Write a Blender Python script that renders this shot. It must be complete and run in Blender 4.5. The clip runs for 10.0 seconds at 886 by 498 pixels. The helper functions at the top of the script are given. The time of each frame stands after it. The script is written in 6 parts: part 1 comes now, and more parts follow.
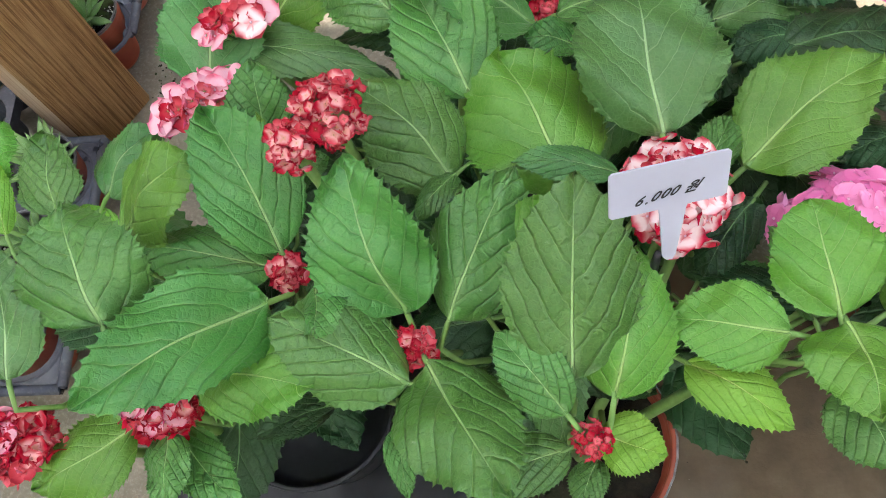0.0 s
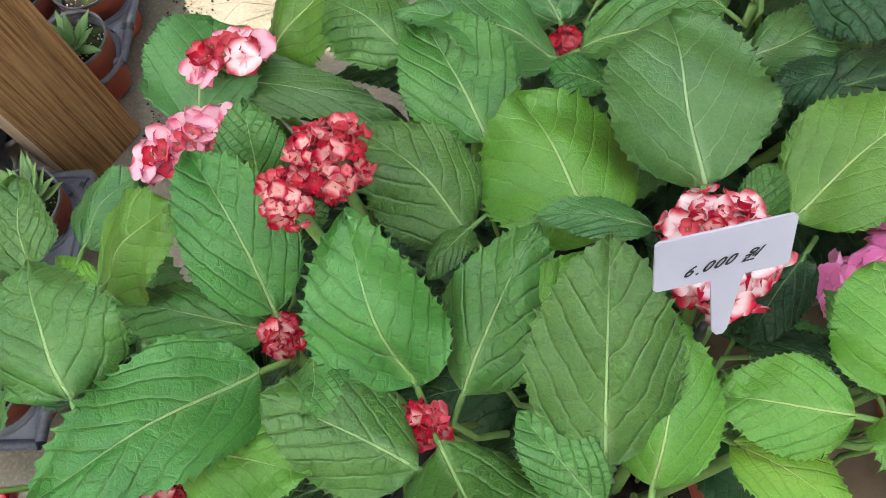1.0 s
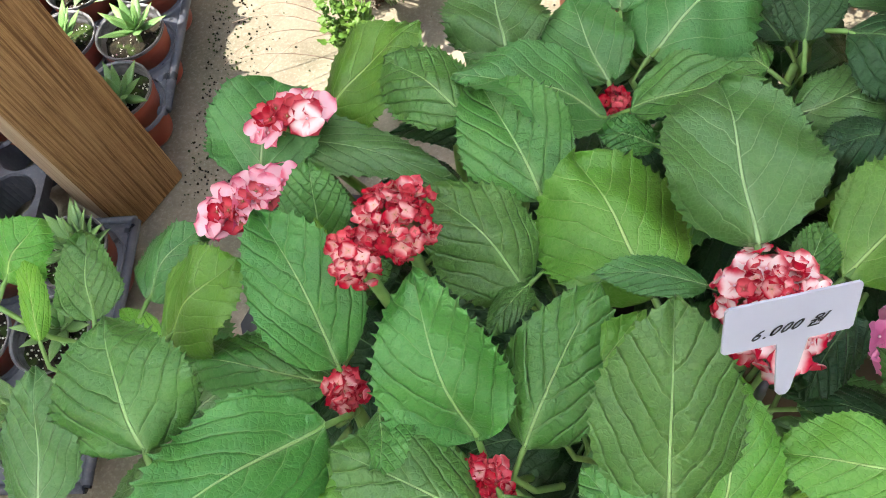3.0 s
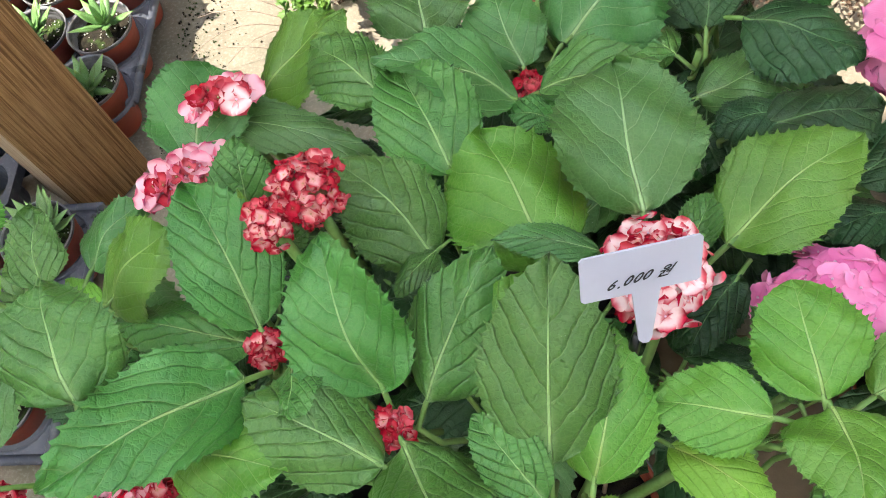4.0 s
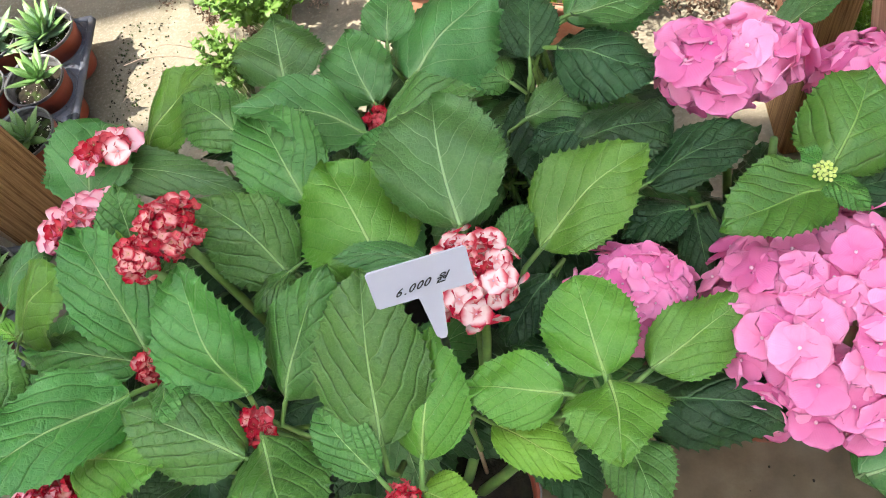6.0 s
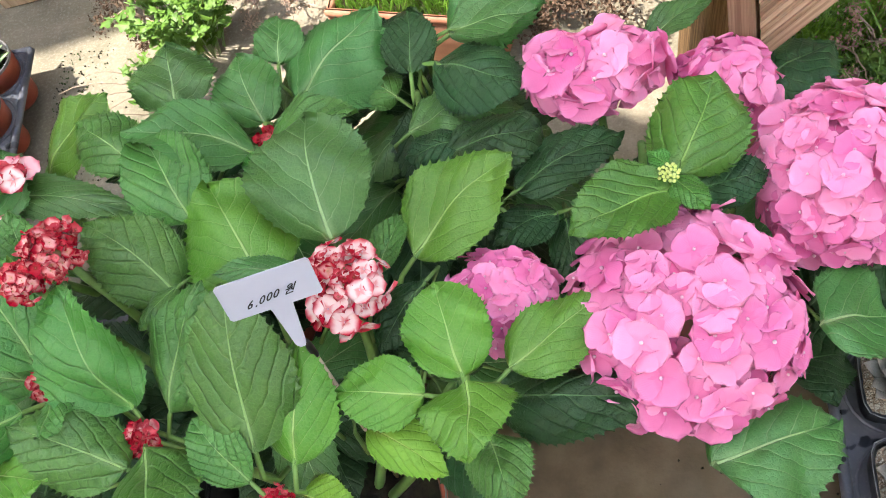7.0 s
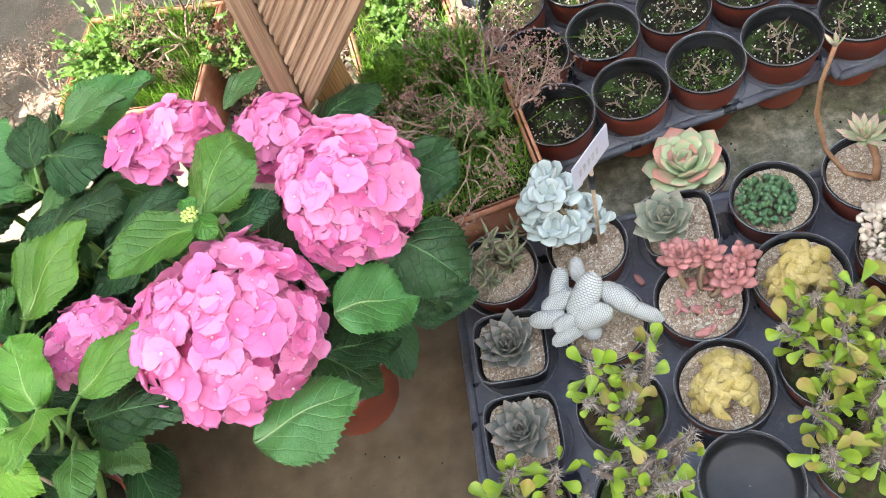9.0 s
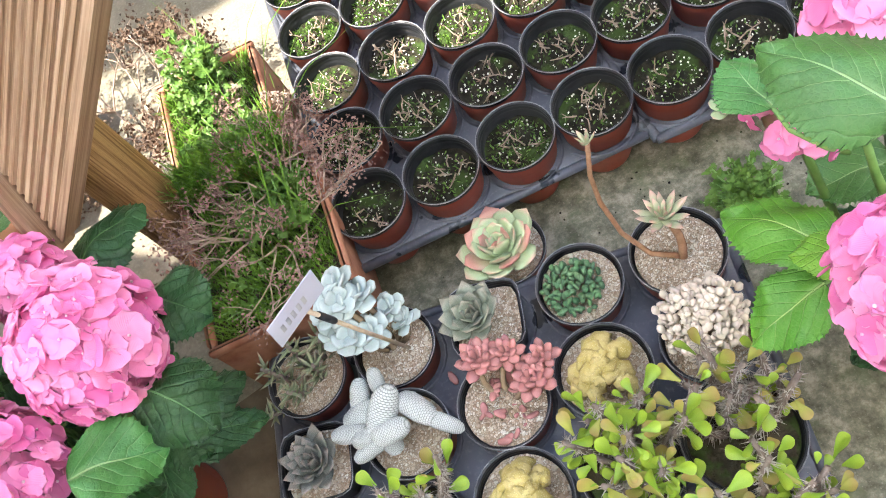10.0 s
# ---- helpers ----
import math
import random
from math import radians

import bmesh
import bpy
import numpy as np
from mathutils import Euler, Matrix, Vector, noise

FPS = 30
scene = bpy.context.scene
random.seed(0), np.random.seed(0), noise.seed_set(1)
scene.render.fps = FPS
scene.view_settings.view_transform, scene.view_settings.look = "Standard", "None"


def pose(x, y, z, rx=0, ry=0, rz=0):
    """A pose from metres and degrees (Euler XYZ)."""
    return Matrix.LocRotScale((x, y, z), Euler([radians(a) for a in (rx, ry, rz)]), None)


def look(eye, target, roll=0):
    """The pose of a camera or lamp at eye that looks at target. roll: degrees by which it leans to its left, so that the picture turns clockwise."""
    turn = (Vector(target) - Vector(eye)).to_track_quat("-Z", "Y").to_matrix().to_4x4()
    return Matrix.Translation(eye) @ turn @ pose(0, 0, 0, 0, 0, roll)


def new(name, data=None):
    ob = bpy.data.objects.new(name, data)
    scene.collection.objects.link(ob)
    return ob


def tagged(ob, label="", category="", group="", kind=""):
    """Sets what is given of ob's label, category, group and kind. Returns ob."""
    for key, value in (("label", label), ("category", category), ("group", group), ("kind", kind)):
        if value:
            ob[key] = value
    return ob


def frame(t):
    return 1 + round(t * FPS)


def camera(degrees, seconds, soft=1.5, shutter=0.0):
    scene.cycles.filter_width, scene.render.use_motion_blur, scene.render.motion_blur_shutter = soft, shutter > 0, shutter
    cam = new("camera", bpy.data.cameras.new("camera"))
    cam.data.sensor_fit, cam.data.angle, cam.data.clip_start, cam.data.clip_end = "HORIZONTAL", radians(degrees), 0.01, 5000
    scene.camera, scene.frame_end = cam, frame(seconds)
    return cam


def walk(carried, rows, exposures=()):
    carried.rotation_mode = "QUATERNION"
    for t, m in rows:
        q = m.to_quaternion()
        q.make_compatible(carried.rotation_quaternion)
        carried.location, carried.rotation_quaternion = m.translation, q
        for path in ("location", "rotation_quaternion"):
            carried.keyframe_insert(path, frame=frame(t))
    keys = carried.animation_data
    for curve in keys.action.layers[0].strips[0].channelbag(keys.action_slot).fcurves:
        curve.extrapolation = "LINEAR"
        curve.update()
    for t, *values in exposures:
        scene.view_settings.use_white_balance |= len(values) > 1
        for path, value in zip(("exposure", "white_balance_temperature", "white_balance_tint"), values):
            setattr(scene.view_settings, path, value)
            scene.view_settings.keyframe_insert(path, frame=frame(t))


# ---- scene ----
cam = camera(55.9, 10.0, soft=1.0)
PATH = [
    (0, (0.052, 0.056, 0.796), (-0.199, 0.814, -1.038), -20.0),
    (0.5, (0.039, 0.072, 0.771), (-0.205, 0.843, -1.058), -19.2),
    (1, (0.039, 0.097, 0.757), (-0.208, 0.9, -1.058), -18.7),
    (1.5, (0.04, 0.1, 0.756), (-0.214, 0.918, -1.051), -18.9),
    (2, (0.022, 0.104, 0.762), (-0.241, 0.944, -1.034), -19.0),
    (2.2, (0.012, 0.107, 0.766), (-0.25, 0.957, -1.025), -18.8),
    (3.3, (0.02, 0.097, 0.783), (-0.252, 0.977, -0.992), -18.5),
    (3.5, (0.035, 0.086, 0.786), (-0.238, 0.969, -0.988), -18.4),
    (4, (0.072, 0.069, 0.795), (-0.203, 0.95, -0.98), -18.9),
    (4.5, (0.102, 0.054, 0.806), (-0.17, 0.933, -0.97), -19.9),
    (5, (0.134, 0.05, 0.828), (-0.138, 0.926, -0.949), -21.0),
    (6.5, (0.226, 0.029, 0.854), (-0.053, 0.931, -0.909), -23.6),
    (7, (0.277, 0.019, 0.855), (-0.001, 0.936, -0.9), -24.8),
    (7.5, (0.299, -0.015, 0.857), (0.042, 0.963, -0.869), -28.2),
    (8, (0.339, -0.064, 0.863), (0.134, 0.936, -0.857), -30.9),
    (8.5, (0.448, -0.093, 0.872), (0.267, 0.928, -0.839), -30.5),
    (9, (0.598, -0.122, 0.881), (0.415, 0.904, -0.827), -29.1),
    (9.5, (0.721, -0.117, 0.876), (0.52, 0.91, -0.828), -32.6),
    (10, (0.837, -0.068, 0.832), (0.62, 0.95, -0.876), -35.7),
]
walk(cam, [(t, look(eye, target, roll)) for t, eye, target, roll in PATH], exposures=[(0.0, 2.42), (5.0, 2.42), (7.5, 2.48), (8.5, 2.72), (9.0, 2.80), (9.5, 2.94), (10.0, 2.94)])

# ---- light ----
SUN_ELEV, SUN_AZ = 62.0, 270.0          # the sun stands to the west of the bench, azimuth clockwise from +y
world = bpy.data.worlds.new("sky")
scene.world = world
world.use_nodes = True
wn, wl = world.node_tree.nodes, world.node_tree.links
sky = wn.new("ShaderNodeTexSky")
sky.sky_type, sky.sun_disc = "NISHITA", False
sky.sun_elevation, sky.sun_rotation = radians(SUN_ELEV), radians(SUN_AZ)
wn["Background"].inputs[1].default_value = 0.15
wl.new(sky.outputs[0], wn["Background"].inputs[0])
sun_data = bpy.data.lights.new("sun", "SUN")
sun_data.energy, sun_data.angle, sun_data.color = 2.9, radians(0.6), (1.0, 0.93, 0.82)
sun = new("sun", sun_data)
sa, se = radians(SUN_AZ), radians(SUN_ELEV)
sun_way = Vector((math.sin(sa) * math.cos(se), math.cos(sa) * math.cos(se), math.sin(se)))
sun.matrix_world = look(sun_way * 5, (0, 0, 0))
scene.view_settings.exposure = 1.95


# ---- materials ----
class Nodes:
    """A node material under construction."""

    def __init__(self, name):
        self.m = bpy.data.materials.new(name)
        self.m.use_nodes = True
        self.n, self.l = self.m.node_tree.nodes, self.m.node_tree.links
        self.p = self.n["Principled BSDF"]
        self.out = self.n["Material Output"]

    def put(self, socket, v):
        if isinstance(v, bpy.types.NodeSocket):
            self.l.new(v, socket)
        elif isinstance(v, (tuple, list)) and len(v) == 3 and socket.type == "RGBA":
            socket.default_value = (*v, 1)
        else:
            socket.default_value = v

    def math(self, op, a, b=0.0, c=0.0, clamp=False):
        x = self.n.new("ShaderNodeMath")
        x.operation, x.use_clamp = op, clamp
        for s, v in zip(x.inputs, (a, b, c)):
            self.put(s, v)
        return x.outputs[0]

    def noise(self, co, scale, detail=3.0, rough=0.55, warp=0.0):
        x = self.n.new("ShaderNodeTexNoise")
        self.put(x.inputs["Vector"], co)
        for k, v in (("Scale", scale), ("Detail", detail), ("Roughness", rough), ("Distortion", warp)):
            x.inputs[k].default_value = v
        return x.outputs[0]

    def cells(self, co, scale, feature="F1"):
        x = self.n.new("ShaderNodeTexVoronoi")
        x.feature = feature
        self.put(x.inputs["Vector"], co)
        x.inputs["Scale"].default_value = scale
        return x.outputs[0]

    def mix(self, f, a, b, blend="MIX"):
        x = self.n.new("ShaderNodeMix")
        x.data_type, x.blend_type = "RGBA", blend
        self.put(x.inputs[0], f)
        self.put(x.inputs[6], a)
        self.put(x.inputs[7], b)
        return x.outputs[2]

    def ramp(self, f, *stops):
        x = self.n.new("ShaderNodeValToRGB")
        self.put(x.inputs[0], f)
        e = x.color_ramp.elements
        while len(e) < len(stops):
            e.new(0.5)
        for el, (p, c) in zip(e, stops):
            el.position, el.color = p, ((*c, 1) if isinstance(c, tuple) else (c, c, c, 1))
        return x.outputs[0]

    def step(self, f, lo, hi, a=0.0, b=1.0):
        x = self.n.new("ShaderNodeMapRange")
        x.interpolation_type = "SMOOTHSTEP"
        for s, v in zip(x.inputs, (f, lo, hi, a, b)):
            self.put(s, v)
        return x.outputs[0]

    def place(self, kind="Object"):
        return self.n.new("ShaderNodeTexCoord").outputs[kind]

    def where(self):
        return self.n.new("ShaderNodeNewGeometry").outputs["Position"]

    def chance(self):
        return self.n.new("ShaderNodeObjectInfo").outputs["Random"]

    def shift(self, co, by):
        x = self.n.new("ShaderNodeVectorMath")
        x.operation = "ADD"
        self.put(x.inputs[0], co)
        self.put(x.inputs[1], by)
        return x.outputs[0]

    def bump(self, h, strength, distance):
        x = self.n.new("ShaderNodeBump")
        self.put(x.inputs["Height"], h)
        x.inputs["Strength"].default_value, x.inputs["Distance"].default_value = strength, distance
        self.l.new(x.outputs[0], self.p.inputs["Normal"])

    def done(self, colour, rough, spec=0.5, through_light=0.0, through_colour=None):
        self.put(self.p.inputs["Base Color"], colour)
        self.put(self.p.inputs["Roughness"], rough)
        self.put(self.p.inputs["Specular IOR Level"], spec)
        if through_light:
            t = self.n.new("ShaderNodeBsdfTranslucent")
            self.put(t.inputs[0], through_colour or colour)
            s = self.n.new("ShaderNodeMixShader")
            s.inputs[0].default_value = through_light
            self.l.new(self.p.outputs[0], s.inputs[1])
            self.l.new(t.outputs[0], s.inputs[2])
            self.l.new(s.outputs[0], self.out.inputs[0])
        return self.m


def leaf_skin(name, tone, pale, vein, rough=0.41, quilt=1.0, spec=0.40, lines=0.5):
    """A toothed leaf: pale midrib, arching side veins, rungs between them. UV: x across in half widths, y from base to tip."""
    k = Nodes(name)
    sep = k.n.new("ShaderNodeSeparateXYZ")
    k.l.new(k.place("UV"), sep.inputs[0])
    own = k.shift(k.place("Object"), k.chance())
    across = k.math("ABSOLUTE", k.math("MULTIPLY_ADD", sep.outputs[0], 2.0, -1.0))
    along = sep.outputs[1]
    half = k.math("GREATER_THAN", sep.outputs[0], 0.5)
    curve = k.math("MULTIPLY", across, k.math("MULTIPLY_ADD", across, 0.22, 0.40))
    wob = k.math("MULTIPLY_ADD", k.noise(own, 42.0, 3.0), 0.15, -0.075)
    phase = k.math("MULTIPLY_ADD", k.math("ADD", k.math("SUBTRACT", along, curve), wob), 5.4, k.math("MULTIPLY_ADD", half, 0.4, 4.5))
    near = k.math("ABSOLUTE", k.math("SUBTRACT", k.math("FRACT", phase), 0.5))
    gap = k.math("FLOOR", k.math("ADD", phase, 0.5))
    run = k.math("ADD", k.math("MULTIPLY", across, 2.4), k.math("MULTIPLY", along, 10.0))
    run = k.math("ADD", run, k.math("ADD", k.math("MULTIPLY", gap, 0.37), k.math("MULTIPLY", k.noise(own, 70.0, 3.0), 2.6)))
    rung = k.math("ABSOLUTE", k.math("SUBTRACT", k.math("FRACT", run), 0.5))
    side = k.step(near, 0.006, 0.040, 1.0, 0.0)
    cross = k.step(rung, 0.01, 0.08, 1.0, 0.0)
    firm = k.step(k.noise(own, 45.0, 3.0), 0.30, 0.60, 0.2, 1.0)
    cross = k.math("MULTIPLY", cross, firm)
    lump = k.math("MULTIPLY", k.step(near, 0.0, 0.16, 0.2, 1.0), k.math("SUBTRACT", 1.0, k.math("MULTIPLY", k.step(rung, 0.0, 0.24, 0.50, 0.0), firm)))
    net = k.cells(own, 330.0, "DISTANCE_TO_EDGE")
    net_line = k.step(net, 0.0, 0.16, 1.0, 0.0)
    rib_w = k.math("MULTIPLY_ADD", along, -0.034, 0.040)
    rib = k.step(across, k.math("MULTIPLY", rib_w, 0.5), rib_w, 1.0, 0.0)
    rib = k.math("MULTIPLY", rib, k.step(along, 0.50, 0.95, 1.0, 0.30))
    blot, fleck = k.noise(own, 24.0, 4.0), k.noise(own, 330.0, 2.0)
    col = k.mix(k.step(blot, 0.32, 0.70), tone, pale)
    hue = k.n.new("ShaderNodeHueSaturation")
    k.put(hue.inputs["Color"], col)
    k.put(hue.inputs["Value"], k.math("MULTIPLY_ADD", k.chance(), 0.34, 0.80))
    k.put(hue.inputs["Hue"], k.math("MULTIPLY_ADD", k.chance(), 0.030, 0.486))
    col = k.mix(k.math("MULTIPLY", k.step(fleck, 0.4, 0.75), 0.22), hue.outputs[0], pale)
    col = k.mix(k.math("MULTIPLY", net_line, 0.07), col, vein)
    # Veins and rungs darkened in colour, as shade lying in the creases.
    crease_shade = k.math("MAXIMUM", k.step(near, 0.012, 0.055, 1.0, 0.0), k.math("MULTIPLY", cross, 0.45))
    col = k.mix(k.math("MULTIPLY", crease_shade, 0.16 * quilt), col, k.mix(1.0, tone, (0.50, 0.60, 0.50), "MULTIPLY"))
    fade = k.math("MULTIPLY", side, k.step(across, 0.20, 0.95, 1.0, 0.15))
    col = k.mix(k.math("MULTIPLY", fade, lines), col, vein)
    heart = k.math("MULTIPLY", k.step(across, 0.0, 0.16, 1.0, 0.0), k.step(along, 0.05, 0.55, 0.35, 0.0))
    col = k.mix(heart, col, vein)
    col = k.mix(rib, col, vein)
    dust = k.step(k.noise(own, 140.0, 5.0, 0.75), 0.66, 0.72)
    dust = k.math("MULTIPLY", dust, k.step(k.noise(own, 17.0, 2.0), 0.42, 0.62))
    col = k.mix(k.math("MULTIPLY", dust, 0.38), col, (0.46, 0.53, 0.42))
    h = k.math("ADD", k.math("MULTIPLY", lump, 1.0 * quilt), k.math("MULTIPLY", net_line, -0.07))
    h = k.math("ADD", h, k.math("MULTIPLY", side, -0.10))
    h = k.math("ADD", h, k.math("MULTIPLY", rib, -0.7))
    h = k.math("ADD", h, k.math("MULTIPLY", k.noise(own, 150.0, 4.0, 0.6), 0.75 * quilt))
    k.bump(h, 1.0, 0.0017)
    return k.done(col, k.math("MULTIPLY_ADD", blot, 0.16, rough - 0.06), spec, 0.06, k.mix(0.5, col, (0.25, 0.42, 0.03)))


def plain(name, a, b, scale=40.0, rough=0.6, bump=0.3, depth=0.001, spec=0.4, fine=6.0, vary=0.15, through_light=0.0):
    """A two-tone surface with blotches and grain."""
    k = Nodes(name)
    co = k.shift(k.place("Object"), k.chance())
    n1, n2 = k.noise(co, scale, 4.0), k.noise(co, scale * fine, 3.0, 0.6)
    col = k.mix(k.step(n1, 0.3, 0.7), a, b)
    hue = k.n.new("ShaderNodeHueSaturation")
    k.put(hue.inputs["Color"], col)
    k.put(hue.inputs["Value"], k.math("MULTIPLY_ADD", k.chance(), 2 * vary, 1.0 - vary))
    col = k.mix(k.math("MULTIPLY", k.step(n2, 0.35, 0.7), 0.3), hue.outputs[0], b)
    k.bump(k.math("ADD", n1, k.math("MULTIPLY", n2, 0.6)), bump, depth)
    return k.done(col, k.math("MULTIPLY_ADD", n1, 0.2, rough - 0.1), spec, through_light)


LEAF = {
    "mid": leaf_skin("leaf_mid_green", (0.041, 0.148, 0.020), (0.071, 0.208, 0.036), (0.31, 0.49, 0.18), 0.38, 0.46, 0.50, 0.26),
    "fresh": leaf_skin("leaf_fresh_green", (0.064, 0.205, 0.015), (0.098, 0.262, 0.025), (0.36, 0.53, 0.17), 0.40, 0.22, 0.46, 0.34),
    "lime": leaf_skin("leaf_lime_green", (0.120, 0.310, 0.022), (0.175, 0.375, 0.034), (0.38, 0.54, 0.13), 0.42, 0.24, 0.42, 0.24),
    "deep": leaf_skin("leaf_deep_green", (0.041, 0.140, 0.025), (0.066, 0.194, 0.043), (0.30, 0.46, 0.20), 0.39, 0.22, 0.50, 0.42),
    # Tone lowered to pass for shade in the gaps; dark back leaves share it.
    "dark": leaf_skin("leaf_dark_and_gap_shade_green", (0.010, 0.043, 0.011), (0.021, 0.074, 0.020), (0.13, 0.25, 0.10), 0.36, 0.50, 0.30, 0.32),
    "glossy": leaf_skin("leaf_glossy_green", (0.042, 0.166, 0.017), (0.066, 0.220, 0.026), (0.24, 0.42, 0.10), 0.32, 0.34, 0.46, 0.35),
}
STALK = plain("green_stalk", (0.115, 0.235, 0.050), (0.195, 0.345, 0.095), 60, 0.45, 0.2, 0.0005)
WOODY = plain("woody_stem", (0.16, 0.11, 0.07), (0.28, 0.21, 0.13), 90, 0.8, 0.6, 0.001)


def petal_skin(name, heart, blade, rim, edge0, edge1, vary):
    """A petal: heart colour inside, rim colour outside, faint veins. UV y runs outwards."""
    k = Nodes(name)
    sep = k.n.new("ShaderNodeSeparateXYZ")
    k.l.new(k.place("UV"), sep.inputs[0])
    out = k.math("ADD", sep.outputs[1], k.math("MULTIPLY_ADD", k.noise(k.shift(k.place("Object"), k.chance()), 90.0, 3.0), 0.5, -0.25))
    col = k.mix(k.step(out, 0.05, 0.30), heart, blade)
    col = k.mix(k.step(out, edge0, edge1), col, rim)
    x = k.n.new("ShaderNodeTexWave")
    x.inputs["Scale"].default_value, x.inputs["Distortion"].default_value = 5.0, 2.0
    k.l.new(k.place("UV"), x.inputs[0])
    hue = k.n.new("ShaderNodeHueSaturation")
    k.put(hue.inputs["Color"], col)
    k.put(hue.inputs["Value"], k.math("MULTIPLY_ADD", k.chance(), 2 * vary, 1.0 - vary))
    k.put(hue.inputs["Saturation"], k.math("MULTIPLY_ADD", k.chance(), -0.25, 1.10))
    k.bump(x.outputs[1], 0.15, 0.0006)
    return k.done(hue.outputs[0], 0.55, 0.25, 0.22)


PINK = petal_skin("pink_petal", (0.79, 0.185, 0.42), (0.86, 0.238, 0.495), (0.885, 0.315, 0.57), 0.50, 1.0, 0.13)
PICOTEE = petal_skin("white_petal_with_red_rim", (0.78, 0.30, 0.31), (0.91, 0.70, 0.69), (0.68, 0.034, 0.080), 0.46, 0.92, 0.12)
CRIMSON = petal_skin("crimson_petal", (0.40, 0.06, 0.05), (0.66, 0.07, 0.10), (0.56, 0.018, 0.045), 0.35, 0.8, 0.28)
FADED = petal_skin("blushing_petal_with_crimson_rim", (0.80, 0.40, 0.32), (0.86, 0.44, 0.43), (0.62, 0.022, 0.055), 0.28, 0.80, 0.20)
ROSE = petal_skin("pale_rose_petal", (0.78, 0.15, 0.23), (0.90, 0.50, 0.58), (0.80, 0.13, 0.26), 0.60, 1.0, 0.12)
PIP = plain("floret_eye", (0.80, 0.38, 0.58), (0.88, 0.66, 0.72), 200, 0.5)
PIP_TAN = plain("withered_floret_eye", (0.42, 0.22, 0.10), (0.62, 0.46, 0.24), 200, 0.6)
PIP_GREEN = plain("flower_bud_yellow_green", (0.45, 0.55, 0.12), (0.60, 0.66, 0.25), 300, 0.5)
CORE = plain("flower_stalks", (0.30, 0.12, 0.12), (0.22, 0.26, 0.08), 70, 0.7)


def concrete():
    k = Nodes("worn_concrete")
    co = k.where()
    big, mid, fine = k.noise(co, 3.2, 5.0, 0.6), k.noise(co, 17.0, 5.0, 0.65), k.noise(co, 220.0, 3.0, 0.7)
    algae = k.step(k.noise(k.shift(co, (5.0, 2.0, 0.0)), 7.0, 6.0, 0.7), 0.46, 0.66)
    speck = k.step(k.cells(co, 130.0), 0.0, 0.22, 1.0, 0.0)
    col = k.ramp(mid, (0.28, (0.145, 0.122, 0.088)), (0.5, (0.225, 0.195, 0.146)), (0.72, (0.31, 0.272, 0.208)))
    stain = k.step(big, 0.42, 0.62)
    col = k.mix(k.math("MULTIPLY", stain, 0.6), col, (0.135, 0.120, 0.084))
    col = k.mix(k.math("MULTIPLY", algae, 0.55), col, (0.120, 0.116, 0.074))
    col = k.mix(k.math("MULTIPLY", k.step(fine, 0.45, 0.75), 0.35), col, (0.42, 0.39, 0.33))
    col = k.mix(k.math("MULTIPLY", speck, 0.35), col, (0.08, 0.066, 0.052))
    sep = k.n.new("ShaderNodeSeparateXYZ")
    k.l.new(co, sep.inputs[0])
    ragged = k.math("MULTIPLY_ADD", k.noise(co, 9.0, 5.0, 0.65), 0.30, -0.15)
    soaked = k.math("MULTIPLY", k.step(k.math("ADD", sep.outputs[0], ragged), 0.50, 0.62), k.step(k.math("ADD", sep.outputs[1], ragged), 0.50, 0.58, 1.0, 0.0))
    moss = k.ramp(k.noise(co, 42.0, 6.0, 0.75), (0.36, (0.050, 0.056, 0.030)), (0.50, (0.150, 0.144, 0.096)), (0.64, (0.330, 0.305, 0.232)))
    green = k.step(k.noise(k.shift(co, (1.0, 7.0, 0.0)), 21.0, 6.0, 0.7), 0.52, 0.66)
    moss = k.mix(k.math("MULTIPLY", green, 0.55), moss, (0.062, 0.092, 0.030))
    grain = k.step(k.noise(co, 310.0, 2.0, 0.6), 0.60, 0.70)
    moss = k.mix(k.math("MULTIPLY", grain, 0.40), moss, (0.36, 0.34, 0.27))
    col = k.mix(k.math("MULTIPLY", soaked, 0.88), col, moss)
    k.bump(k.math("ADD", k.math("MULTIPLY", mid, 0.8), k.math("MULTIPLY", fine, 0.5)), 0.5, 0.002)
    return k.done(col, k.math("SUBTRACT", k.math("MULTIPLY_ADD", big, -0.3, 0.95), k.math("MULTIPLY", soaked, 0.25)), 0.3)


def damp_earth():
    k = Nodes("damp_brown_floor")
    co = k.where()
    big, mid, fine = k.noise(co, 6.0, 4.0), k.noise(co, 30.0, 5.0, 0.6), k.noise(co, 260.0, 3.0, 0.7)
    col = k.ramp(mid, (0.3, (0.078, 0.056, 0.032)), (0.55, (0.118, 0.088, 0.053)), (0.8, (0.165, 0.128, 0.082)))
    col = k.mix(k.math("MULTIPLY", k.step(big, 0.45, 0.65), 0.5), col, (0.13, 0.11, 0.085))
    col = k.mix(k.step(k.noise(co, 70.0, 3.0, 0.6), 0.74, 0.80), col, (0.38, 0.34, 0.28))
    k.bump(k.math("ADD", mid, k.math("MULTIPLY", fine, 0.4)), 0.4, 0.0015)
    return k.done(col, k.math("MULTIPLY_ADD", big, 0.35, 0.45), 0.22)


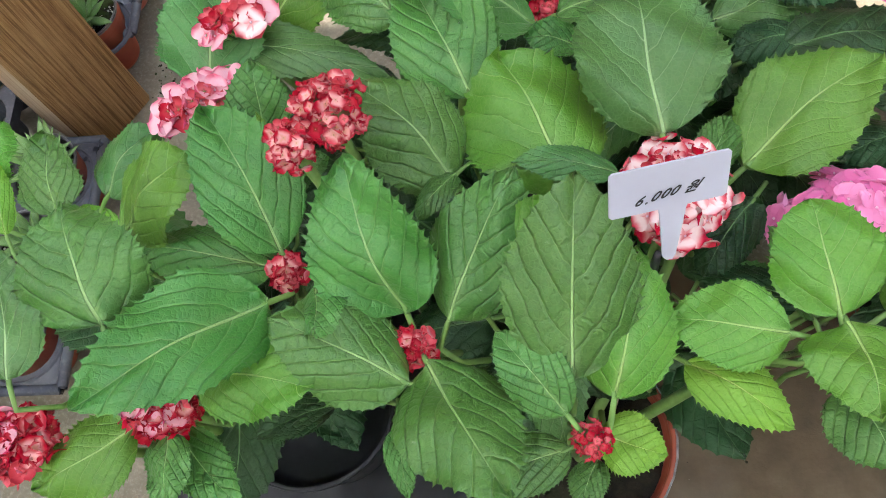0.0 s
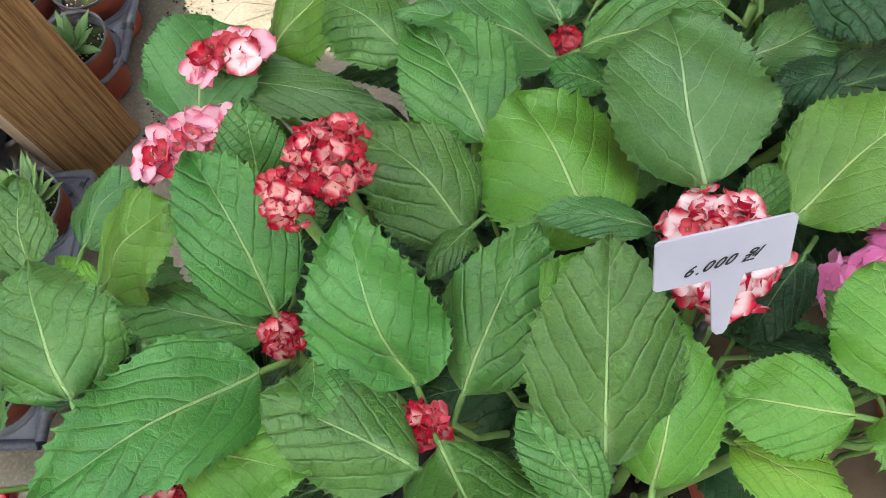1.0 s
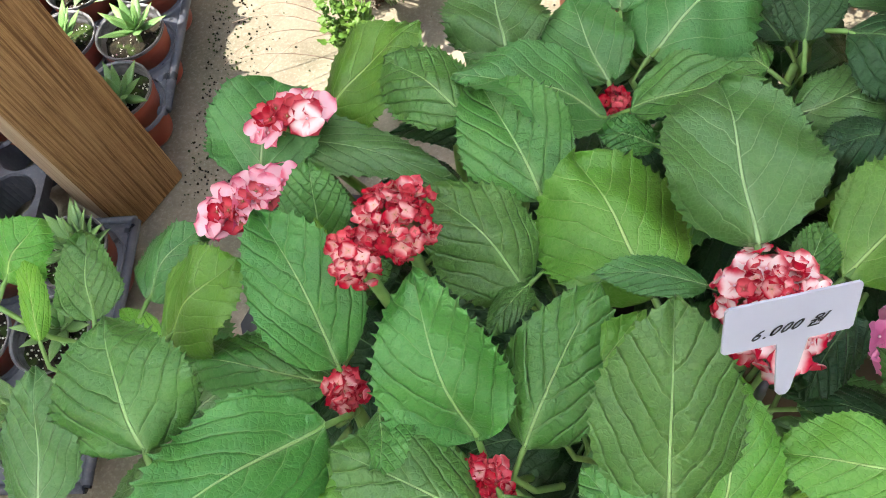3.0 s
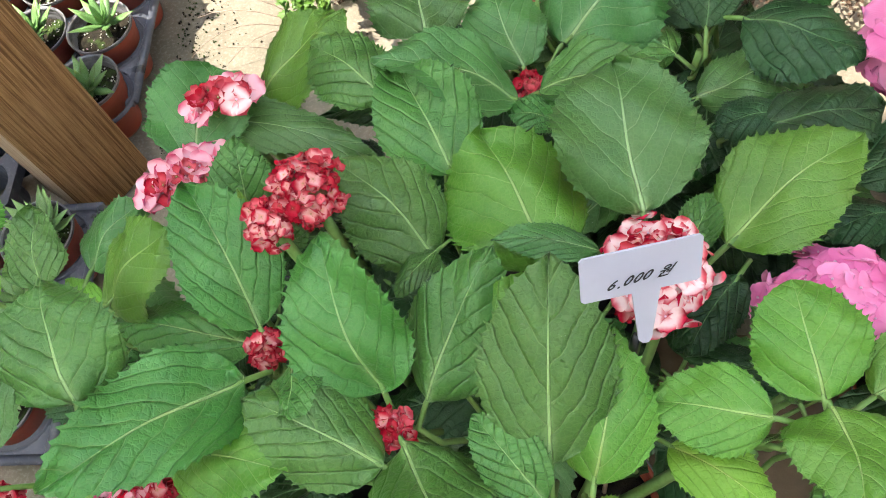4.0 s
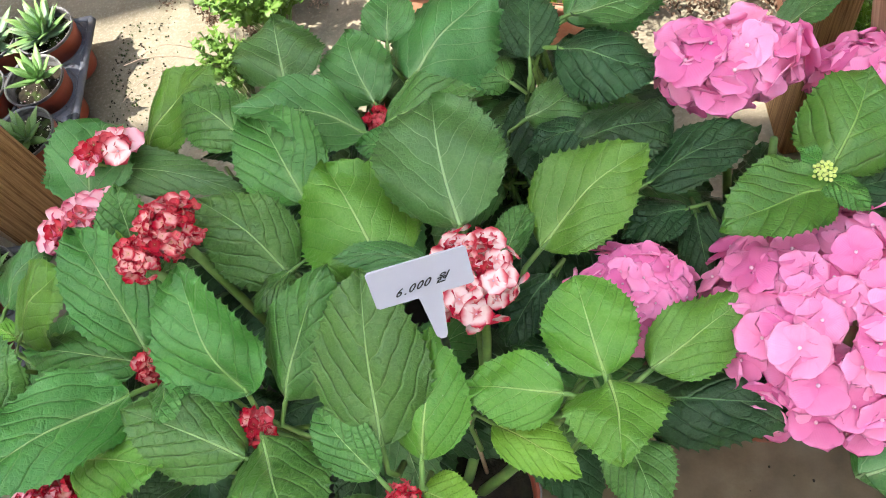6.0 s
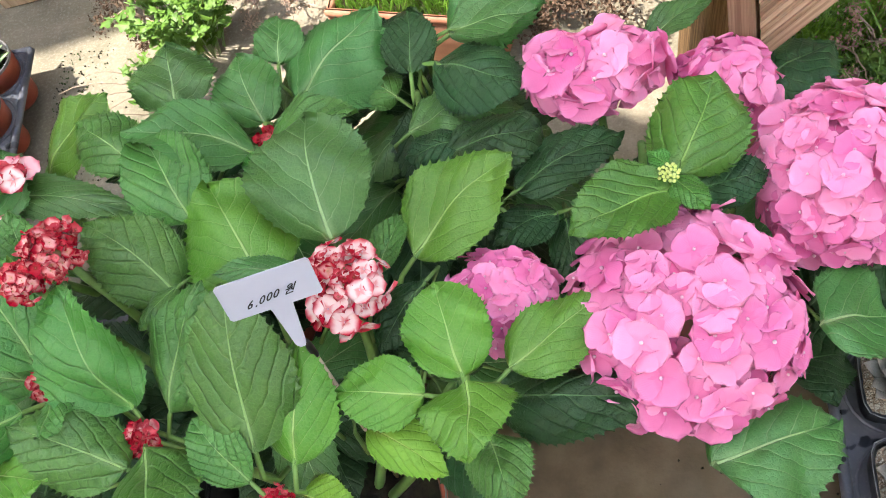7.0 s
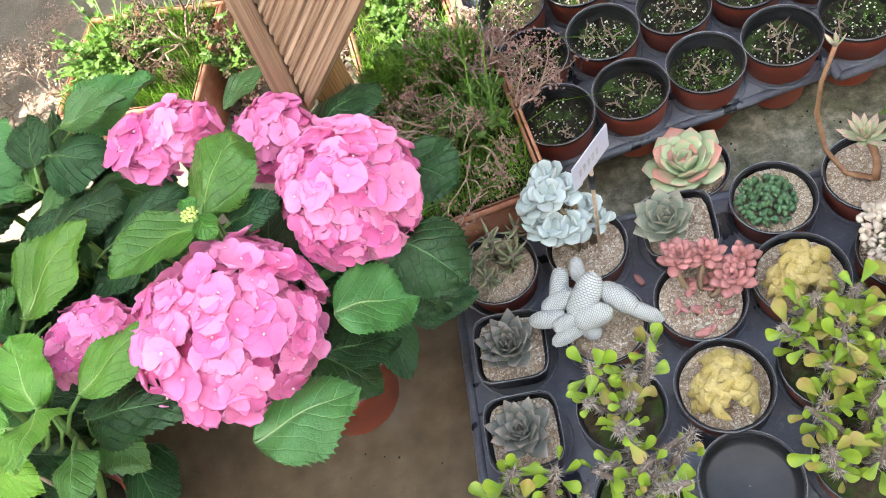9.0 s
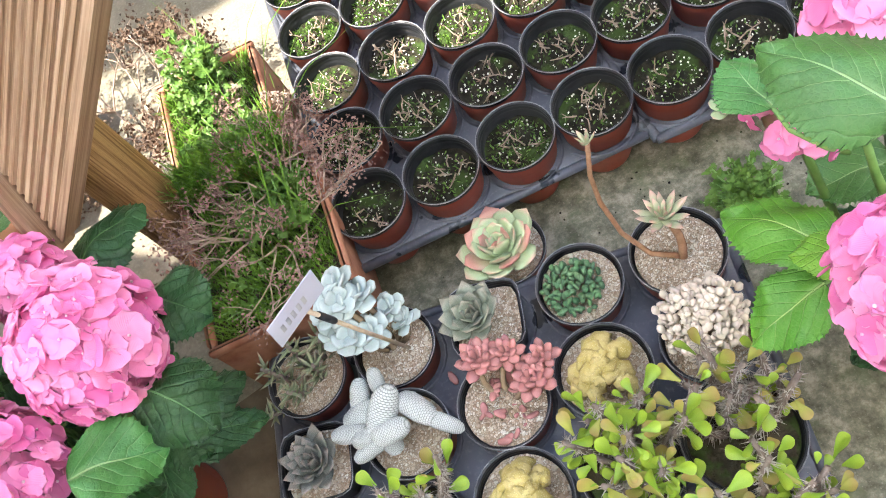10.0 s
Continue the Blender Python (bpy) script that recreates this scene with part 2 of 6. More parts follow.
def timber(name, a, b, c, rough=0.75, fine=95.0, streak=0.4):
    """Sawn wood, its grain along the object's z."""
    k = Nodes(name)
    m = k.n.new("ShaderNodeMapping")
    m.inputs["Scale"].default_value = (1.0, 1.0, 0.022)
    k.l.new(k.shift(k.place("Object"), k.chance()), m.inputs[0])
    g1, g2 = k.noise(m.outputs[0], fine, 5.0, 0.65, 0.2), k.noise(m.outputs[0], fine * 4.4, 3.0, 0.6)
    blot = k.noise(k.place("Object"), 14.0, 3.0)
    col = k.ramp(g1, (0.38, a), (0.5, b), (0.62, c))
    col = k.mix(k.math("MULTIPLY", k.step(g2, 0.45, 0.62), streak), col, a)
    col = k.mix(k.math("MULTIPLY", k.step(blot, 0.5, 0.7), 0.3), col, c)
    k.bump(k.math("ADD", g1, k.math("MULTIPLY", g2, 0.5)), 0.5, 0.0012)
    return k.done(col, rough, 0.3)


CONCRETE, DAMP = concrete(), damp_earth()
WOOD_BROWN = timber("brown_timber", (0.215, 0.108, 0.042), (0.470, 0.275, 0.120), (0.61, 0.385, 0.185), 0.7, 370.0, 0.40)
WOOD_PALE = timber("pale_timber", (0.215, 0.135, 0.082), (0.37, 0.248, 0.155), (0.48, 0.345, 0.230), 0.75, 150.0)
WOOD_RAW = timber("fresh_sawn_timber", (0.60, 0.43, 0.28), (0.74, 0.57, 0.40), (0.82, 0.68, 0.52))
WOOD_GREY = timber("weathered_timber", (0.30, 0.22, 0.13), (0.42, 0.32, 0.20), (0.52, 0.41, 0.27))
POT_RED = plain("brick_red_plastic", (0.275, 0.055, 0.030), (0.35, 0.082, 0.046), 25, 0.5, 0.1, 0.0005, 0.45, 8, 0.12)
POT_BLACK = plain("black_plastic", (0.009, 0.010, 0.012), (0.022, 0.023, 0.027), 40, 0.42, 0.15, 0.0006)


def tray_skin():
    """Slate grey plastic with dust, scuffs and puddles of water."""
    k = Nodes("slate_grey_plastic")
    co = k.where()
    big, fine = k.noise(co, 14.0, 4.0), k.noise(co, 160.0, 3.0, 0.65)
    col = k.mix(k.step(big, 0.3, 0.7), (0.050, 0.056, 0.074), (0.100, 0.108, 0.134))
    col = k.mix(k.math("MULTIPLY", k.step(fine, 0.5, 0.75), 0.35), col, (0.20, 0.20, 0.21))
    wet = k.step(k.noise(k.shift(co, (3.1, 0.7, 0.0)), 19.0, 3.0, 0.6), 0.60, 0.64)
    col = k.mix(wet, col, (0.020, 0.023, 0.032))
    k.bump(k.math("MULTIPLY", fine, k.math("SUBTRACT", 1.0, wet)), 0.2, 0.0008)
    return k.done(col, k.math("MULTIPLY_ADD", wet, -0.30, 0.42), 0.5)


TRAY_GREY = tray_skin()
TERRACOTTA = plain("terracotta_plastic", (0.24, 0.082, 0.042), (0.40, 0.200, 0.125), 26, 0.7, 0.3, 0.001)
PAPER = plain("white_label", (0.43, 0.44, 0.53), (0.46, 0.47, 0.56), 30, 0.5, 0.05, 0.0003, 0.3, 6, 0.03)
INK = plain("black_ink", (0.012, 0.012, 0.014), (0.02, 0.02, 0.02), 30, 0.5)
STICK = plain("pale_wooden_stick", (0.42, 0.33, 0.24), (0.55, 0.45, 0.34), 80, 0.7)


def soil_skin(name, dark, light, grit, amount, moss):
    k = Nodes(name)
    co = k.shift(k.place("Object"), k.chance())
    lumps, fine = k.noise(co, 90.0, 5.0, 0.7), k.noise(co, 420.0, 3.0, 0.7)
    col = k.mix(k.step(lumps, 0.35, 0.7), dark, light)
    cell = k.n.new("ShaderNodeTexVoronoi")
    k.put(cell.inputs["Vector"], co)
    cell.inputs["Scale"].default_value = 230.0
    stone = k.math("MULTIPLY", k.step(cell.outputs[0], 0.25, 0.5, 1.0, 0.0), k.step(k.noise(co, 120.0, 2.0), 1.0 - amount, 1.06 - amount))
    col = k.mix(k.math("MULTIPLY", k.step(k.noise(co, 38.0, 3.0), 0.5, 0.62), moss), col, (0.045, 0.085, 0.016))
    col = k.mix(stone, col, k.mix(0.35, grit, cell.outputs[1], "MULTIPLY"))
    k.bump(k.math("ADD", lumps, k.math("MULTIPLY", stone, 0.7)), 0.9, 0.004)
    return k.done(col, 0.9, 0.2)


SOIL = soil_skin("potting_soil", (0.012, 0.010, 0.007), (0.034, 0.028, 0.017), (0.50, 0.48, 0.38), 0.36, 0.7)


def gravel_skin():
    """Mixed gravel: fine grains with larger chips among them, each its own tint."""
    k = Nodes("pale_grit")
    co = k.shift(k.place("Object"), k.chance())
    warped = k.shift(co, k.math("MULTIPLY", k.noise(co, 300.0, 2.0), 0.003))
    cols, joints = [], []
    for scale in (430.0, 230.0):
        cell = k.n.new("ShaderNodeTexVoronoi")
        k.put(cell.inputs["Vector"], warped)
        cell.inputs["Scale"].default_value = scale
        tint = k.n.new("ShaderNodeSeparateColor")
        k.l.new(cell.outputs[1], tint.inputs[0])
        cols.append((k.ramp(tint.outputs[0], (0.0, (0.40, 0.27, 0.18)), (0.25, (0.58, 0.44, 0.32)), (0.6, (0.72, 0.60, 0.46)), (0.95, (0.84, 0.78, 0.68))), tint.outputs[1], tint.outputs[2]))
        joints.append(k.step(k.cells(warped, scale, "DISTANCE_TO_EDGE"), 0.0, 0.16))
    chip = k.math("MULTIPLY", k.step(cols[1][1], 0.66, 0.68), joints[1])
    fine = k.mix(joints[0], (0.40, 0.31, 0.225), cols[0][0])
    col = k.mix(chip, fine, cols[1][0])
    k.bump(k.math("ADD", k.math("ADD", joints[0], k.math("MULTIPLY", cols[0][2], 0.5)), k.math("MULTIPLY", chip, 1.6)), 1.0, 0.0026)
    return k.done(col, 0.85, 0.25)


GRIT = gravel_skin()
EARTH = soil_skin("planter_earth", (0.035, 0.030, 0.018), (0.080, 0.060, 0.036), (0.4, 0.36, 0.3), 0.3, 0.8)
PERLITE = plain("perlite", (0.70, 0.68, 0.60), (0.80, 0.78, 0.72), 90, 0.8)
DRY_DARK = plain("dark_dry_leaves", (0.060, 0.036, 0.022), (0.140, 0.085, 0.054), 120, 0.85)
DRY = plain("dry_twigs", (0.24, 0.170, 0.125), (0.42, 0.32, 0.25), 120, 0.85)
DRY_ROSE = plain("dried_rosy_sprigs", (0.22, 0.125, 0.105), (0.36, 0.225, 0.19), 120, 0.85)
GRASS = plain("grass_blades", (0.078, 0.195, 0.014), (0.150, 0.290, 0.026), 35, 0.5, 0.1, 0.0004, 0.35, 5, 0.1, 0.2)
WEED = plain("weed_leaves", (0.060, 0.140, 0.020), (0.115, 0.215, 0.030), 45, 0.5, 0.2, 0.0006, 0.35, 5, 0.15, 0.2)


# ---- building ----
class Mesh:
    """Vertices, faces, slots and UVs gathered for one mesh."""

    def __init__(self):
        self.v, self.f, self.s, self.uv = [], [], [], []

    def add(self, verts, faces, slot=0, uvs=None):
        o = len(self.v)
        self.v += [tuple(p) for p in verts]
        self.uv += list(uvs) if uvs else [(0.5, 0.5)] * len(verts)
        self.f += [tuple(i + o for i in f) for f in faces]
        self.s += [slot] * len(faces)
        return self

    def data(self, name, mats, smooth=True):
        me = bpy.data.meshes.new(name)
        me.from_pydata(self.v, [], self.f)
        for m in mats if isinstance(mats, (list, tuple)) else [mats]:
            me.materials.append(m)
        me.polygons.foreach_set("material_index", self.s)
        me.polygons.foreach_set("use_smooth", [smooth] * len(self.f))
        lay = me.uv_layers.new(name="UVMap")
        idx = np.empty(len(me.loops), dtype=np.int32)
        me.loops.foreach_get("vertex_index", idx)
        lay.data.foreach_set("uv", np.array(self.uv, dtype=np.float32)[idx].ravel())
        me.update()
        return me


def put(name, me, parent=None, m=None, label=""):
    """An object on mesh data, at the pose m in its parent's space."""
    ob = new(name, me)
    if parent:
        ob.parent = parent
    if m is not None:
        ob.matrix_basis = m
    if label:
        ob["label"] = label
    return ob


def thing(name, at, label, category, group="", turn=0.0, kind=""):
    e = new(name)
    e.matrix_basis = pose(*at, 0, 0, turn)
    e.empty_display_size = 0.02
    return tagged(e, label, category, group, kind)


def lathe(mesh, profile, n=28, slot=0, squash=None):
    """Turns a profile of (radius, height) round z; squash(angle) may scale the radius."""
    o, verts, faces = len(profile), [], []
    for i in range(n):
        a = 2 * math.pi * i / n
        q = squash(a) if squash else 1.0
        verts += [(r * q * math.cos(a), r * q * math.sin(a), z) for r, z in profile]
    for i in range(n):
        j = (i + 1) % n
        faces += [(i * o + k, j * o + k, j * o + k + 1, i * o + k + 1) for k in range(o - 1)]
    return mesh.add(verts, faces, slot)


def tube(mesh, pts, radii, n=6, slot=0, cap=True):
    """A round tube through points."""
    pts = [Vector(p) for p in pts]
    verts, faces = [], []
    ref = Vector((0.31, 0.17, 0.93)).normalized()
    for i, p in enumerate(pts):
        d = (pts[min(i + 1, len(pts) - 1)] - pts[max(i - 1, 0)]).normalized()
        x = d.cross(ref)
        if x.length < 0.05:
            x = d.cross(Vector((1, 0, 0)))
        x.normalize()
        y = d.cross(x)
        r = radii[i] if isinstance(radii, (list, tuple)) else radii
        verts += [p + r * (math.cos(2 * math.pi * k / n) * x + math.sin(2 * math.pi * k / n) * y) for k in range(n)]
    for i in range(len(pts) - 1):
        faces += [(i * n + k, i * n + (k + 1) % n, (i + 1) * n + (k + 1) % n, (i + 1) * n + k) for k in range(n)]
    if cap:
        faces += [tuple(range(n))[::-1], tuple((len(pts) - 1) * n + k for k in range(n))]
    return mesh.add(verts, faces, slot)


def bend(a, b, sag, n=5):
    a, b, sag = Vector(a), Vector(b), Vector(sag)
    return [a.lerp(b, t) + sag * (4 * t * (1 - t)) for t in (i / (n - 1) for i in range(n))]


def blob(mesh, c, r, n=8, rings=5, slot=0, lump=0.0, rnd=random):
    """A closed rounded lump with radii r."""
    verts, faces = [], []
    for i in range(rings + 1):
        th = math.pi * i / rings
        for j in range(n):
            ph = 2 * math.pi * j / n
            q = 1 + lump * (rnd.random() - 0.5)
            verts.append((c[0] + r[0] * q * math.sin(th) * math.cos(ph), c[1] + r[1] * q * math.sin(th) * math.sin(ph), c[2] + r[2] * q * math.cos(th)))
    for i in range(rings):
        faces += [(i * n + j, (i + 1) * n + j, (i + 1) * n + (j + 1) % n, i * n + (j + 1) % n) for j in range(n)]
    return mesh.add(verts, faces, slot)


def slab(mesh, lo, hi, r=0.003, slot=0):
    """A box with chamfered edges."""
    (x0, y0, z0), (x1, y1, z1) = lo, hi
    rings = [(x0 + r, y0 + r, x1 - r, y1 - r, z0), (x0, y0, x1, y1, z0 + r), (x0, y0, x1, y1, z1 - r), (x0 + r, y0 + r, x1 - r, y1 - r, z1)]
    verts, faces = [], []
    for a, b, c, d, z in rings:
        verts += [(a + r, b, z), (c - r, b, z), (c, b + r, z), (c, d - r, z), (c - r, d, z), (a + r, d, z), (a, d - r, z), (a, b + r, z)]
    for i in range(3):
        faces += [(i * 8 + k, i * 8 + (k + 1) % 8, i * 8 + 8 + (k + 1) % 8, i * 8 + 8 + k) for k in range(8)]
    faces += [tuple(range(8))[::-1], tuple(range(24, 32))]
    return mesh.add(verts, faces, slot)


# ---- the setting ----
def floor_sheet(name, x0, y0, x1, y1, z, mat, label, wob=0.0, rnd=random.Random(2)):
    nx = ny = 2 if not wob else 24
    pts = []
    for j in range(ny):
        for i in range(nx):
            u, v = i / (nx - 1), j / (ny - 1)
            edge = wob if (i in (0, nx - 1) or j in (0, ny - 1)) else 0
            pts.append((x0 + (x1 - x0) * u + rnd.uniform(-edge, edge), y0 + (y1 - y0) * v + rnd.uniform(-edge, edge), z))
    me = Mesh().add(pts, [(j * nx + i, j * nx + i + 1, (j + 1) * nx + i + 1, (j + 1) * nx + i) for j in range(ny - 1) for i in range(nx - 1)])
    return tagged(put(name, me.data(name, mat)), label, "floor", kind="structure")


floor_sheet("floor", -40, -40, 40, 40, 0.0, CONCRETE, "worn pale grey concrete greenhouse floor with dirt")
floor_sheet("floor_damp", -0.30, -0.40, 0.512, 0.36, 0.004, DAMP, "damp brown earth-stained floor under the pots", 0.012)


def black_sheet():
    """Black plastic under the red hydrangeas, with a wavy hem. Its back part is added to darken the leaf gaps."""
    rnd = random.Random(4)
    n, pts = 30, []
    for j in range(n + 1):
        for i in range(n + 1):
            # Carried past the plastic at the front, so gaps behind look shaded.
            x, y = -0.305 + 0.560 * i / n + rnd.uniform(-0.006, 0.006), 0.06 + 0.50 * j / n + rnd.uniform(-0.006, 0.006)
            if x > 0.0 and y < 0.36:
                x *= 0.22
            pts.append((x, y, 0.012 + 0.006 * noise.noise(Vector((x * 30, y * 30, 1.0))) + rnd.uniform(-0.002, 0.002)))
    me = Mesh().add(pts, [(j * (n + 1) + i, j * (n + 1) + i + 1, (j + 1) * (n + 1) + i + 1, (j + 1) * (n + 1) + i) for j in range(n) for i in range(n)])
    tagged(put("ground_sheet", me.data("ground_sheet", POT_BLACK)), "black plastic sheet under the flower pots, extended back to darken the gaps", "plastic sheet", kind="structure")


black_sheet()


def shade_roof():
    """Unseen white film added overhead to shade the plants, with a slot for the sun."""
    k = Nodes("unseen_shade_film")
    n = k.noise(k.where(), 2.0, 3.0)
    mat = k.done(k.mix(n, (0.80, 0.80, 0.78), (0.86, 0.86, 0.84)), 0.6, 0.2, 0.64, (0.90, 0.90, 0.88))
    me = Mesh()
    # Two added sheets; the slanted slot between them shapes the sunlit strip.
    for near, far, slope in ((-6.0, 0.72, 0.16), (0.915, 7.0, -0.08)):
        v = []
        for z in (2.300, 2.306):
            for x, y in ((-7, near), (7, near), (7, far), (-7, far)):
                v.append((x, y - (slope * (x + 1.62) if abs(y) < 2 else 0), z))
        me.add(v, [(3, 2, 1, 0), (4, 5, 6, 7), (0, 1, 5, 4), (1, 2, 6, 5), (2, 3, 7, 6), (3, 0, 4, 7)])
    tagged(put("ceiling", me.data("ceiling", mat, False)), "unseen white translucent film added overhead to shade the plants", "roof", kind="structure")


shade_roof()


def sky_blocks():
    """Unseen boarded walls added round the benches to keep out low sky light."""
    for name, lo, hi in (("wall_south", (-4.0, -4.06, 0.0), (4.0, -4.0, 2.28)), ("wall_west", (-4.06, -4.0, 0.0), (-4.0, 4.0, 2.28)), ("wall_east", (4.0, -4.0, 0.0), (4.06, 4.0, 2.28))):
        me = Mesh()
        slab(me, lo, hi, 0.004)
        tagged(put(name, me.data(name, WOOD_GREY, False)), "unseen weathered board wall added to block low sky light", "wall", kind="structure")


sky_blocks()


def back_fence():
    """Boards and a sill at the back of the greenhouse; their unseen height is added to block sky light."""
    f = thing("fence", (0, 1.42, 0), "weathered wooden boards on a low concrete sill, raised out of view to block sky light", "fence", kind="structure")
    rnd = random.Random(5)
    sill = Mesh()
    slab(sill, (-3, -0.06, 0), (3, 0.10, 0.10), 0.008)
    put("sill", sill.data("sill", CONCRETE), f)
    board = Mesh()
    # Tall boards keep light from the north out of the leaf gaps.
    slab(board, (-0.068, -0.011, 0.0), (0.068, 0.011, 2.15), 0.004)
    me = board.data("board", WOOD_GREY)
    for i in range(40):
        put("board", me, f, pose(-2.9 + i * 0.148, 0.02 + rnd.uniform(-0.004, 0.004), 0.101, 0, 0, rnd.uniform(-1, 1)))


back_fence()


def square_post(at, turn, w, h, label, depth=0.0):
    p = thing("wooden_post", at, label, "post", "bench posts", turn)
    me = Mesh()
    slab(me, (-w / 2, -(depth or w) / 2, 0), (w / 2, (depth or w) / 2, h), 0.004)
    d = me.data("timber", [WOOD_BROWN, WOOD_PALE, WOOD_RAW])
    for poly in d.polygons:
        if not depth and poly.center.y < -w / 2 + 0.001:
            poly.material_index = 2
    put("timber", d, p)
    return p


square_post((-0.468, 0.585, 0), 56.5 - 90, 0.092, 1.5, "square brown stained timber post with a pale sawn edge")
square_post((-0.476, 1.062, 0), 2, 0.085, 1.3, "pale sawn timber post at the back of the bench")
square_post((-0.388, 1.045, 0), 8, 0.062, 1.3, "thin brown timber post at the back of the bench")
square_post((0.455, 0.572, 0), 0, 0.032, 1.5, "brown stained timber upright behind the pink hydrangea", 0.09)


def grooved_brace():
    """A grooved decking board fixed slantwise to the post, its lower end cut to a point."""
    tip, up, side = Vector((0.453, 0.424, 0.300)), Vector((-0.02, 0.49, 0.872)).normalized(), Vector((0.69, 0.03, 0.724)).normalized()
    b = thing("wooden_brace", tip, "pale grooved decking board with a pointed lower end", "brace")
    nrm = side.cross(up).normalized()
    if nrm.y > 0:
        nrm = -nrm
    acr = nrm.cross(side).normalized()
    if acr.dot(up) < 0:
        acr = -acr
    me = Mesh()
    slope = up.dot(side) / up.dot(acr)
    wide, n = 0.155, 180
    prof = []
    for i in range(n + 1):
        a = wide * i / n
        depth = 0.0 if a < 0.008 or a > wide - 0.010 else -0.0034 * max(0.0, math.sin(2 * math.pi * (a - 0.008) / 0.0078)) ** 0.6
        prof.append((a, depth))
    verts, faces = [], []
    for a, dep in prof:
        for far in (0, 1):
            for back in (0, 1):
                s = a * slope + (0.62 if far else 0.0)
                verts.append(side * s + acr * a + nrm * (-0.026 if back else dep))
    for i in range(n):
        o, q = i * 4, i * 4 + 4
        faces += [(o, q, q + 2, o + 2), (o + 1, o + 3, q + 3, q + 1), (o, o + 1, q + 1, q), (o + 2, q + 2, q + 3, o + 3)]
    faces += [(0, 2, 3, 1), (n * 4, n * 4 + 1, n * 4 + 3, n * 4 + 2)]
    me.add(verts, faces)
    rot = Matrix((acr, nrm, side)).transposed().to_4x4()
    d = me.data("grooved_board", WOOD_PALE, False)
    d.transform(rot.inverted())
    put("grooved_board", d, b, rot)
    st = Mesh()
    slab(st, (-0.009, -0.020, -0.006), (0.009, 0.012, 0.55), 0.002)
    z = (acr * wide + side * (wide * slope)).normalized()
    x = z.cross(nrm).normalized()
    put("batten", st.data("batten", WOOD_PALE), b, Matrix.Translation(-x * 0.012 * (1 if x.dot(side) > 0 else -1)) @ Matrix((x, nrm, z)).transposed().to_4x4())


grooved_brace()


# ---- leaves and flowers ----
def blade(base, tip, width, seed, cup=0.0, teeth=18, tipq=0.0, full=0.62, wave=1.0, n=108, m=10):
    """A toothed ovate leaf from base to tip, arching up between; vertices are relative to base."""
    rnd = random.Random(seed)
    base, tip = Vector(base), Vector(tip)
    ax = tip - base
    ln = ax.length
    ax = ax / ln
    lat = ax.cross(Vector((0, 0, 1))).normalized()
    nrm = lat.cross(ax).normalized()
    roll = rnd.uniform(-0.16, 0.16)
    lat, nrm = lat * math.cos(roll) + nrm * math.sin(roll), nrm * math.cos(roll) - lat * math.sin(roll)
    arch = ln * rnd.uniform(0.04, 0.14)
    swing = ln * rnd.uniform(-0.05, 0.05)
    p1, p2, p3 = rnd.uniform(0, 6), rnd.uniform(0, 6), rnd.uniform(0, 6)
    fold = cup if cup else rnd.choice((-0.46, -0.36, -0.24, -0.10, 0.10, 0.22)) + rnd.uniform(-0.06, 0.06)
    q = tipq or rnd.uniform(0.80, 0.98)
    full = full * rnd.uniform(0.86, 1.0)
    peak = full / (full + q)
    norm = peak ** full * (1 - peak) ** q
    bite = [[rnd.uniform(0.55, 1.35) for _ in range(teeth + 2)] for _ in range(2)]
    off = [rnd.random(), rnd.random()]
    verts, uvs, faces = [], [], []
    for i in range(n + 1):
        s = i / n
        w = 0.5 * width * (s ** full * (1 - s) ** q) / norm
        w += 0.5 * width * 0.10 * math.exp(-((s - 0.90) / 0.09) ** 2) * (1 - s) * 4 * 0.5
        mid = ax * (ln * s) + nrm * (arch * 4 * s * (1 - s)) + lat * (swing * math.sin(math.pi * s))
        for j in range(-m, m + 1):
            u = j / m
            a = abs(u)
            y = w * u
            hand = 1 if u > 0 else 0
            fwd = 0.0
            if a == 1:
                g = s * teeth + off[hand]
                ph = g % 1.0
                size = 0.076 * width * bite[hand][int(g)] * min(1, 7 * s) * min(1, 6 * (1 - s) + 0.10)
                y += math.copysign(size * (ph ** 1.3 - 0.30), u)
                fwd = 0.45 * size * ph
            x = abs(y) / (0.5 * width)
            vein = (s - x * (0.40 + 0.22 * x)) * 5.4 + (0.4 if u > 0 else 0.0)
            quilt = abs(math.sin(math.pi * vein)) ** 0.7
            h = fold * w * a * a + 0.009 * width * quilt * (1 - a ** 3) * min(1, a * 5) * min(1, 5 * s) * min(1, 4 * (1 - s))
            h -= 0.022 * width * math.exp(-(a / 0.09) ** 2)
            h += wave * width * a * a * (0.065 * math.sin(7 * s + p1 + 2 * hand) + 0.030 * math.sin(17 * s + p2 + 1.4 * hand))
            h += wave * width * 0.030 * math.sin(9 * s + 4 * u + p3)
            verts.append(mid + lat * y + nrm * h + ax * fwd)
            uvs.append((0.5 + y / width, s))
    c = 2 * m + 1
    for i in range(n):
        faces += [(i * c + k, i * c + k + 1, (i + 1) * c + k + 1, (i + 1) * c + k) for k in range(c - 1)]
    return verts, faces, uvs, ax, nrm


LEAF_COUNT = [0]


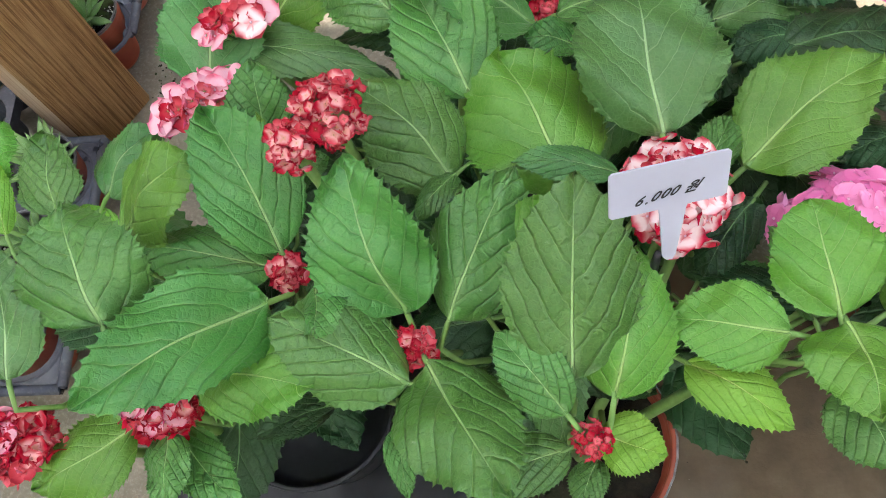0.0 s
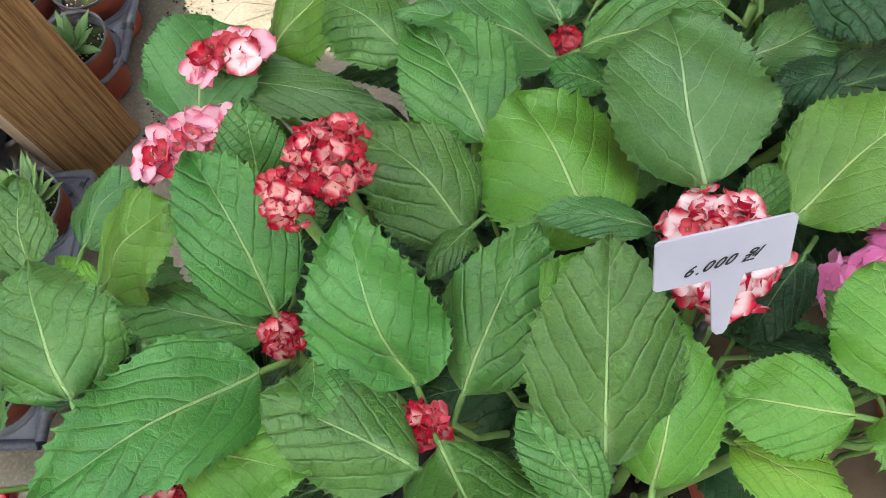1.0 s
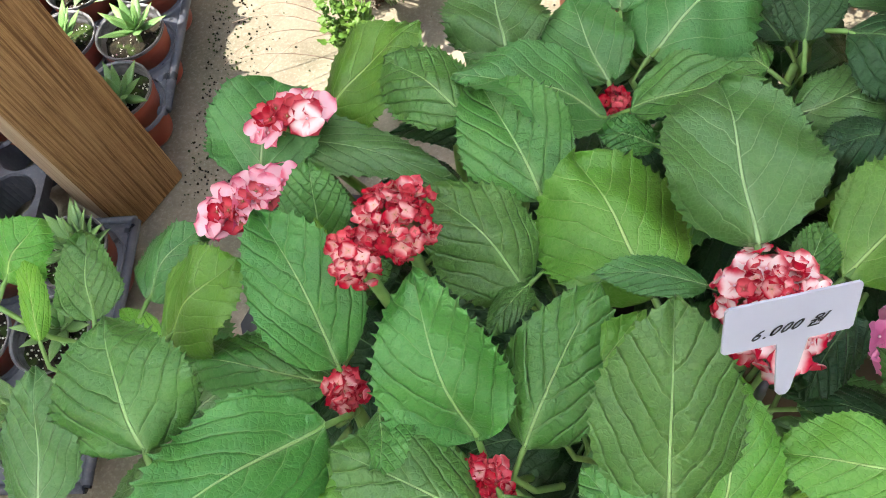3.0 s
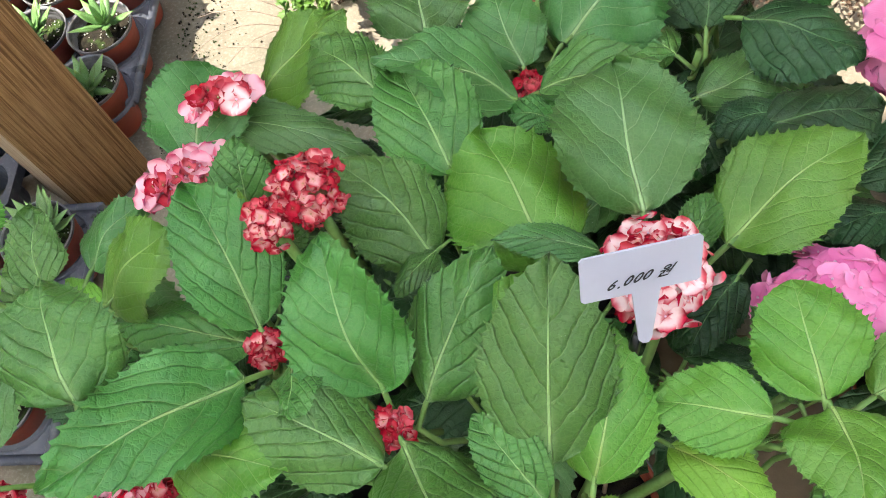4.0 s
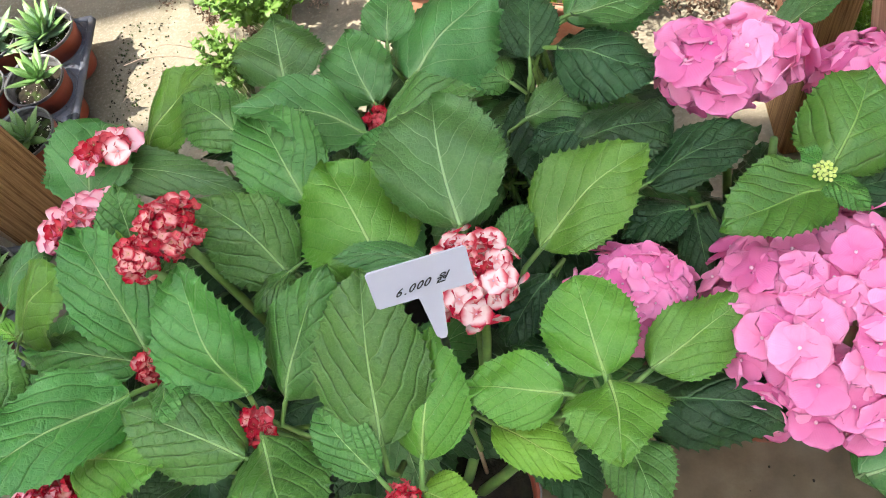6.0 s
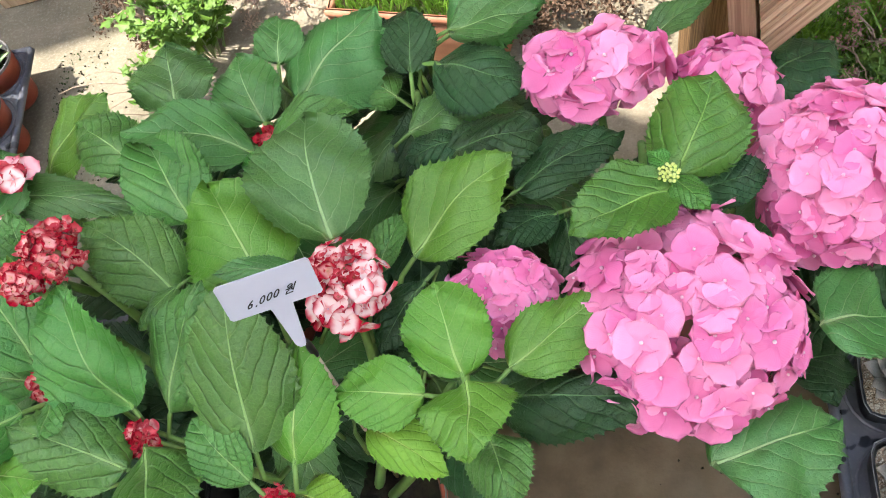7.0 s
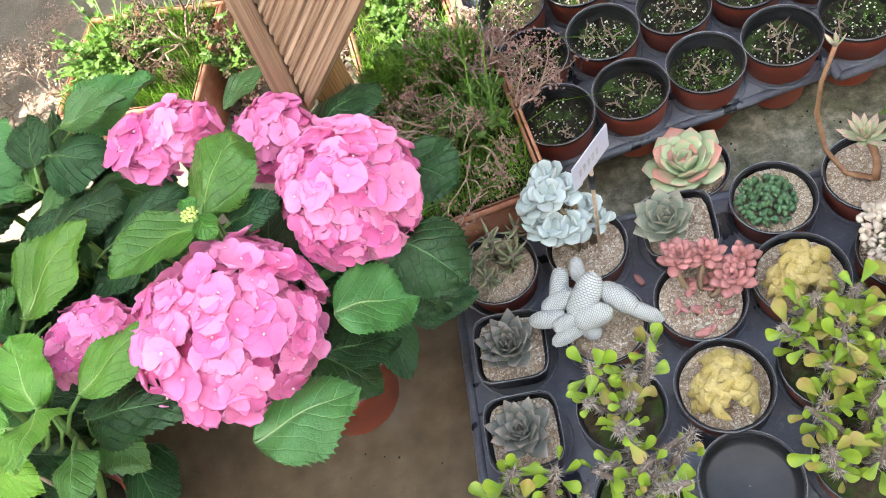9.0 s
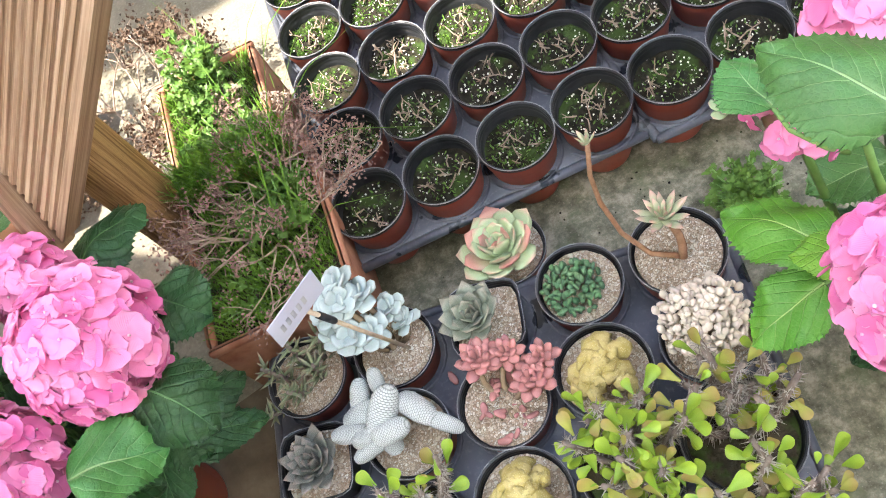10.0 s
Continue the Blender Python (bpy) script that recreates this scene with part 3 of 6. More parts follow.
def leaf(plant, base, tip, width, tone, cup=0.0, stalk=True, **shape):
    """A leaf with its stalk, which runs down towards the plant's crown."""
    LEAF_COUNT[0] += 1
    base, root = Vector(base), Vector(plant.location)
    me = Mesh()
    verts, faces, uvs, ax, nrm = blade(base, tip, width, LEAF_COUNT[0], cup, **shape)
    me.add(verts, faces, 0, uvs)
    if stalk:
        crown = Vector((root.x, root.y, base.z - 0.17))
        a = -ax * 0.016 - Vector((0, 0, 0.006))
        end = (crown - base) * 0.26 - Vector((0, 0, 0.012))
        r = 0.0012 + 0.011 * width
        tube(me, [ax * 0.010 - nrm * 0.0012, -ax * 0.002 - nrm * 0.001, a, a.lerp(end, 0.5) - ax * 0.006, end], [r * 0.6, r, r * 1.05, r * 1.1, r * 1.25], 7, 1)
    return put("leaf", me.data("leaf", [LEAF[tone], STALK]), plant, Matrix.Translation(base - root))


def floret_data(name, mat, r, count=4, cupped=0.25, full=1.0, seed=0, n=8, gap=0.0, eye=PIP, ruffle=0.05, bead=0.075, droop=0.0):
    """Broad rounded petals, each laid partly over the next, round a bead."""
    rnd = random.Random(seed)
    me = Mesh()
    m = 4
    for k in range(count):
        a0 = 2 * math.pi * (k + rnd.uniform(-0.10, 0.10)) / count
        size = r * rnd.uniform(0.84, 1.12)
        twist = 0.16 + rnd.uniform(-0.08, 0.08)
        tilt = rnd.uniform(-0.10, 0.16)
        wide = full * rnd.uniform(0.90, 1.08)
        p1, p2 = rnd.uniform(0, 6), rnd.uniform(0, 6)
        verts, uvs = [], []
        for i in range(n + 1):
            s = i / n
            half = size * wide * (0.10 * (1 - s) + 0.60 * max(0.0, math.sin(math.pi * (0.05 + 0.95 * s) ** 1.45)) ** 0.50)
            for j in range(-m, m + 1):
                u = j / m
                x = size * (0.04 + gap + s * 0.96 * (1 - 0.14 * u * u * s))
                y = half * u
                z = cupped * size * (s * s * 0.7 - 0.3 * s) + tilt * size * s + 0.12 * size * u * u * s * (1 - droop) + twist * y * (0.4 + 0.6 * s)
                z -= droop * 0.34 * size * s ** 3
                z += ruffle * size * s * s * (math.sin(3.1 * u + p1) + 0.6 * math.sin(6.3 * u + 5 * s + p2))
                z -= 0.03 * size * math.exp(-(u / 0.18) ** 2) * s
                verts.append((x * math.cos(a0) - y * math.sin(a0), x * math.sin(a0) + y * math.cos(a0), z))
                uvs.append((0.5 + 0.5 * u, s))
        c = 2 * m + 1
        me.add(verts, [(i * c + j, i * c + j + 1, (i + 1) * c + j + 1, (i + 1) * c + j) for i in range(n) for j in range(c - 1)], 0, uvs)
    blob(me, (0, 0, 0.05 * r), (bead * r, bead * r, bead * r), 7, 5, 1)
    return me.data(name, [mat, eye])


def face_along(p, d, spin, size):
    q = Vector(d).to_track_quat("Z", "Y").to_matrix().to_4x4()
    return Matrix.Translation(p) @ q @ pose(0, 0, 0, 0, 0, spin) @ Matrix.Diagonal((size, size, size, 1))


def flower_head(plant, at, radii, florets, count, seed, label, lean=(0, 0, 1), low=-0.35, loose=0.10, size=(0.85, 1.15), tilt=0.22, inner=0.0):
    """A domed head of florets on a core of short stalks."""
    rnd = random.Random(seed)
    root = Vector(plant.location)
    at = Vector(at)
    core = Mesh()
    blob(core, (0, 0, 0), [r * 0.74 for r in radii], 12, 8, 0, 0.15, rnd)
    tube(core, [(0, 0, -radii[2] * 0.5), ((root.x - at.x) * 0.05, (root.y - at.y) * 0.05, -0.06), ((root.x - at.x) * 0.30, (root.y - at.y) * 0.30, -0.20)], [0.0035, 0.0035, 0.004], 7, 1)
    head = put("flower_head", core.data("flower_head", [CORE, STALK]), plant, Matrix.Translation(at - root), label)
    turn = Vector((0, 0, 1)).rotation_difference(Vector(lean)).to_matrix()
    layers = [(i, count, 1.0) for i in range(count)] + [(i, int(count * inner), 0.86) for i in range(int(count * inner))]
    for i, total, deep in layers:
        z = 1 - (1 - low) * (i + 0.5) / total
        a = i * 2.39996 + rnd.uniform(-0.25, 0.25)
        r = math.sqrt(max(0, 1 - z * z))
        d = turn @ Vector((r * math.cos(a), r * math.sin(a), z))
        swell = 1 + 0.03 * math.sin(3.1 * d.x * 2 + seed) + 0.03 * math.sin(4.3 * d.y * 2 + 2 * seed)
        p = Vector((d.x * radii[0], d.y * radii[1], d.z * radii[2])) * rnd.uniform(1 - loose, 1 + loose * 0.6) * swell * deep
        nn = Vector((d.x / radii[0], d.y / radii[1], d.z / radii[2])).normalized()
        nn = (nn + Vector([rnd.gauss(0, tilt) for _ in range(3)]) + Vector((0, 0, 0.25))).normalized()
        put("floret", rnd.choice(florets), head, face_along(p, nn, rnd.uniform(0, 360), rnd.uniform(*size)))
    return head


PINK_SET = [floret_data("floret", PINK, 0.0190, 4, c, 0.98, s, droop=d, ruffle=0.045) for s, (c, d) in enumerate(((0.06, 0.5), (0.22, 0.1), (0.36, 0.0), (0.0, 0.8), (0.12, 0.3), (0.05, 0.6), (0.28, 0.3)))]
PICO_SET = [floret_data("floret", PICOTEE, 0.0118, 4, c, 0.90, 20 + s, 8, ruffle=0.07) for s, c in enumerate((0.12, 0.26, 0.05))]
RED_SET = [floret_data("floret", CRIMSON, 0.0082, 4, c, 0.92, 30 + s, 7, eye=PIP_TAN, ruffle=0.16, bead=0.07) for s, c in enumerate((0.9, 0.5, 1.2))]
FADED_SET = [floret_data("floret", FADED, 0.0092, 4, c, 1.0, 50 + s, 7, eye=PIP_TAN, ruffle=0.14, bead=0.07) for s, c in enumerate((0.7, 0.3, 1.1, 0.5))]
ROSE_SET = [floret_data("floret", ROSE, 0.0120, 4, c, 0.90, 40 + s, 8, ruffle=0.10) for s, c in enumerate((0.15, 0.35, 0.5))]


def loose_head(plant, at, florets, seed, label):
    """A few single florets round a thin stalk: (dx, dy, dz, shape, size)."""
    rnd = random.Random(seed)
    root, at = Vector(plant.location), Vector(at)
    core = Mesh()
    for dx, dy, dz, shape, size in florets:
        tube(core, [(0, 0, -0.03), (dx * 0.6, dy * 0.6, dz * 0.5 - 0.008), (dx, dy, dz)], [0.0018, 0.0012, 0.001], 5)
    tube(core, [(0, 0, -0.028), ((root.x - at.x) * 0.5, (root.y - at.y) * 0.5, -0.13)], [0.003, 0.004], 7)
    head = put("flower_head", core.data("flower_head", STALK), plant, Matrix.Translation(at - root), label)
    for dx, dy, dz, shape, size in florets:
        d = Vector((dx * 22 + rnd.gauss(0, 0.18), dy * 22 - 0.15 + rnd.gauss(0, 0.18), 1))
        put("floret", shape, head, face_along((dx, dy, dz), d, rnd.uniform(0, 360), size))
    return head


GLINT_GREY = plain("rim_highlight_grey", (0.10, 0.10, 0.11), (0.30, 0.30, 0.31), 70, 0.35)


def plant_pot(name, at, r, h, parent_label, category="pot", taper=0.76, square=False, turn=0.0, soil=None, fill=0.82, group="", body_mat=None, rim_mat=None):
    """A plastic pot with a lip, a dark lining and soil inside."""
    p = thing(name, at, parent_label, category, group, turn)
    sq = (lambda a: 0.96 / (abs(math.cos(a)) ** 5 + abs(math.sin(a)) ** 5) ** 0.2) if square else None
    body, lin = Mesh(), Mesh()
    n = 32
    lathe(body, [(0.001, 0.002), (r * taper * 0.96, 0.002), (r * taper, 0.006), (r * 0.93, h * 0.80), (r * 0.955, h * 0.805), (r * 0.965, h * 0.955)], n, 0, sq)
    lathe(lin, [(r * 0.966, h * 0.950), (r, h * 0.952), (r * 1.005, h * 0.985), (r * 0.985, h), (r * 0.945, h * 0.995), (r * 0.935, h * 0.965), (r * 0.945, h * 0.955), (r * 0.945, h * 0.93), (r * 0.925, h * 0.92), (r * 0.932, h * 0.905), (r * 0.930, h * 0.875), (r * 0.905, h * 0.86), (r * 0.895, h * 0.85)] + ([(r * 0.87, h * 0.70), (r * 0.80, h * 0.5)] if soil else [(r * 0.86, h * 0.78), (r * 0.80, h * 0.765), (0.001, h * 0.76)]), n, 0, sq)
    put("pot_body", body.data("pot_body", body_mat or POT_RED), p)
    put("rim", lin.data("rim", rim_mat or POT_BLACK), p, None, "black plastic rim and lining")
    # A thin pale grey ring stands in for the highlight along the rim.
    edge = Mesh()
    lathe(edge, [(r * 0.985, h), (r * 1.002, h - 0.0006), (r * 1.006, h + 0.0004), (r * 0.995, h + 0.0012), (r * 0.985, h)], n, 0, sq)
    put("lip_edge", edge.data("lip_edge", body_mat if rim_mat == body_mat and body_mat else GLINT_GREY), p, None, "thin ring along the rim, coloured as its highlight")
    if soil:
        so = Mesh()
        rnd = random.Random(int(at[0] * 1000) * 7 + int(at[1] * 1000))
        k = 8
        rr = r * 0.89 * (1.0 if not square else 0.98)
        verts = [(0, 0, h * fill + 0.003)]
        for i in range(1, k + 1):
            for j in range(n):
                a = 2 * math.pi * j / n
                q = sq(a) if sq else 1.0
                verts.append((rr * q * i / k * math.cos(a), rr * q * i / k * math.sin(a), h * fill + rnd.uniform(-0.0016, 0.0022)))
        faces = [(0, 1 + j, 1 + (j + 1) % n) for j in range(n)]
        for i in range(k - 1):
            faces += [(1 + i * n + j, 1 + (i + 1) * n + j, 1 + (i + 1) * n + (j + 1) % n, 1 + i * n + (j + 1) % n) for j in range(n)]
        so.add(verts, faces)
        put("soil", so.data("soil", soil), p, None, "pale gritty gravel" if soil == GRIT else "dark crumbly potting soil")
    return p


# ---- hydrangeas ----
PEAT = soil_skin("dark_peat", (0.009, 0.008, 0.006), (0.026, 0.021, 0.014), (0.30, 0.28, 0.22), 0.25, 0.1)


def hydrangea(at, r, h, label, group, stems, body_mat=None, soil=PEAT):
    p = plant_pot("potted_hydrangea", at, r, h, label, "hydrangea", 0.74, soil=soil, fill=0.86, group=group, body_mat=body_mat, rim_mat=body_mat or POT_RED)
    for x, y, z in stems:
        a = Vector((0.2 * (x - at[0]), 0.2 * (y - at[1]), h * 0.84))
        b = Vector((x - at[0], y - at[1], z))
        me = Mesh()
        tube(me, bend(a, b, ((b.x - a.x) * 0.12, (b.y - a.y) * 0.12, -0.01), 7), [0.005, 0.0048, 0.0045, 0.0042, 0.004, 0.0036, 0.003], 8, 0)
        put("stem", me.data("stem", [STALK]), p)
    return p


def filler_leaves(plant, cx, cy, spread, z0, z1, count, seed, tones=("deep", "dark", "dark")):
    """Lower leaves added to fill the crown; their dark tones stand in for shade in the gaps."""
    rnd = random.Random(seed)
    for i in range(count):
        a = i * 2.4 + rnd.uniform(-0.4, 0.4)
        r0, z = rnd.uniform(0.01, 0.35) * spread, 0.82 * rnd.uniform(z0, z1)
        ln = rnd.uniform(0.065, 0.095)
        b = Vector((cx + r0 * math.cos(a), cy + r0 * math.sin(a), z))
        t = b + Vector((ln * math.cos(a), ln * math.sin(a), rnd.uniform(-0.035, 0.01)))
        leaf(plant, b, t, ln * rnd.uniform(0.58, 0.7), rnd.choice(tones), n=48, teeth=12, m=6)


RED_A = hydrangea((0.065, 0.165, 0), 0.078, 0.125, "red and white hydrangea with large leaves in a red pot", "hydrangeas", [(0.06, 0.14, 0.30), (0.13, 0.25, 0.33), (-0.02, 0.19, 0.31), (0.19, 0.20, 0.32), (0.07, 0.13, 0.32)])
RED_B = hydrangea((-0.155, 0.205, 0), 0.075, 0.120, "red hydrangea with broad green leaves in a black plastic pot", "hydrangeas", [(-0.11, 0.24, 0.31), (-0.18, 0.16, 0.29), (-0.24, 0.15, 0.30), (-0.22, 0.29, 0.29)], POT_BLACK, None)
RED_C = hydrangea((-0.065, 0.400, 0), 0.075, 0.120, "red hydrangea with small flower heads in a plastic pot", "hydrangeas", [(-0.14, 0.40, 0.32), (-0.16, 0.35, 0.32), (0.0, 0.38, 0.31), (-0.05, 0.43, 0.30)])
RED_D = hydrangea((0.140, 0.455, 0), 0.075, 0.120, "dark-leaved hydrangea with one red bud in a plastic pot", "hydrangeas", [(0.06, 0.42, 0.30), (0.18, 0.46, 0.30), (0.21, 0.38, 0.29), (0.10, 0.48, 0.29)])
PINK_P = hydrangea((0.360, 0.262, 0), 0.068, 0.120, "pink hydrangea with large full flower heads in a red plastic pot", "hydrangeas", [(0.36, 0.22, 0.26), (0.45, 0.28, 0.25), (0.36, 0.30, 0.34), (0.35, 0.37, 0.30), (0.42, 0.34, 0.27)])
PINK_Q = hydrangea((1.165, 0.115, 0), 0.068, 0.120, "pink hydrangea with fresh green leaves", "hydrangeas", [(1.02, 0.13, 0.26), (1.0, 0.07, 0.29), (1.06, 0.18, 0.30)])

leaf(RED_B, (-0.110, 0.248, 0.342), (-0.152, 0.328, 0.385), 0.061, "mid")
leaf(RED_A, (-0.032, 0.206, 0.342), (-0.057, 0.277, 0.405), 0.067, "mid")
leaf(RED_A, (-0.008, 0.201, 0.335), (0.036, 0.273, 0.385), 0.058, "mid")
leaf(RED_A, (0.061, 0.161, 0.348), (0.067, 0.250, 0.420), 0.072, "mid", cup=-0.26, wave=0.45, tipq=0.90)
leaf(RED_A, (0.083, 0.153, 0.336), (0.099, 0.229, 0.368), 0.052, "fresh")
leaf(RED_A, (0.020, 0.219, 0.335), (0.056, 0.258, 0.382), 0.036, "fresh")
leaf(RED_A, (0.066, 0.277, 0.350), (0.028, 0.361, 0.367), 0.087, "fresh", tipq=0.66)
leaf(RED_A, (0.121, 0.300, 0.361), (0.111, 0.392, 0.385), 0.087, "deep", tipq=0.66)
leaf(RED_A, (0.172, 0.293, 0.326), (0.254, 0.349, 0.352), 0.070, "fresh")
leaf(RED_C, (0.010, 0.340, 0.351), (-0.027, 0.417, 0.370), 0.066, "mid")
leaf(RED_C, (-0.002, 0.286, 0.345), (-0.059, 0.337, 0.385), 0.063, "mid")
leaf(RED_A, (0.095, 0.285, 0.345), (0.033, 0.288, 0.362), 0.024, "deep")
leaf(RED_A, (-0.001, 0.289, 0.350), (-0.024, 0.258, 0.355), 0.021, "mid")
leaf(RED_B, (-0.125, 0.326, 0.345), (-0.126, 0.364, 0.380), 0.041, "mid")
leaf(RED_B, (-0.109, 0.289, 0.345), (-0.117, 0.321, 0.385), 0.016, "lime")
leaf(RED_B, (-0.109, 0.290, 0.350), (-0.077, 0.299, 0.365), 0.025, "mid")
leaf(RED_C, (-0.170, 0.368, 0.345), (-0.162, 0.442, 0.355), 0.078, "deep", tipq=0.66)
leaf(RED_C, (-0.166, 0.404, 0.345), (-0.043, 0.369, 0.330), 0.038, "deep")
leaf(RED_C, (-0.134, 0.420, 0.330), (-0.063, 0.467, 0.370), 0.069, "fresh")
leaf(RED_C, (-0.035, 0.395, 0.365), (-0.085, 0.439, 0.370), 0.053, "mid", tipq=0.66)
leaf(RED_C, (0.051, 0.406, 0.335), (-0.041, 0.416, 0.378), 0.061, "deep")
leaf(RED_D, (0.066, 0.411, 0.335), (0.145, 0.405, 0.360), 0.048, "mid")
leaf(RED_D, (0.078, 0.384, 0.335), (0.043, 0.391, 0.340), 0.028, "mid")
leaf(RED_D, (0.215, 0.383, 0.332), (0.172, 0.374, 0.332), 0.039, "dark")
leaf(RED_D, (0.205, 0.373, 0.332), (0.278, 0.380, 0.331), 0.055, "dark", tipq=0.66)
leaf(PINK_P, (0.251, 0.333, 0.325), (0.337, 0.367, 0.325), 0.048, "dark")
leaf(PINK_P, (0.278, 0.317, 0.310), (0.228, 0.299, 0.312), 0.035, "dark")
leaf(PINK_P, (0.284, 0.317, 0.300), (0.284, 0.258, 0.300), 0.032, "dark")
leaf(RED_D, (0.172, 0.417, 0.305), (0.227, 0.427, 0.325), 0.050, "deep")
leaf(RED_D, (0.055, 0.441, 0.325), (0.035, 0.506, 0.338), 0.058, "deep", tipq=0.66)
leaf(RED_C, (-0.010, 0.454, 0.352), (-0.019, 0.514, 0.360), 0.070, "deep", tipq=0.66)
leaf(RED_D, (0.083, 0.461, 0.320), (0.158, 0.530, 0.335), 0.091, "deep")
leaf(RED_D, (0.067, 0.499, 0.325), (0.069, 0.547, 0.330), 0.047, "deep")
leaf(RED_D, (0.163, 0.459, 0.300), (0.126, 0.490, 0.300), 0.042, "mid")
leaf(RED_D, (0.181, 0.459, 0.325), (0.186, 0.515, 0.340), 0.046, "dark")
leaf(RED_D, (0.204, 0.457, 0.335), (0.275, 0.413, 0.340), 0.064, "dark")
leaf(RED_D, (0.217, 0.488, 0.335), (0.291, 0.486, 0.340), 0.049, "deep")
leaf(RED_D, (0.214, 0.505, 0.310), (0.309, 0.528, 0.312), 0.079, "deep")
leaf(RED_B, (-0.226, 0.277, 0.322), (-0.163, 0.305, 0.372), 0.066, "fresh")
leaf(RED_B, (-0.244, 0.305, 0.320), (-0.209, 0.351, 0.330), 0.048, "deep")
leaf(RED_B, (-0.237, 0.283, 0.310), (-0.265, 0.301, 0.315), 0.019, "lime")
leaf(RED_B, (-0.272, 0.288, 0.330), (-0.281, 0.344, 0.345), 0.045, "mid")
leaf(RED_B, (-0.344, 0.321, 0.325), (-0.321, 0.361, 0.335), 0.055, "fresh")
leaf(RED_B, (-0.309, 0.278, 0.325), (-0.333, 0.340, 0.330), 0.019, "lime")
leaf(RED_B, (-0.200, 0.195, 0.374), (-0.225, 0.264, 0.395), 0.076, "mid")
leaf(RED_B, (-0.114, 0.213, 0.348), (-0.196, 0.142, 0.400), 0.070, "mid")
leaf(RED_B, (-0.115, 0.240, 0.335), (-0.221, 0.267, 0.320), 0.043, "mid")
leaf(RED_B, (-0.258, 0.168, 0.365), (-0.266, 0.241, 0.385), 0.046, "deep")
leaf(RED_A, (-0.081, 0.217, 0.360), (-0.075, 0.182, 0.378), 0.033, "mid")
leaf(RED_A, (-0.029, 0.162, 0.348), (-0.103, 0.195, 0.375), 0.056, "mid")
leaf(RED_B, (-0.153, 0.173, 0.340), (-0.079, 0.158, 0.360), 0.052, "fresh")
leaf(RED_A, (-0.019, 0.175, 0.345), (0.029, 0.095, 0.400), 0.067, "mid")
leaf(RED_A, (0.057, 0.143, 0.345), (0.021, 0.186, 0.360), 0.035, "mid")
leaf(RED_A, (0.176, 0.181, 0.352), (0.113, 0.195, 0.345), 0.048, "fresh")
leaf(RED_A, (0.127, 0.178, 0.310), (0.180, 0.137, 0.315), 0.037, "lime")
leaf(RED_A, (0.202, 0.189, 0.353), (0.192, 0.250, 0.370), 0.058, "fresh", tipq=0.66)
leaf(RED_A, (0.204, 0.185, 0.354), (0.203, 0.130, 0.378), 0.061, "fresh")
leaf(RED_A, (0.231, 0.194, 0.340), (0.300, 0.235, 0.345), 0.048, "fresh")
leaf(RED_A, (0.196, 0.194, 0.330), (0.176, 0.248, 0.340), 0.034, "mid")
leaf(RED_A, (0.209, 0.160, 0.320), (0.221, 0.109, 0.335), 0.044, "mid")
leaf(PINK_P, (0.214, 0.189, 0.305), (0.321, 0.169, 0.320), 0.061, "dark", stalk=False)
leaf(RED_A, (0.177, 0.275, 0.320), (0.141, 0.226, 0.320), 0.037, "dark")
leaf(PINK_P, (0.359, 0.304, 0.360), (0.399, 0.370, 0.372), 0.067, "glossy", tipq=0.66)
leaf(PINK_P, (0.354, 0.292, 0.360), (0.283, 0.267, 0.374), 0.057, "glossy")
leaf(PINK_P, (0.357, 0.302, 0.360), (0.374, 0.271, 0.365), 0.023, "glossy")
leaf(PINK_P, (0.356, 0.309, 0.360), (0.344, 0.324, 0.362), 0.016, "glossy")
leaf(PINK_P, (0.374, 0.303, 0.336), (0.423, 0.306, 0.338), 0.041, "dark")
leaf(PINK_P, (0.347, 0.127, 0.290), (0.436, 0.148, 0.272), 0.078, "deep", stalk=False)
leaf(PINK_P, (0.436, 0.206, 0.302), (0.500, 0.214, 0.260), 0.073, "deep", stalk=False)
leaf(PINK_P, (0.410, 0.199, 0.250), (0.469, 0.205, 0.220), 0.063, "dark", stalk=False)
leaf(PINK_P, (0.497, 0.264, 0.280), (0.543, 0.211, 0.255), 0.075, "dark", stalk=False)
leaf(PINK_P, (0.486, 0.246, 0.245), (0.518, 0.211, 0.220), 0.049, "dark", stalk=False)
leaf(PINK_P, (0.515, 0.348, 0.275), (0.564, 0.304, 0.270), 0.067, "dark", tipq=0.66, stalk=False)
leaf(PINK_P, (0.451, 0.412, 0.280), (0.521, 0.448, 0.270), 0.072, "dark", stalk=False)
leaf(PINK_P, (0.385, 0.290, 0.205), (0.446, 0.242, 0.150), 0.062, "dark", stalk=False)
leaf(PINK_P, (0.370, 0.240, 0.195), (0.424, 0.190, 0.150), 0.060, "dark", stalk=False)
leaf(PINK_P, (0.370, 0.462, 0.300), (0.431, 0.487, 0.310), 0.030, "deep", stalk=False)
leaf(PINK_Q, (1.036, 0.134, 0.420), (0.994, 0.209, 0.420), 0.069, "deep", wave=0.5)
leaf(PINK_Q, (1.004, 0.203, 0.360), (0.997, 0.252, 0.360), 0.044, "deep")
leaf(PINK_Q, (1.015, 0.134, 0.270), (0.968, 0.206, 0.240), 0.061, "fresh")
leaf(PINK_Q, (1.000, 0.121, 0.255), (0.943, 0.115, 0.210), 0.053, "fresh")
leaf(PINK_Q, (1.106, 0.202, 0.210), (1.041, 0.211, 0.200), 0.063, "deep")
leaf(PINK_Q, (1.030, 0.120, 0.285), (0.984, 0.142, 0.275), 0.036, "lime")
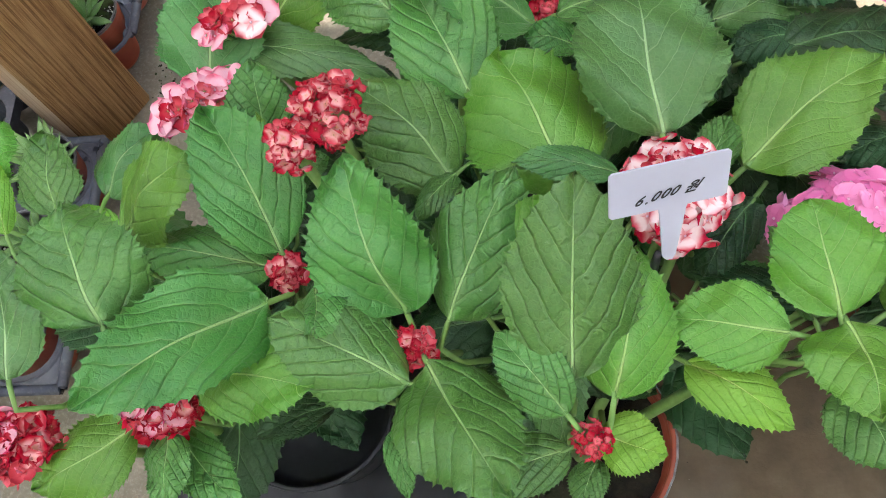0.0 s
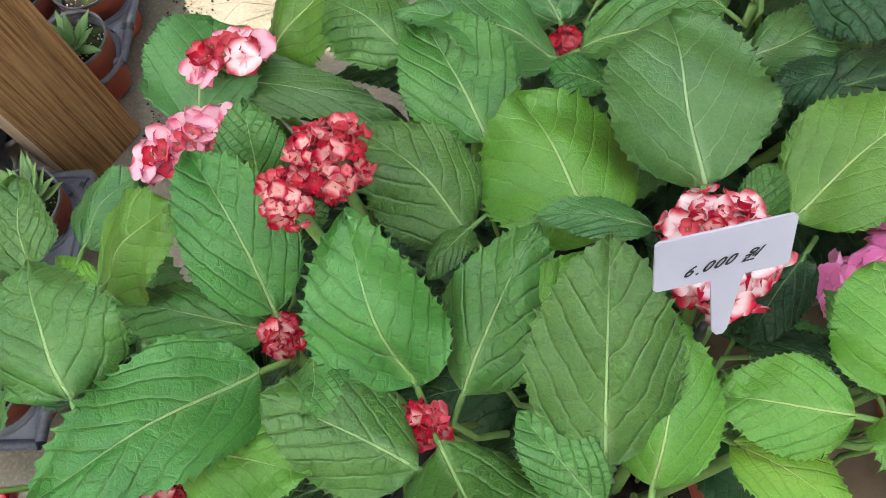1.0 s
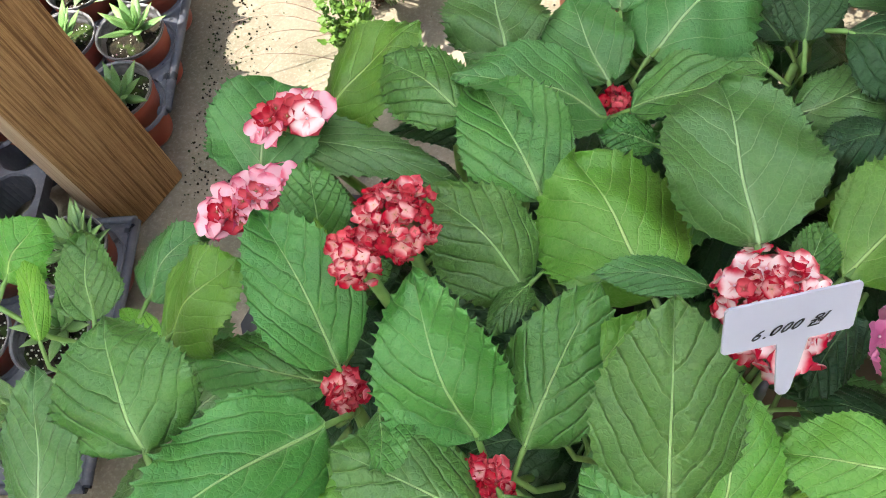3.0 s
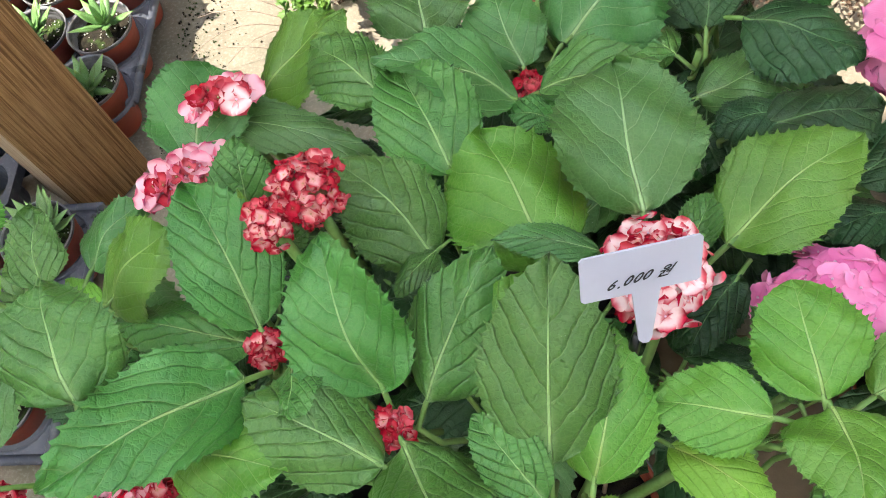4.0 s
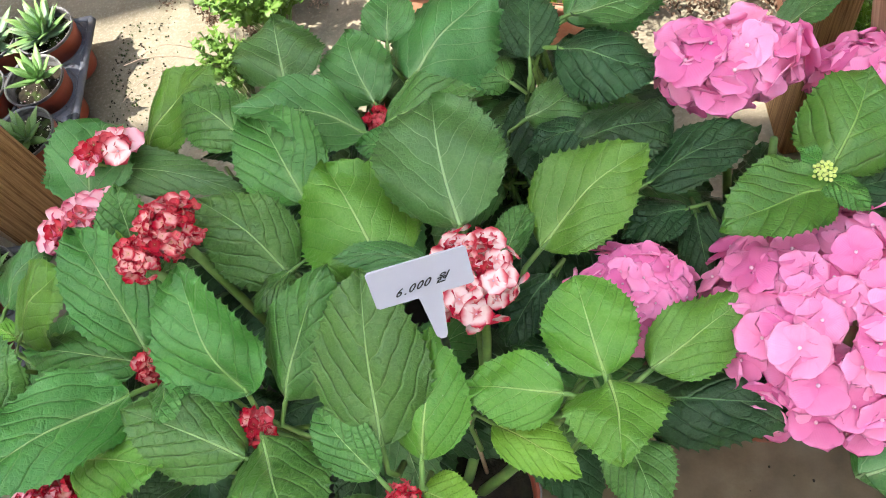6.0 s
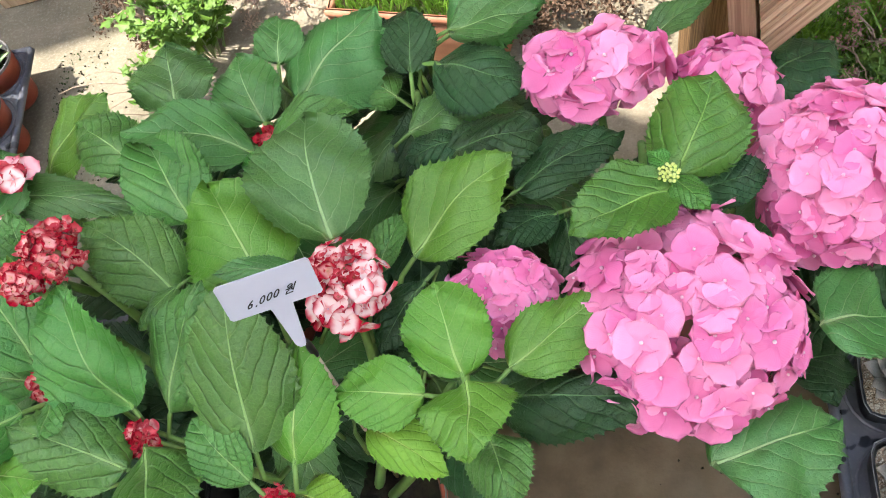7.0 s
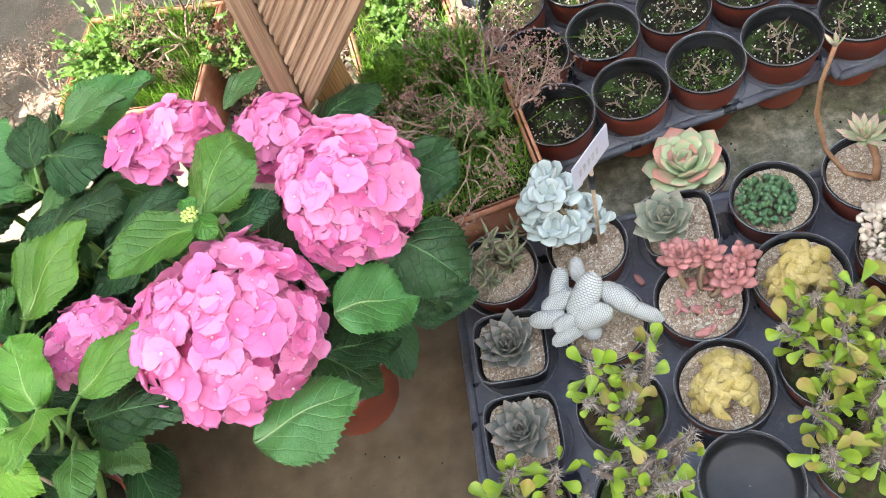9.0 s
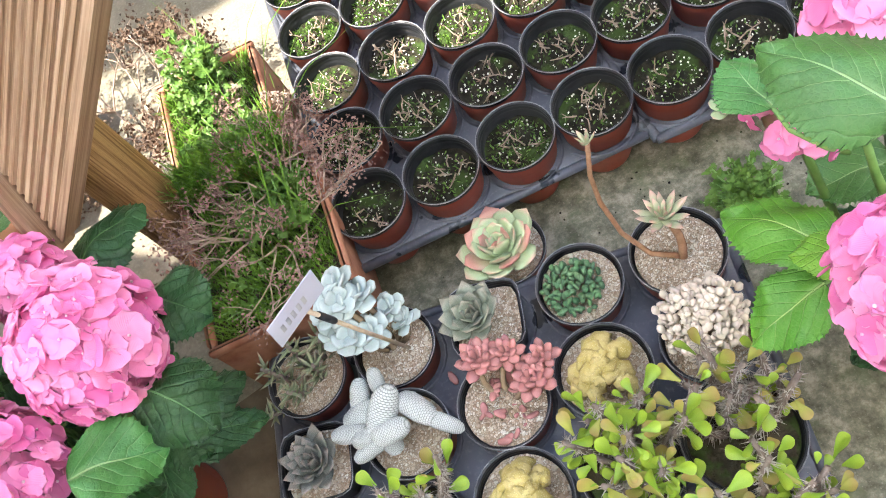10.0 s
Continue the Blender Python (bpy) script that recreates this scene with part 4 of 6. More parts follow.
leaf(RED_B, (-0.199, 0.146, 0.325), (-0.254, 0.111, 0.330), 0.049, "fresh")
leaf(RED_B, (-0.182, 0.145, 0.315), (-0.176, 0.099, 0.320), 0.031, "mid")
leaf(RED_B, (-0.182, 0.148, 0.300), (-0.134, 0.102, 0.310), 0.034, "mid")
leaf(RED_A, (0.076, 0.141, 0.300), (0.113, 0.127, 0.300), 0.036, "lime")
leaf(RED_A, (0.058, 0.129, 0.320), (0.006, 0.106, 0.325), 0.034, "mid")
leaf(RED_A, (0.074, 0.127, 0.290), (0.063, 0.098, 0.290), 0.023, "mid")
leaf(RED_A, (-0.038, 0.144, 0.325), (-0.031, 0.102, 0.330), 0.020, "mid")
leaf(RED_A, (-0.082, 0.162, 0.300), (-0.133, 0.143, 0.300), 0.027, "dark")
leaf(RED_A, (0.145, 0.284, 0.330), (0.167, 0.325, 0.335), 0.026, "mid")
leaf(RED_A, (0.208, 0.216, 0.290), (0.138, 0.241, 0.290), 0.026, "dark")
leaf(RED_C, (-0.008, 0.439, 0.310), (-0.095, 0.424, 0.310), 0.037, "dark")
leaf(RED_C, (-0.064, 0.394, 0.320), (-0.037, 0.349, 0.320), 0.024, "dark")

filler_leaves(RED_A, 0.035, 0.240, 0.10, 0.20, 0.285, 8, 1)
filler_leaves(RED_B, -0.175, 0.225, 0.11, 0.18, 0.275, 10, 2)
filler_leaves(RED_B, -0.265, 0.245, 0.10, 0.19, 0.300, 10, 9)
filler_leaves(RED_B, -0.110, 0.300, 0.10, 0.19, 0.300, 8, 10)
filler_leaves(RED_A, 0.150, 0.250, 0.07, 0.16, 0.270, 6, 11)
filler_leaves(RED_C, -0.075, 0.375, 0.10, 0.19, 0.280, 14, 3)
filler_leaves(RED_D, 0.150, 0.430, 0.10, 0.18, 0.270, 16, 4)
filler_leaves(RED_D, 0.235, 0.400, 0.09, 0.17, 0.290, 14, 7)
filler_leaves(RED_C, 0.020, 0.440, 0.09, 0.18, 0.290, 12, 8)
filler_leaves(PINK_P, 0.345, 0.320, 0.11, 0.15, 0.250, 18, 5)
filler_leaves(RED_C, 0.040, 0.470, 0.06, 0.28, 0.36, 10, 81, ("deep", "dark"))
filler_leaves(RED_D, 0.190, 0.470, 0.08, 0.27, 0.35, 14, 82, ("deep", "dark"))
filler_leaves(PINK_P, 0.455, 0.255, 0.03, 0.22, 0.25, 4, 83, ("dark",))
# Deeper filler leaves, all in the dark tone, to blacken the gaps.
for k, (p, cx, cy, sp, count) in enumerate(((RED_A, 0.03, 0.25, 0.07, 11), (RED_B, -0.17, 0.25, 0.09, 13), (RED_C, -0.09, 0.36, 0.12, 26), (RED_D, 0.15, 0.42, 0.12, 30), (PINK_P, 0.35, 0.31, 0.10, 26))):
    filler_leaves(p, cx, cy, sp, 0.14, 0.26, count, 60 + k, ("dark",))
filler_leaves(PINK_Q, 1.110, 0.110, 0.08, 0.14, 0.220, 10, 6)

flower_head(PINK_P, (0.350, 0.222, 0.306), (0.077, 0.074, 0.063), PINK_SET, 128, 31, "full pink flower head", (0.05, -0.25, 1), -0.45, 0.07, (0.70, 1.02), 0.15, 0.45)
flower_head(PINK_P, (0.475, 0.307, 0.310), (0.058, 0.060, 0.058), PINK_SET, 100, 12, "full pink flower head", (0.25, -0.15, 1), -0.45, 0.07, (0.70, 1.02), 0.15, 0.45)
flower_head(PINK_P, (0.419, 0.399, 0.305), (0.036, 0.036, 0.036), PINK_SET, 44, 13, "smaller pink flower head", (0.1, 0.1, 1), -0.3, size=(0.7, 0.95))
flower_head(PINK_P, (0.325, 0.418, 0.338), (0.047, 0.030, 0.022), PINK_SET, 22, 14, "pink flower head of large florets", (-0.1, -0.3, 1), -0.15, size=(1.0, 1.25), inner=0.4)
flower_head(PINK_P, (0.227, 0.252, 0.318), (0.040, 0.033, 0.024), PINK_SET, 66, 15, "small pale pink flower head", (0, -0.2, 1), -0.3, size=(0.5, 0.68))
flower_head(PINK_Q, (1.030, 0.215, 0.325), (0.034, 0.034, 0.030), PINK_SET, 26, 16, "pink flower head under a leaf", (0, 0, 1), -0.4, size=(0.6, 0.8))
flower_head(PINK_Q, (1.030, 0.070, 0.330), (0.050, 0.052, 0.046), PINK_SET, 76, 17, "full pink flower head", (-0.2, -0.2, 1), -0.45, size=(0.72, 1.0))
flower_head(PINK_Q, (1.103, 0.247, 0.350), (0.040, 0.040, 0.034), PINK_SET, 26, 18, "pink flower head", (0, 0, 1), -0.3)

flower_head(RED_A, (0.125, 0.268, 0.350), (0.029, 0.031, 0.019), PICO_SET + PICO_SET + FADED_SET[:1], 38, 21, "white flower head with red-rimmed petals", (0, -0.15, 1), -0.3, 0.18, (0.66, 0.98), 0.28)
flower_head(RED_A, (0.125, 0.269, 0.360), (0.017, 0.017, 0.012), FADED_SET[:1] + RED_SET + RED_SET, 34, 22, "crimson inner florets", (0, -0.1, 1), 0.1, 0.35, (0.45, 0.75), 0.5)
flower_head(RED_A, (-0.066, 0.305, 0.402), (0.0175, 0.0185, 0.016), FADED_SET + RED_SET[:2], 135, 23, "crimson and white flower head, partly faded", (0, -0.2, 1), -0.4, 0.36, (0.36, 0.70), 0.55)
flower_head(RED_A, (-0.088, 0.289, 0.398), (0.0115, 0.0125, 0.012), FADED_SET + RED_SET[:2], 76, 24, "crimson and white flower head, partly faded", (-0.2, -0.2, 1), -0.4, 0.40, (0.34, 0.66), 0.55)
flower_head(RED_B, (-0.107, 0.236, 0.335), (0.0085, 0.0095, 0.009), FADED_SET[:2] + RED_SET, 26, 25, "small crimson flower bud", (0, -0.2, 1), -0.5, 0.25, (0.55, 0.8), 0.5)
flower_head(RED_A, (-0.028, 0.186, 0.335), (0.0105, 0.0095, 0.009), FADED_SET[:2] + RED_SET, 30, 26, "small crimson flower bud", (0, -0.2, 1), -0.4, 0.25, (0.5, 0.75))
flower_head(RED_A, (0.070, 0.131, 0.334), (0.0095, 0.009, 0.008), RED_SET, 44, 27, "small brownish red flower bud", (0, -0.2, 1), -0.4, 0.25, (0.28, 0.42), 0.5)
flower_head(RED_B, (-0.188, 0.156, 0.315), (0.019, 0.014, 0.013), FADED_SET + RED_SET + ROSE_SET[:1], 60, 28, "crimson flower head among leaves", (0, -0.2, 1), -0.4, 0.25, (0.65, 0.95))
flower_head(RED_B, (-0.262, 0.139, 0.333), (0.020, 0.018, 0.015), FADED_SET + RED_SET + ROSE_SET[:1], 70, 29, "crimson and rose flower head", (0, -0.2, 1), -0.4, 0.25, (0.7, 1.05))
loose_head(RED_C, (-0.144, 0.400, 0.372), [(0.0145, -0.006, 0.004, PICO_SET[2], 1.05), (-0.017, -0.010, 0.0, ROSE_SET[1], 0.8), (-0.010, -0.012, 0.001, ROSE_SET[0], 0.9), (0.010, 0.010, 0.002, PICO_SET[0], 0.85), (0.001, 0.009, 0.0, ROSE_SET[2], 0.95), (0.020, 0.005, 0.0, ROSE_SET[0], 0.95), (-0.014, 0.000, 0.004, RED_SET[0], 1.0), (-0.006, 0.003, 0.005, RED_SET[1], 0.9), (0.002, -0.003, 0.005, RED_SET[2], 0.9), (0.008, 0.002, 0.006, RED_SET[0], 0.8), (-0.009, -0.005, 0.005, RED_SET[2], 1.0), (0.016, 0.002, 0.004, RED_SET[1], 0.9), (-0.002, -0.008, 0.003, RED_SET[0], 0.7), (0.004, 0.006, 0.006, RED_SET[1], 0.7)], 30, "sparse red and white flower head")
loose_head(RED_C, (-0.172, 0.351, 0.352), [(-0.021, -0.009, 0.0, ROSE_SET[0], 1.15), (-0.012, -0.002, 0.004, ROSE_SET[1], 1.2), (-0.013, -0.013, -0.002, ROSE_SET[2], 1.0), (-0.004, -0.008, 0.003, ROSE_SET[0], 1.0), (-0.003, 0.004, 0.006, ROSE_SET[1], 1.0), (0.006, -0.001, 0.005, ROSE_SET[2], 1.1), (0.005, 0.009, 0.005, ROSE_SET[0], 1.1), (0.015, 0.006, 0.006, ROSE_SET[1], 1.0), (0.014, 0.015, 0.004, ROSE_SET[2], 1.15), (0.023, 0.013, 0.004, ROSE_SET[0], 1.2), (-0.008, -0.007, 0.007, RED_SET[0], 0.9), (0.001, -0.002, 0.008, RED_SET[1], 0.9), (0.009, 0.004, 0.009, RED_SET[2], 0.8), (-0.016, -0.006, 0.005, RED_SET[1], 0.9), (0.016, 0.000, 0.002, RED_SET[0], 1.0), (-0.002, -0.013, 0.001, RED_SET[2], 1.1)], 31, "pale rose flower head")
flower_head(RED_D, (0.059, 0.424, 0.322), (0.0085, 0.0085, 0.008), RED_SET, 22, 32, "small crimson flower bud", (0, -0.2, 1), -0.4, 0.25, (0.5, 0.7), 0.5)


def green_bud():
    """The young yellow-green buds in the middle of the pink plant's shoot."""
    rnd = random.Random(3)
    me = Mesh()
    for i in range(26):
        a, r = i * 2.4, 0.0075 * math.sqrt(i / 26)
        blob(me, (r * math.cos(a), r * math.sin(a), 0.003 - 12 * r * r + rnd.uniform(-0.001, 0.001)), (0.0014, 0.0014, 0.0014), 6, 4)
    tube(me, [(0, 0, 0), (0.002, -0.004, -0.05), (0.004, -0.012, -0.12)], [0.004, 0.0032, 0.0035], 8, 1)
    put("flower_bud", me.data("flower_bud", [PIP_GREEN, STALK]), PINK_P, Matrix.Translation(Vector((0.354, 0.300, 0.366)) - PINK_P.location), "unopened yellow-green flower buds")


green_bud()


# ---- price label ----
def price_label():
    s = thing("price_label", (0.0957, 0.1878, 0.10), "white plastic price label with handwriting on a thin stick", "label")
    o = Vector(s.location)
    bl, br, tl, tip = Vector((0.0805, 0.2170, 0.4310)), Vector((0.1360, 0.2285, 0.4275)), Vector((0.0800, 0.2272, 0.4570)), Vector((0.1080, 0.2180, 0.3750))
    x = (br - bl).normalized()
    y = (tl - bl - x * (tl - bl).dot(x)).normalized()
    z = x.cross(y)
    w, h = (br - bl).length, (tl - bl).length
    frame_m = Matrix((x, y, z)).transposed().to_4x4()
    frame_m.translation = bl - o
    t = Vector(((tip - bl).dot(x), (tip - bl).dot(y) * 0.70, 0))
    r = 0.0016
    out = [(r, 0), (w * 0.42, 0), (w * 0.43, -0.002), (t.x - 0.0032, t.y + 0.003), (t.x - 0.001, t.y), (t.x + 0.002, t.y), (t.x + 0.0035, t.y + 0.003), (w * 0.66, -0.002), (w * 0.67, 0), (w - r, 0), (w, r), (w, h - r), (w - r, h), (r, h), (0, h - r), (0, r)]
    n = len(out)
    me = Mesh().add([(a, b, 0.0006) for a, b in out] + [(a, b, -0.0006) for a, b in out], [tuple(range(n)), tuple(range(n, 2 * n))[::-1]] + [(i, n + i, n + (i + 1) % n, (i + 1) % n) for i in range(n)])
    card = put("card", me.data("card", PAPER, False), s, frame_m, "white price card")
    x_at = 0.0115
    for ch, wide, drop in (("6", 0.0052, 0.0004), (".", 0.0024, 0.0006), ("0", 0.0046, 0.0014), ("0", 0.0044, 0.0020), ("0", 0.0070, 0.0026), ("원", 0.0080, 0.0026)):
        txt = bpy.data.curves.new("letter", "FONT")
        txt.body, txt.size, txt.shear, txt.extrude, txt.offset = ch, 0.0074, 0.75, 0.00005, 0.00012
        tmp = new("letter", txt)
        ink = bpy.data.meshes.new_from_object(tmp.evaluated_get(bpy.context.evaluated_depsgraph_get()))
        bpy.data.objects.remove(tmp)
        ink.materials.clear()
        ink.materials.append(INK)
        put("letter", ink, card, Matrix.Translation((x_at, 0.0052 + drop, 0.0009)) @ pose(0, 0, 0, 0, 0, 4), "thin black handwritten character")
        x_at += wide
    a = tip - o
    b = Vector((0, 0, 0.005))
    d = (b - a).normalized()
    cl = Mesh()
    tube(cl, [a - d * 0.006, a + d * 0.003, a + d * 0.014, a + d * 0.016], [0.0018, 0.0026, 0.0026, 0.0018], 10)
    put("clip", cl.data("clip", POT_BLACK), s, None, "black plastic holder")
    st = Mesh()
    tube(st, [a + d * 0.015, a.lerp(b, 0.5), b], 0.0019, 9)
    put("stick", st.data("stick", STICK), s, None, "pale thin stick")


price_label()


# ---- trays and small pots ----
def tray(x0, y0, x1, y1, top, cells, radius, label, m=None):
    """A dark plastic carrying tray: a deck with raised rings round the cells, and a lip."""
    t = thing("plant_tray", (0, 0, 0), label, "tray", "plant trays")
    if m is not None:
        t.matrix_basis = m
    deck = Mesh()
    slab(deck, (x0, y0, top - 0.016), (x1, y1, top), 0.006)
    put("deck", deck.data("deck", TRAY_GREY), t)
    lip = Mesh()
    ring = [(x0, y0), (x1, y0), (x1, y1), (x0, y1), (x0, y0)]
    for (a, b), (c, d) in zip(ring, ring[1:]):
        tube(lip, [(a, b, top - 0.004), ((a + c) / 2, (b + d) / 2, top - 0.004), (c, d, top - 0.004)], 0.0055, 8)
    put("lip", lip.data("lip", TRAY_GREY), t)
    ridge = Mesh()
    for cx, cy in cells:
        o = len(ridge.v)
        lathe(ridge, [(radius * 1.09, top - 0.002), (radius * 1.07, top + 0.0025), (radius * 1.03, top + 0.003), (radius * 1.0, top - 0.002)], 24)
        for i in range(o, len(ridge.v)):
            q = ridge.v[i]
            ridge.v[i] = (q[0] + cx, q[1] + cy, q[2])
    put("cell_rim", ridge.data("cell_rim", TRAY_GREY), t)
    return t


def twig_data(seed, dense):
    """Dead stems sticking out of a pot's soil."""
    rnd = random.Random(seed)
    me = Mesh()
    for i in range(dense):
        a, r = rnd.uniform(0, 6.28), 0.026 * math.sqrt(rnd.random())
        p = Vector((r * math.cos(a), r * math.sin(a), 0))
        d = Vector((rnd.uniform(-0.6, 0.6), rnd.uniform(-0.6, 0.6), rnd.uniform(0.25, 1.0))).normalized()
        ln = rnd.uniform(0.010, 0.028)
        q = p + d * ln
        tube(me, [p, p.lerp(q, 0.5) + Vector((rnd.uniform(-0.002, 0.002), rnd.uniform(-0.002, 0.002), 0)), q], [0.0011, 0.0009, 0.0006], 5)
        for _ in range(rnd.randint(1, 3)):
            s = p.lerp(q, rnd.uniform(0.5, 1))
            e = s + Vector((rnd.uniform(-1, 1), rnd.uniform(-1, 1), rnd.uniform(0, 1.2))).normalized() * rnd.uniform(0.004, 0.011)
            tube(me, [s, e], [0.0007, 0.0004], 4)
    return me.data("twig_litter", DRY)


def speck_data(seed, count, r):
    rnd = random.Random(seed)
    me = Mesh()
    for i in range(count):
        a, q, s = rnd.uniform(0, 6.28), r * math.sqrt(rnd.random()), rnd.uniform(0.0006, 0.0015)
        blob(me, (q * math.cos(a), q * math.sin(a), rnd.uniform(0, 0.0015)), (s, s * rnd.uniform(0.7, 1.2), s * 0.8), 5, 3)
    return me.data("perlite", PERLITE)


TWIGS = [twig_data(i, c) for i, c in enumerate((9, 14, 6, 18, 11))]
SPECKS = [speck_data(i, c, 0.034) for i, c in enumerate((70, 45, 90, 60))]


def moss_data(seed, count):
    rnd = random.Random(seed)
    me = Mesh()
    for i in range(count):
        a, r = rnd.uniform(0, 6.28), 0.034 * math.sqrt(rnd.random())
        p = Vector((r * math.cos(a), r * math.sin(a), 0))
        d = Vector((rnd.uniform(-1, 1), rnd.uniform(-1, 1), rnd.uniform(0.3, 1.2))).normalized() * rnd.uniform(0.003, 0.008)
        s = d.cross(Vector((rnd.uniform(-1, 1), rnd.uniform(-1, 1), 0.4))).normalized() * 0.0012
        me.add([p, p + d * 0.5 + s, p + d, p + d * 0.5 - s], [(0, 1, 2, 3)])
    return me.data("moss", WEED)


MOSS = [moss_data(i, c) for i, c in enumerate((120, 300, 70))]


def seedling_pot(at, seed):
    rnd = random.Random(seed)
    p = plant_pot("nursery_pot", at, 0.0435, 0.098, "black-rimmed red nursery pot with soil and dead twigs", "pot", 0.74, soil=SOIL, fill=0.79, group="nursery pots in trays", turn=rnd.uniform(0, 360))
    z = Matrix.Translation((0, 0, 0.0780))
    tagged(put("twig_litter", rnd.choice(TWIGS), p, z @ pose(0, 0, 0, 0, 0, rnd.uniform(0, 360))), kind="stuff")
    tagged(put("perlite", rnd.choice(SPECKS), p, z), kind="stuff")
    tagged(put("moss", rnd.choice(MOSS), p, z @ pose(0, 0, 0, 0, 0, rnd.uniform(0, 360))), kind="stuff")
    return p


cells1 = [(0.686 + 0.0872 * i + 0.001 * j, 0.462 + 0.0935 * j - 0.003 * i) for j in range(5) for i in range(4)]
tray(0.640, 0.414, 0.988, 0.890, 0.062, cells1, 0.0425, "slate grey plastic tray holding nursery pots")
cells2 = [(1.033 + 0.0872 * i, 0.447 + 0.0935 * j - 0.003 * i) for j in range(5) for i in range(4)]
tray(0.994, 0.402, 1.345, 0.878, 0.062, cells2, 0.0425, "slate grey plastic tray holding nursery pots")
for i, (x, y) in enumerate(cells1 + cells2):
    seedling_pot((x, y, 0.004), i + 50)


# ---- succulents ----
def fleshy(name, ln, wd, th, tipness, mat, n=9, rings=8, blunt=0.5, hollow=0.0):
    """A thick leaf along +x with a point at its end."""
    me = Mesh()
    verts, faces, uvs = [], [], []
    for i in range(rings + 1):
        s = i / rings
        w = (0.42 + 0.58 * math.sin(math.pi * min(1, s * 0.95 + 0.05)) ** 0.7) if s < 0.6 else 1.0
        w *= (1 - max(0, (s - 0.55) / 0.45) ** (1.2 + 2 * blunt)) ** (0.75 if tipness else 0.5)
        w = max(w, 0.03)
        for j in range(n):
            a = 2 * math.pi * j / n
            y, z = wd * w * math.cos(a), th * w * math.sin(a) * (1.0 if math.sin(a) < 0 else 0.75 - hollow)
            verts.append((ln * s + (tipness * ln * 0.10 if i == rings else 0), y, z + 0.18 * ln * s * s))
            uvs.append((0.5 + 0.5 * math.cos(a), s))
    for i in range(rings):
        faces += [(i * n + j, i * n + (j + 1) % n, (i + 1) * n + (j + 1) % n, (i + 1) * n + j) for j in range(n)]
    faces += [tuple(range(n))[::-1], tuple(rings * n + j for j in range(n))]
    me.add(verts, faces, 0, uvs)
    return me.data(name, mat)


def succulent_skin(name, base, tipc, start, rough=0.5, fine=0.25, bloom=(0.7, 0.75, 0.75), bloom_amt=0.15):
    """Fleshy leaf: colour shifts towards the tip and margin, with a waxy bloom."""
    k = Nodes(name)
    sep = k.n.new("ShaderNodeSeparateXYZ")
    k.l.new(k.place("UV"), sep.inputs[0])
    n1 = k.noise(k.shift(k.place("Object"), k.chance()), 120.0, 3.0)
    f = k.math("ADD", sep.outputs[1], k.math("MULTIPLY_ADD", n1, 0.3, -0.15))
    col = k.mix(k.step(f, start, 1.0), base, tipc)
    hue = k.n.new("ShaderNodeHueSaturation")
    k.put(hue.inputs["Color"], col)
    k.put(hue.inputs["Value"], k.math("MULTIPLY_ADD", k.chance(), 0.30, 0.85))
    col = k.mix(k.math("MULTIPLY", k.step(n1, 0.4, 0.7), bloom_amt), hue.outputs[0], bloom)
    k.bump(n1, fine, 0.0008)
    return k.done(col, rough, 0.4)


JADE = succulent_skin("pale_green_succulent", (0.36, 0.45, 0.25), (0.54, 0.32, 0.24), 0.86, 0.5)
BLUSH = succulent_skin("reddening_succulent", (0.42, 0.38, 0.24), (0.50, 0.20, 0.16), 0.5, 0.5)
SLATE = succulent_skin("grey_green_succulent", (0.150, 0.175, 0.122), (0.27, 0.24, 0.18), 0.8, 0.55, 0.3)
AGAVE = succulent_skin("dusky_succulent", (0.084, 0.090, 0.074), (0.215, 0.175, 0.145), 0.78, 0.5, 0.3)
FROST = succulent_skin("powder_blue_succulent", (0.37, 0.45, 0.44), (0.47, 0.54, 0.53), 0.6, 0.75, 0.3, (0.66, 0.71, 0.71), 0.3)
CORAL = succulent_skin("coral_red_succulent", (0.32, 0.130, 0.120), (0.41, 0.170, 0.165), 0.4, 0.4, 0.2, (0.62, 0.40, 0.34), 0.2)
EMERALD = succulent_skin("dark_green_beads", (0.034, 0.112, 0.034), (0.065, 0.165, 0.055), 0.5, 0.4)
CHALK = succulent_skin("chalk_white_succulent", (0.66, 0.58, 0.47), (0.70, 0.58, 0.50), 0.6, 0.8, 0.3, (0.78, 0.75, 0.68), 0.3)
GHOST = succulent_skin("pale_ghost_succulent", (0.36, 0.40, 0.23), (0.56, 0.34, 0.27), 0.6, 0.5)
SPIKY = succulent_skin("olive_spiky_succulent", (0.150, 0.180, 0.080), (0.30, 0.26, 0.16), 0.5, 0.6)
YOUNG = succulent_skin("fresh_green_succulent", (0.10, 0.23, 0.045), (0.16, 0.30, 0.07), 0.6, 0.4)


def cactus_skin(name, a, b, wool, scale, amount):
    k = Nodes(name)
    co = k.place("Object")
    tuft = k.step(k.cells(co, scale), 0.12, 0.42, 1.0, 0.0)
    n1 = k.noise(co, 70.0, 3.0)
    col = k.mix(k.step(n1, 0.3, 0.7), a, b)
    col = k.mix(k.math("MULTIPLY", tuft, amount), col, wool)
    k.bump(k.math("ADD", tuft, k.math("MULTIPLY", n1, 0.4)), 0.8, 0.0016)
    return k.done(col, 0.85, 0.2)


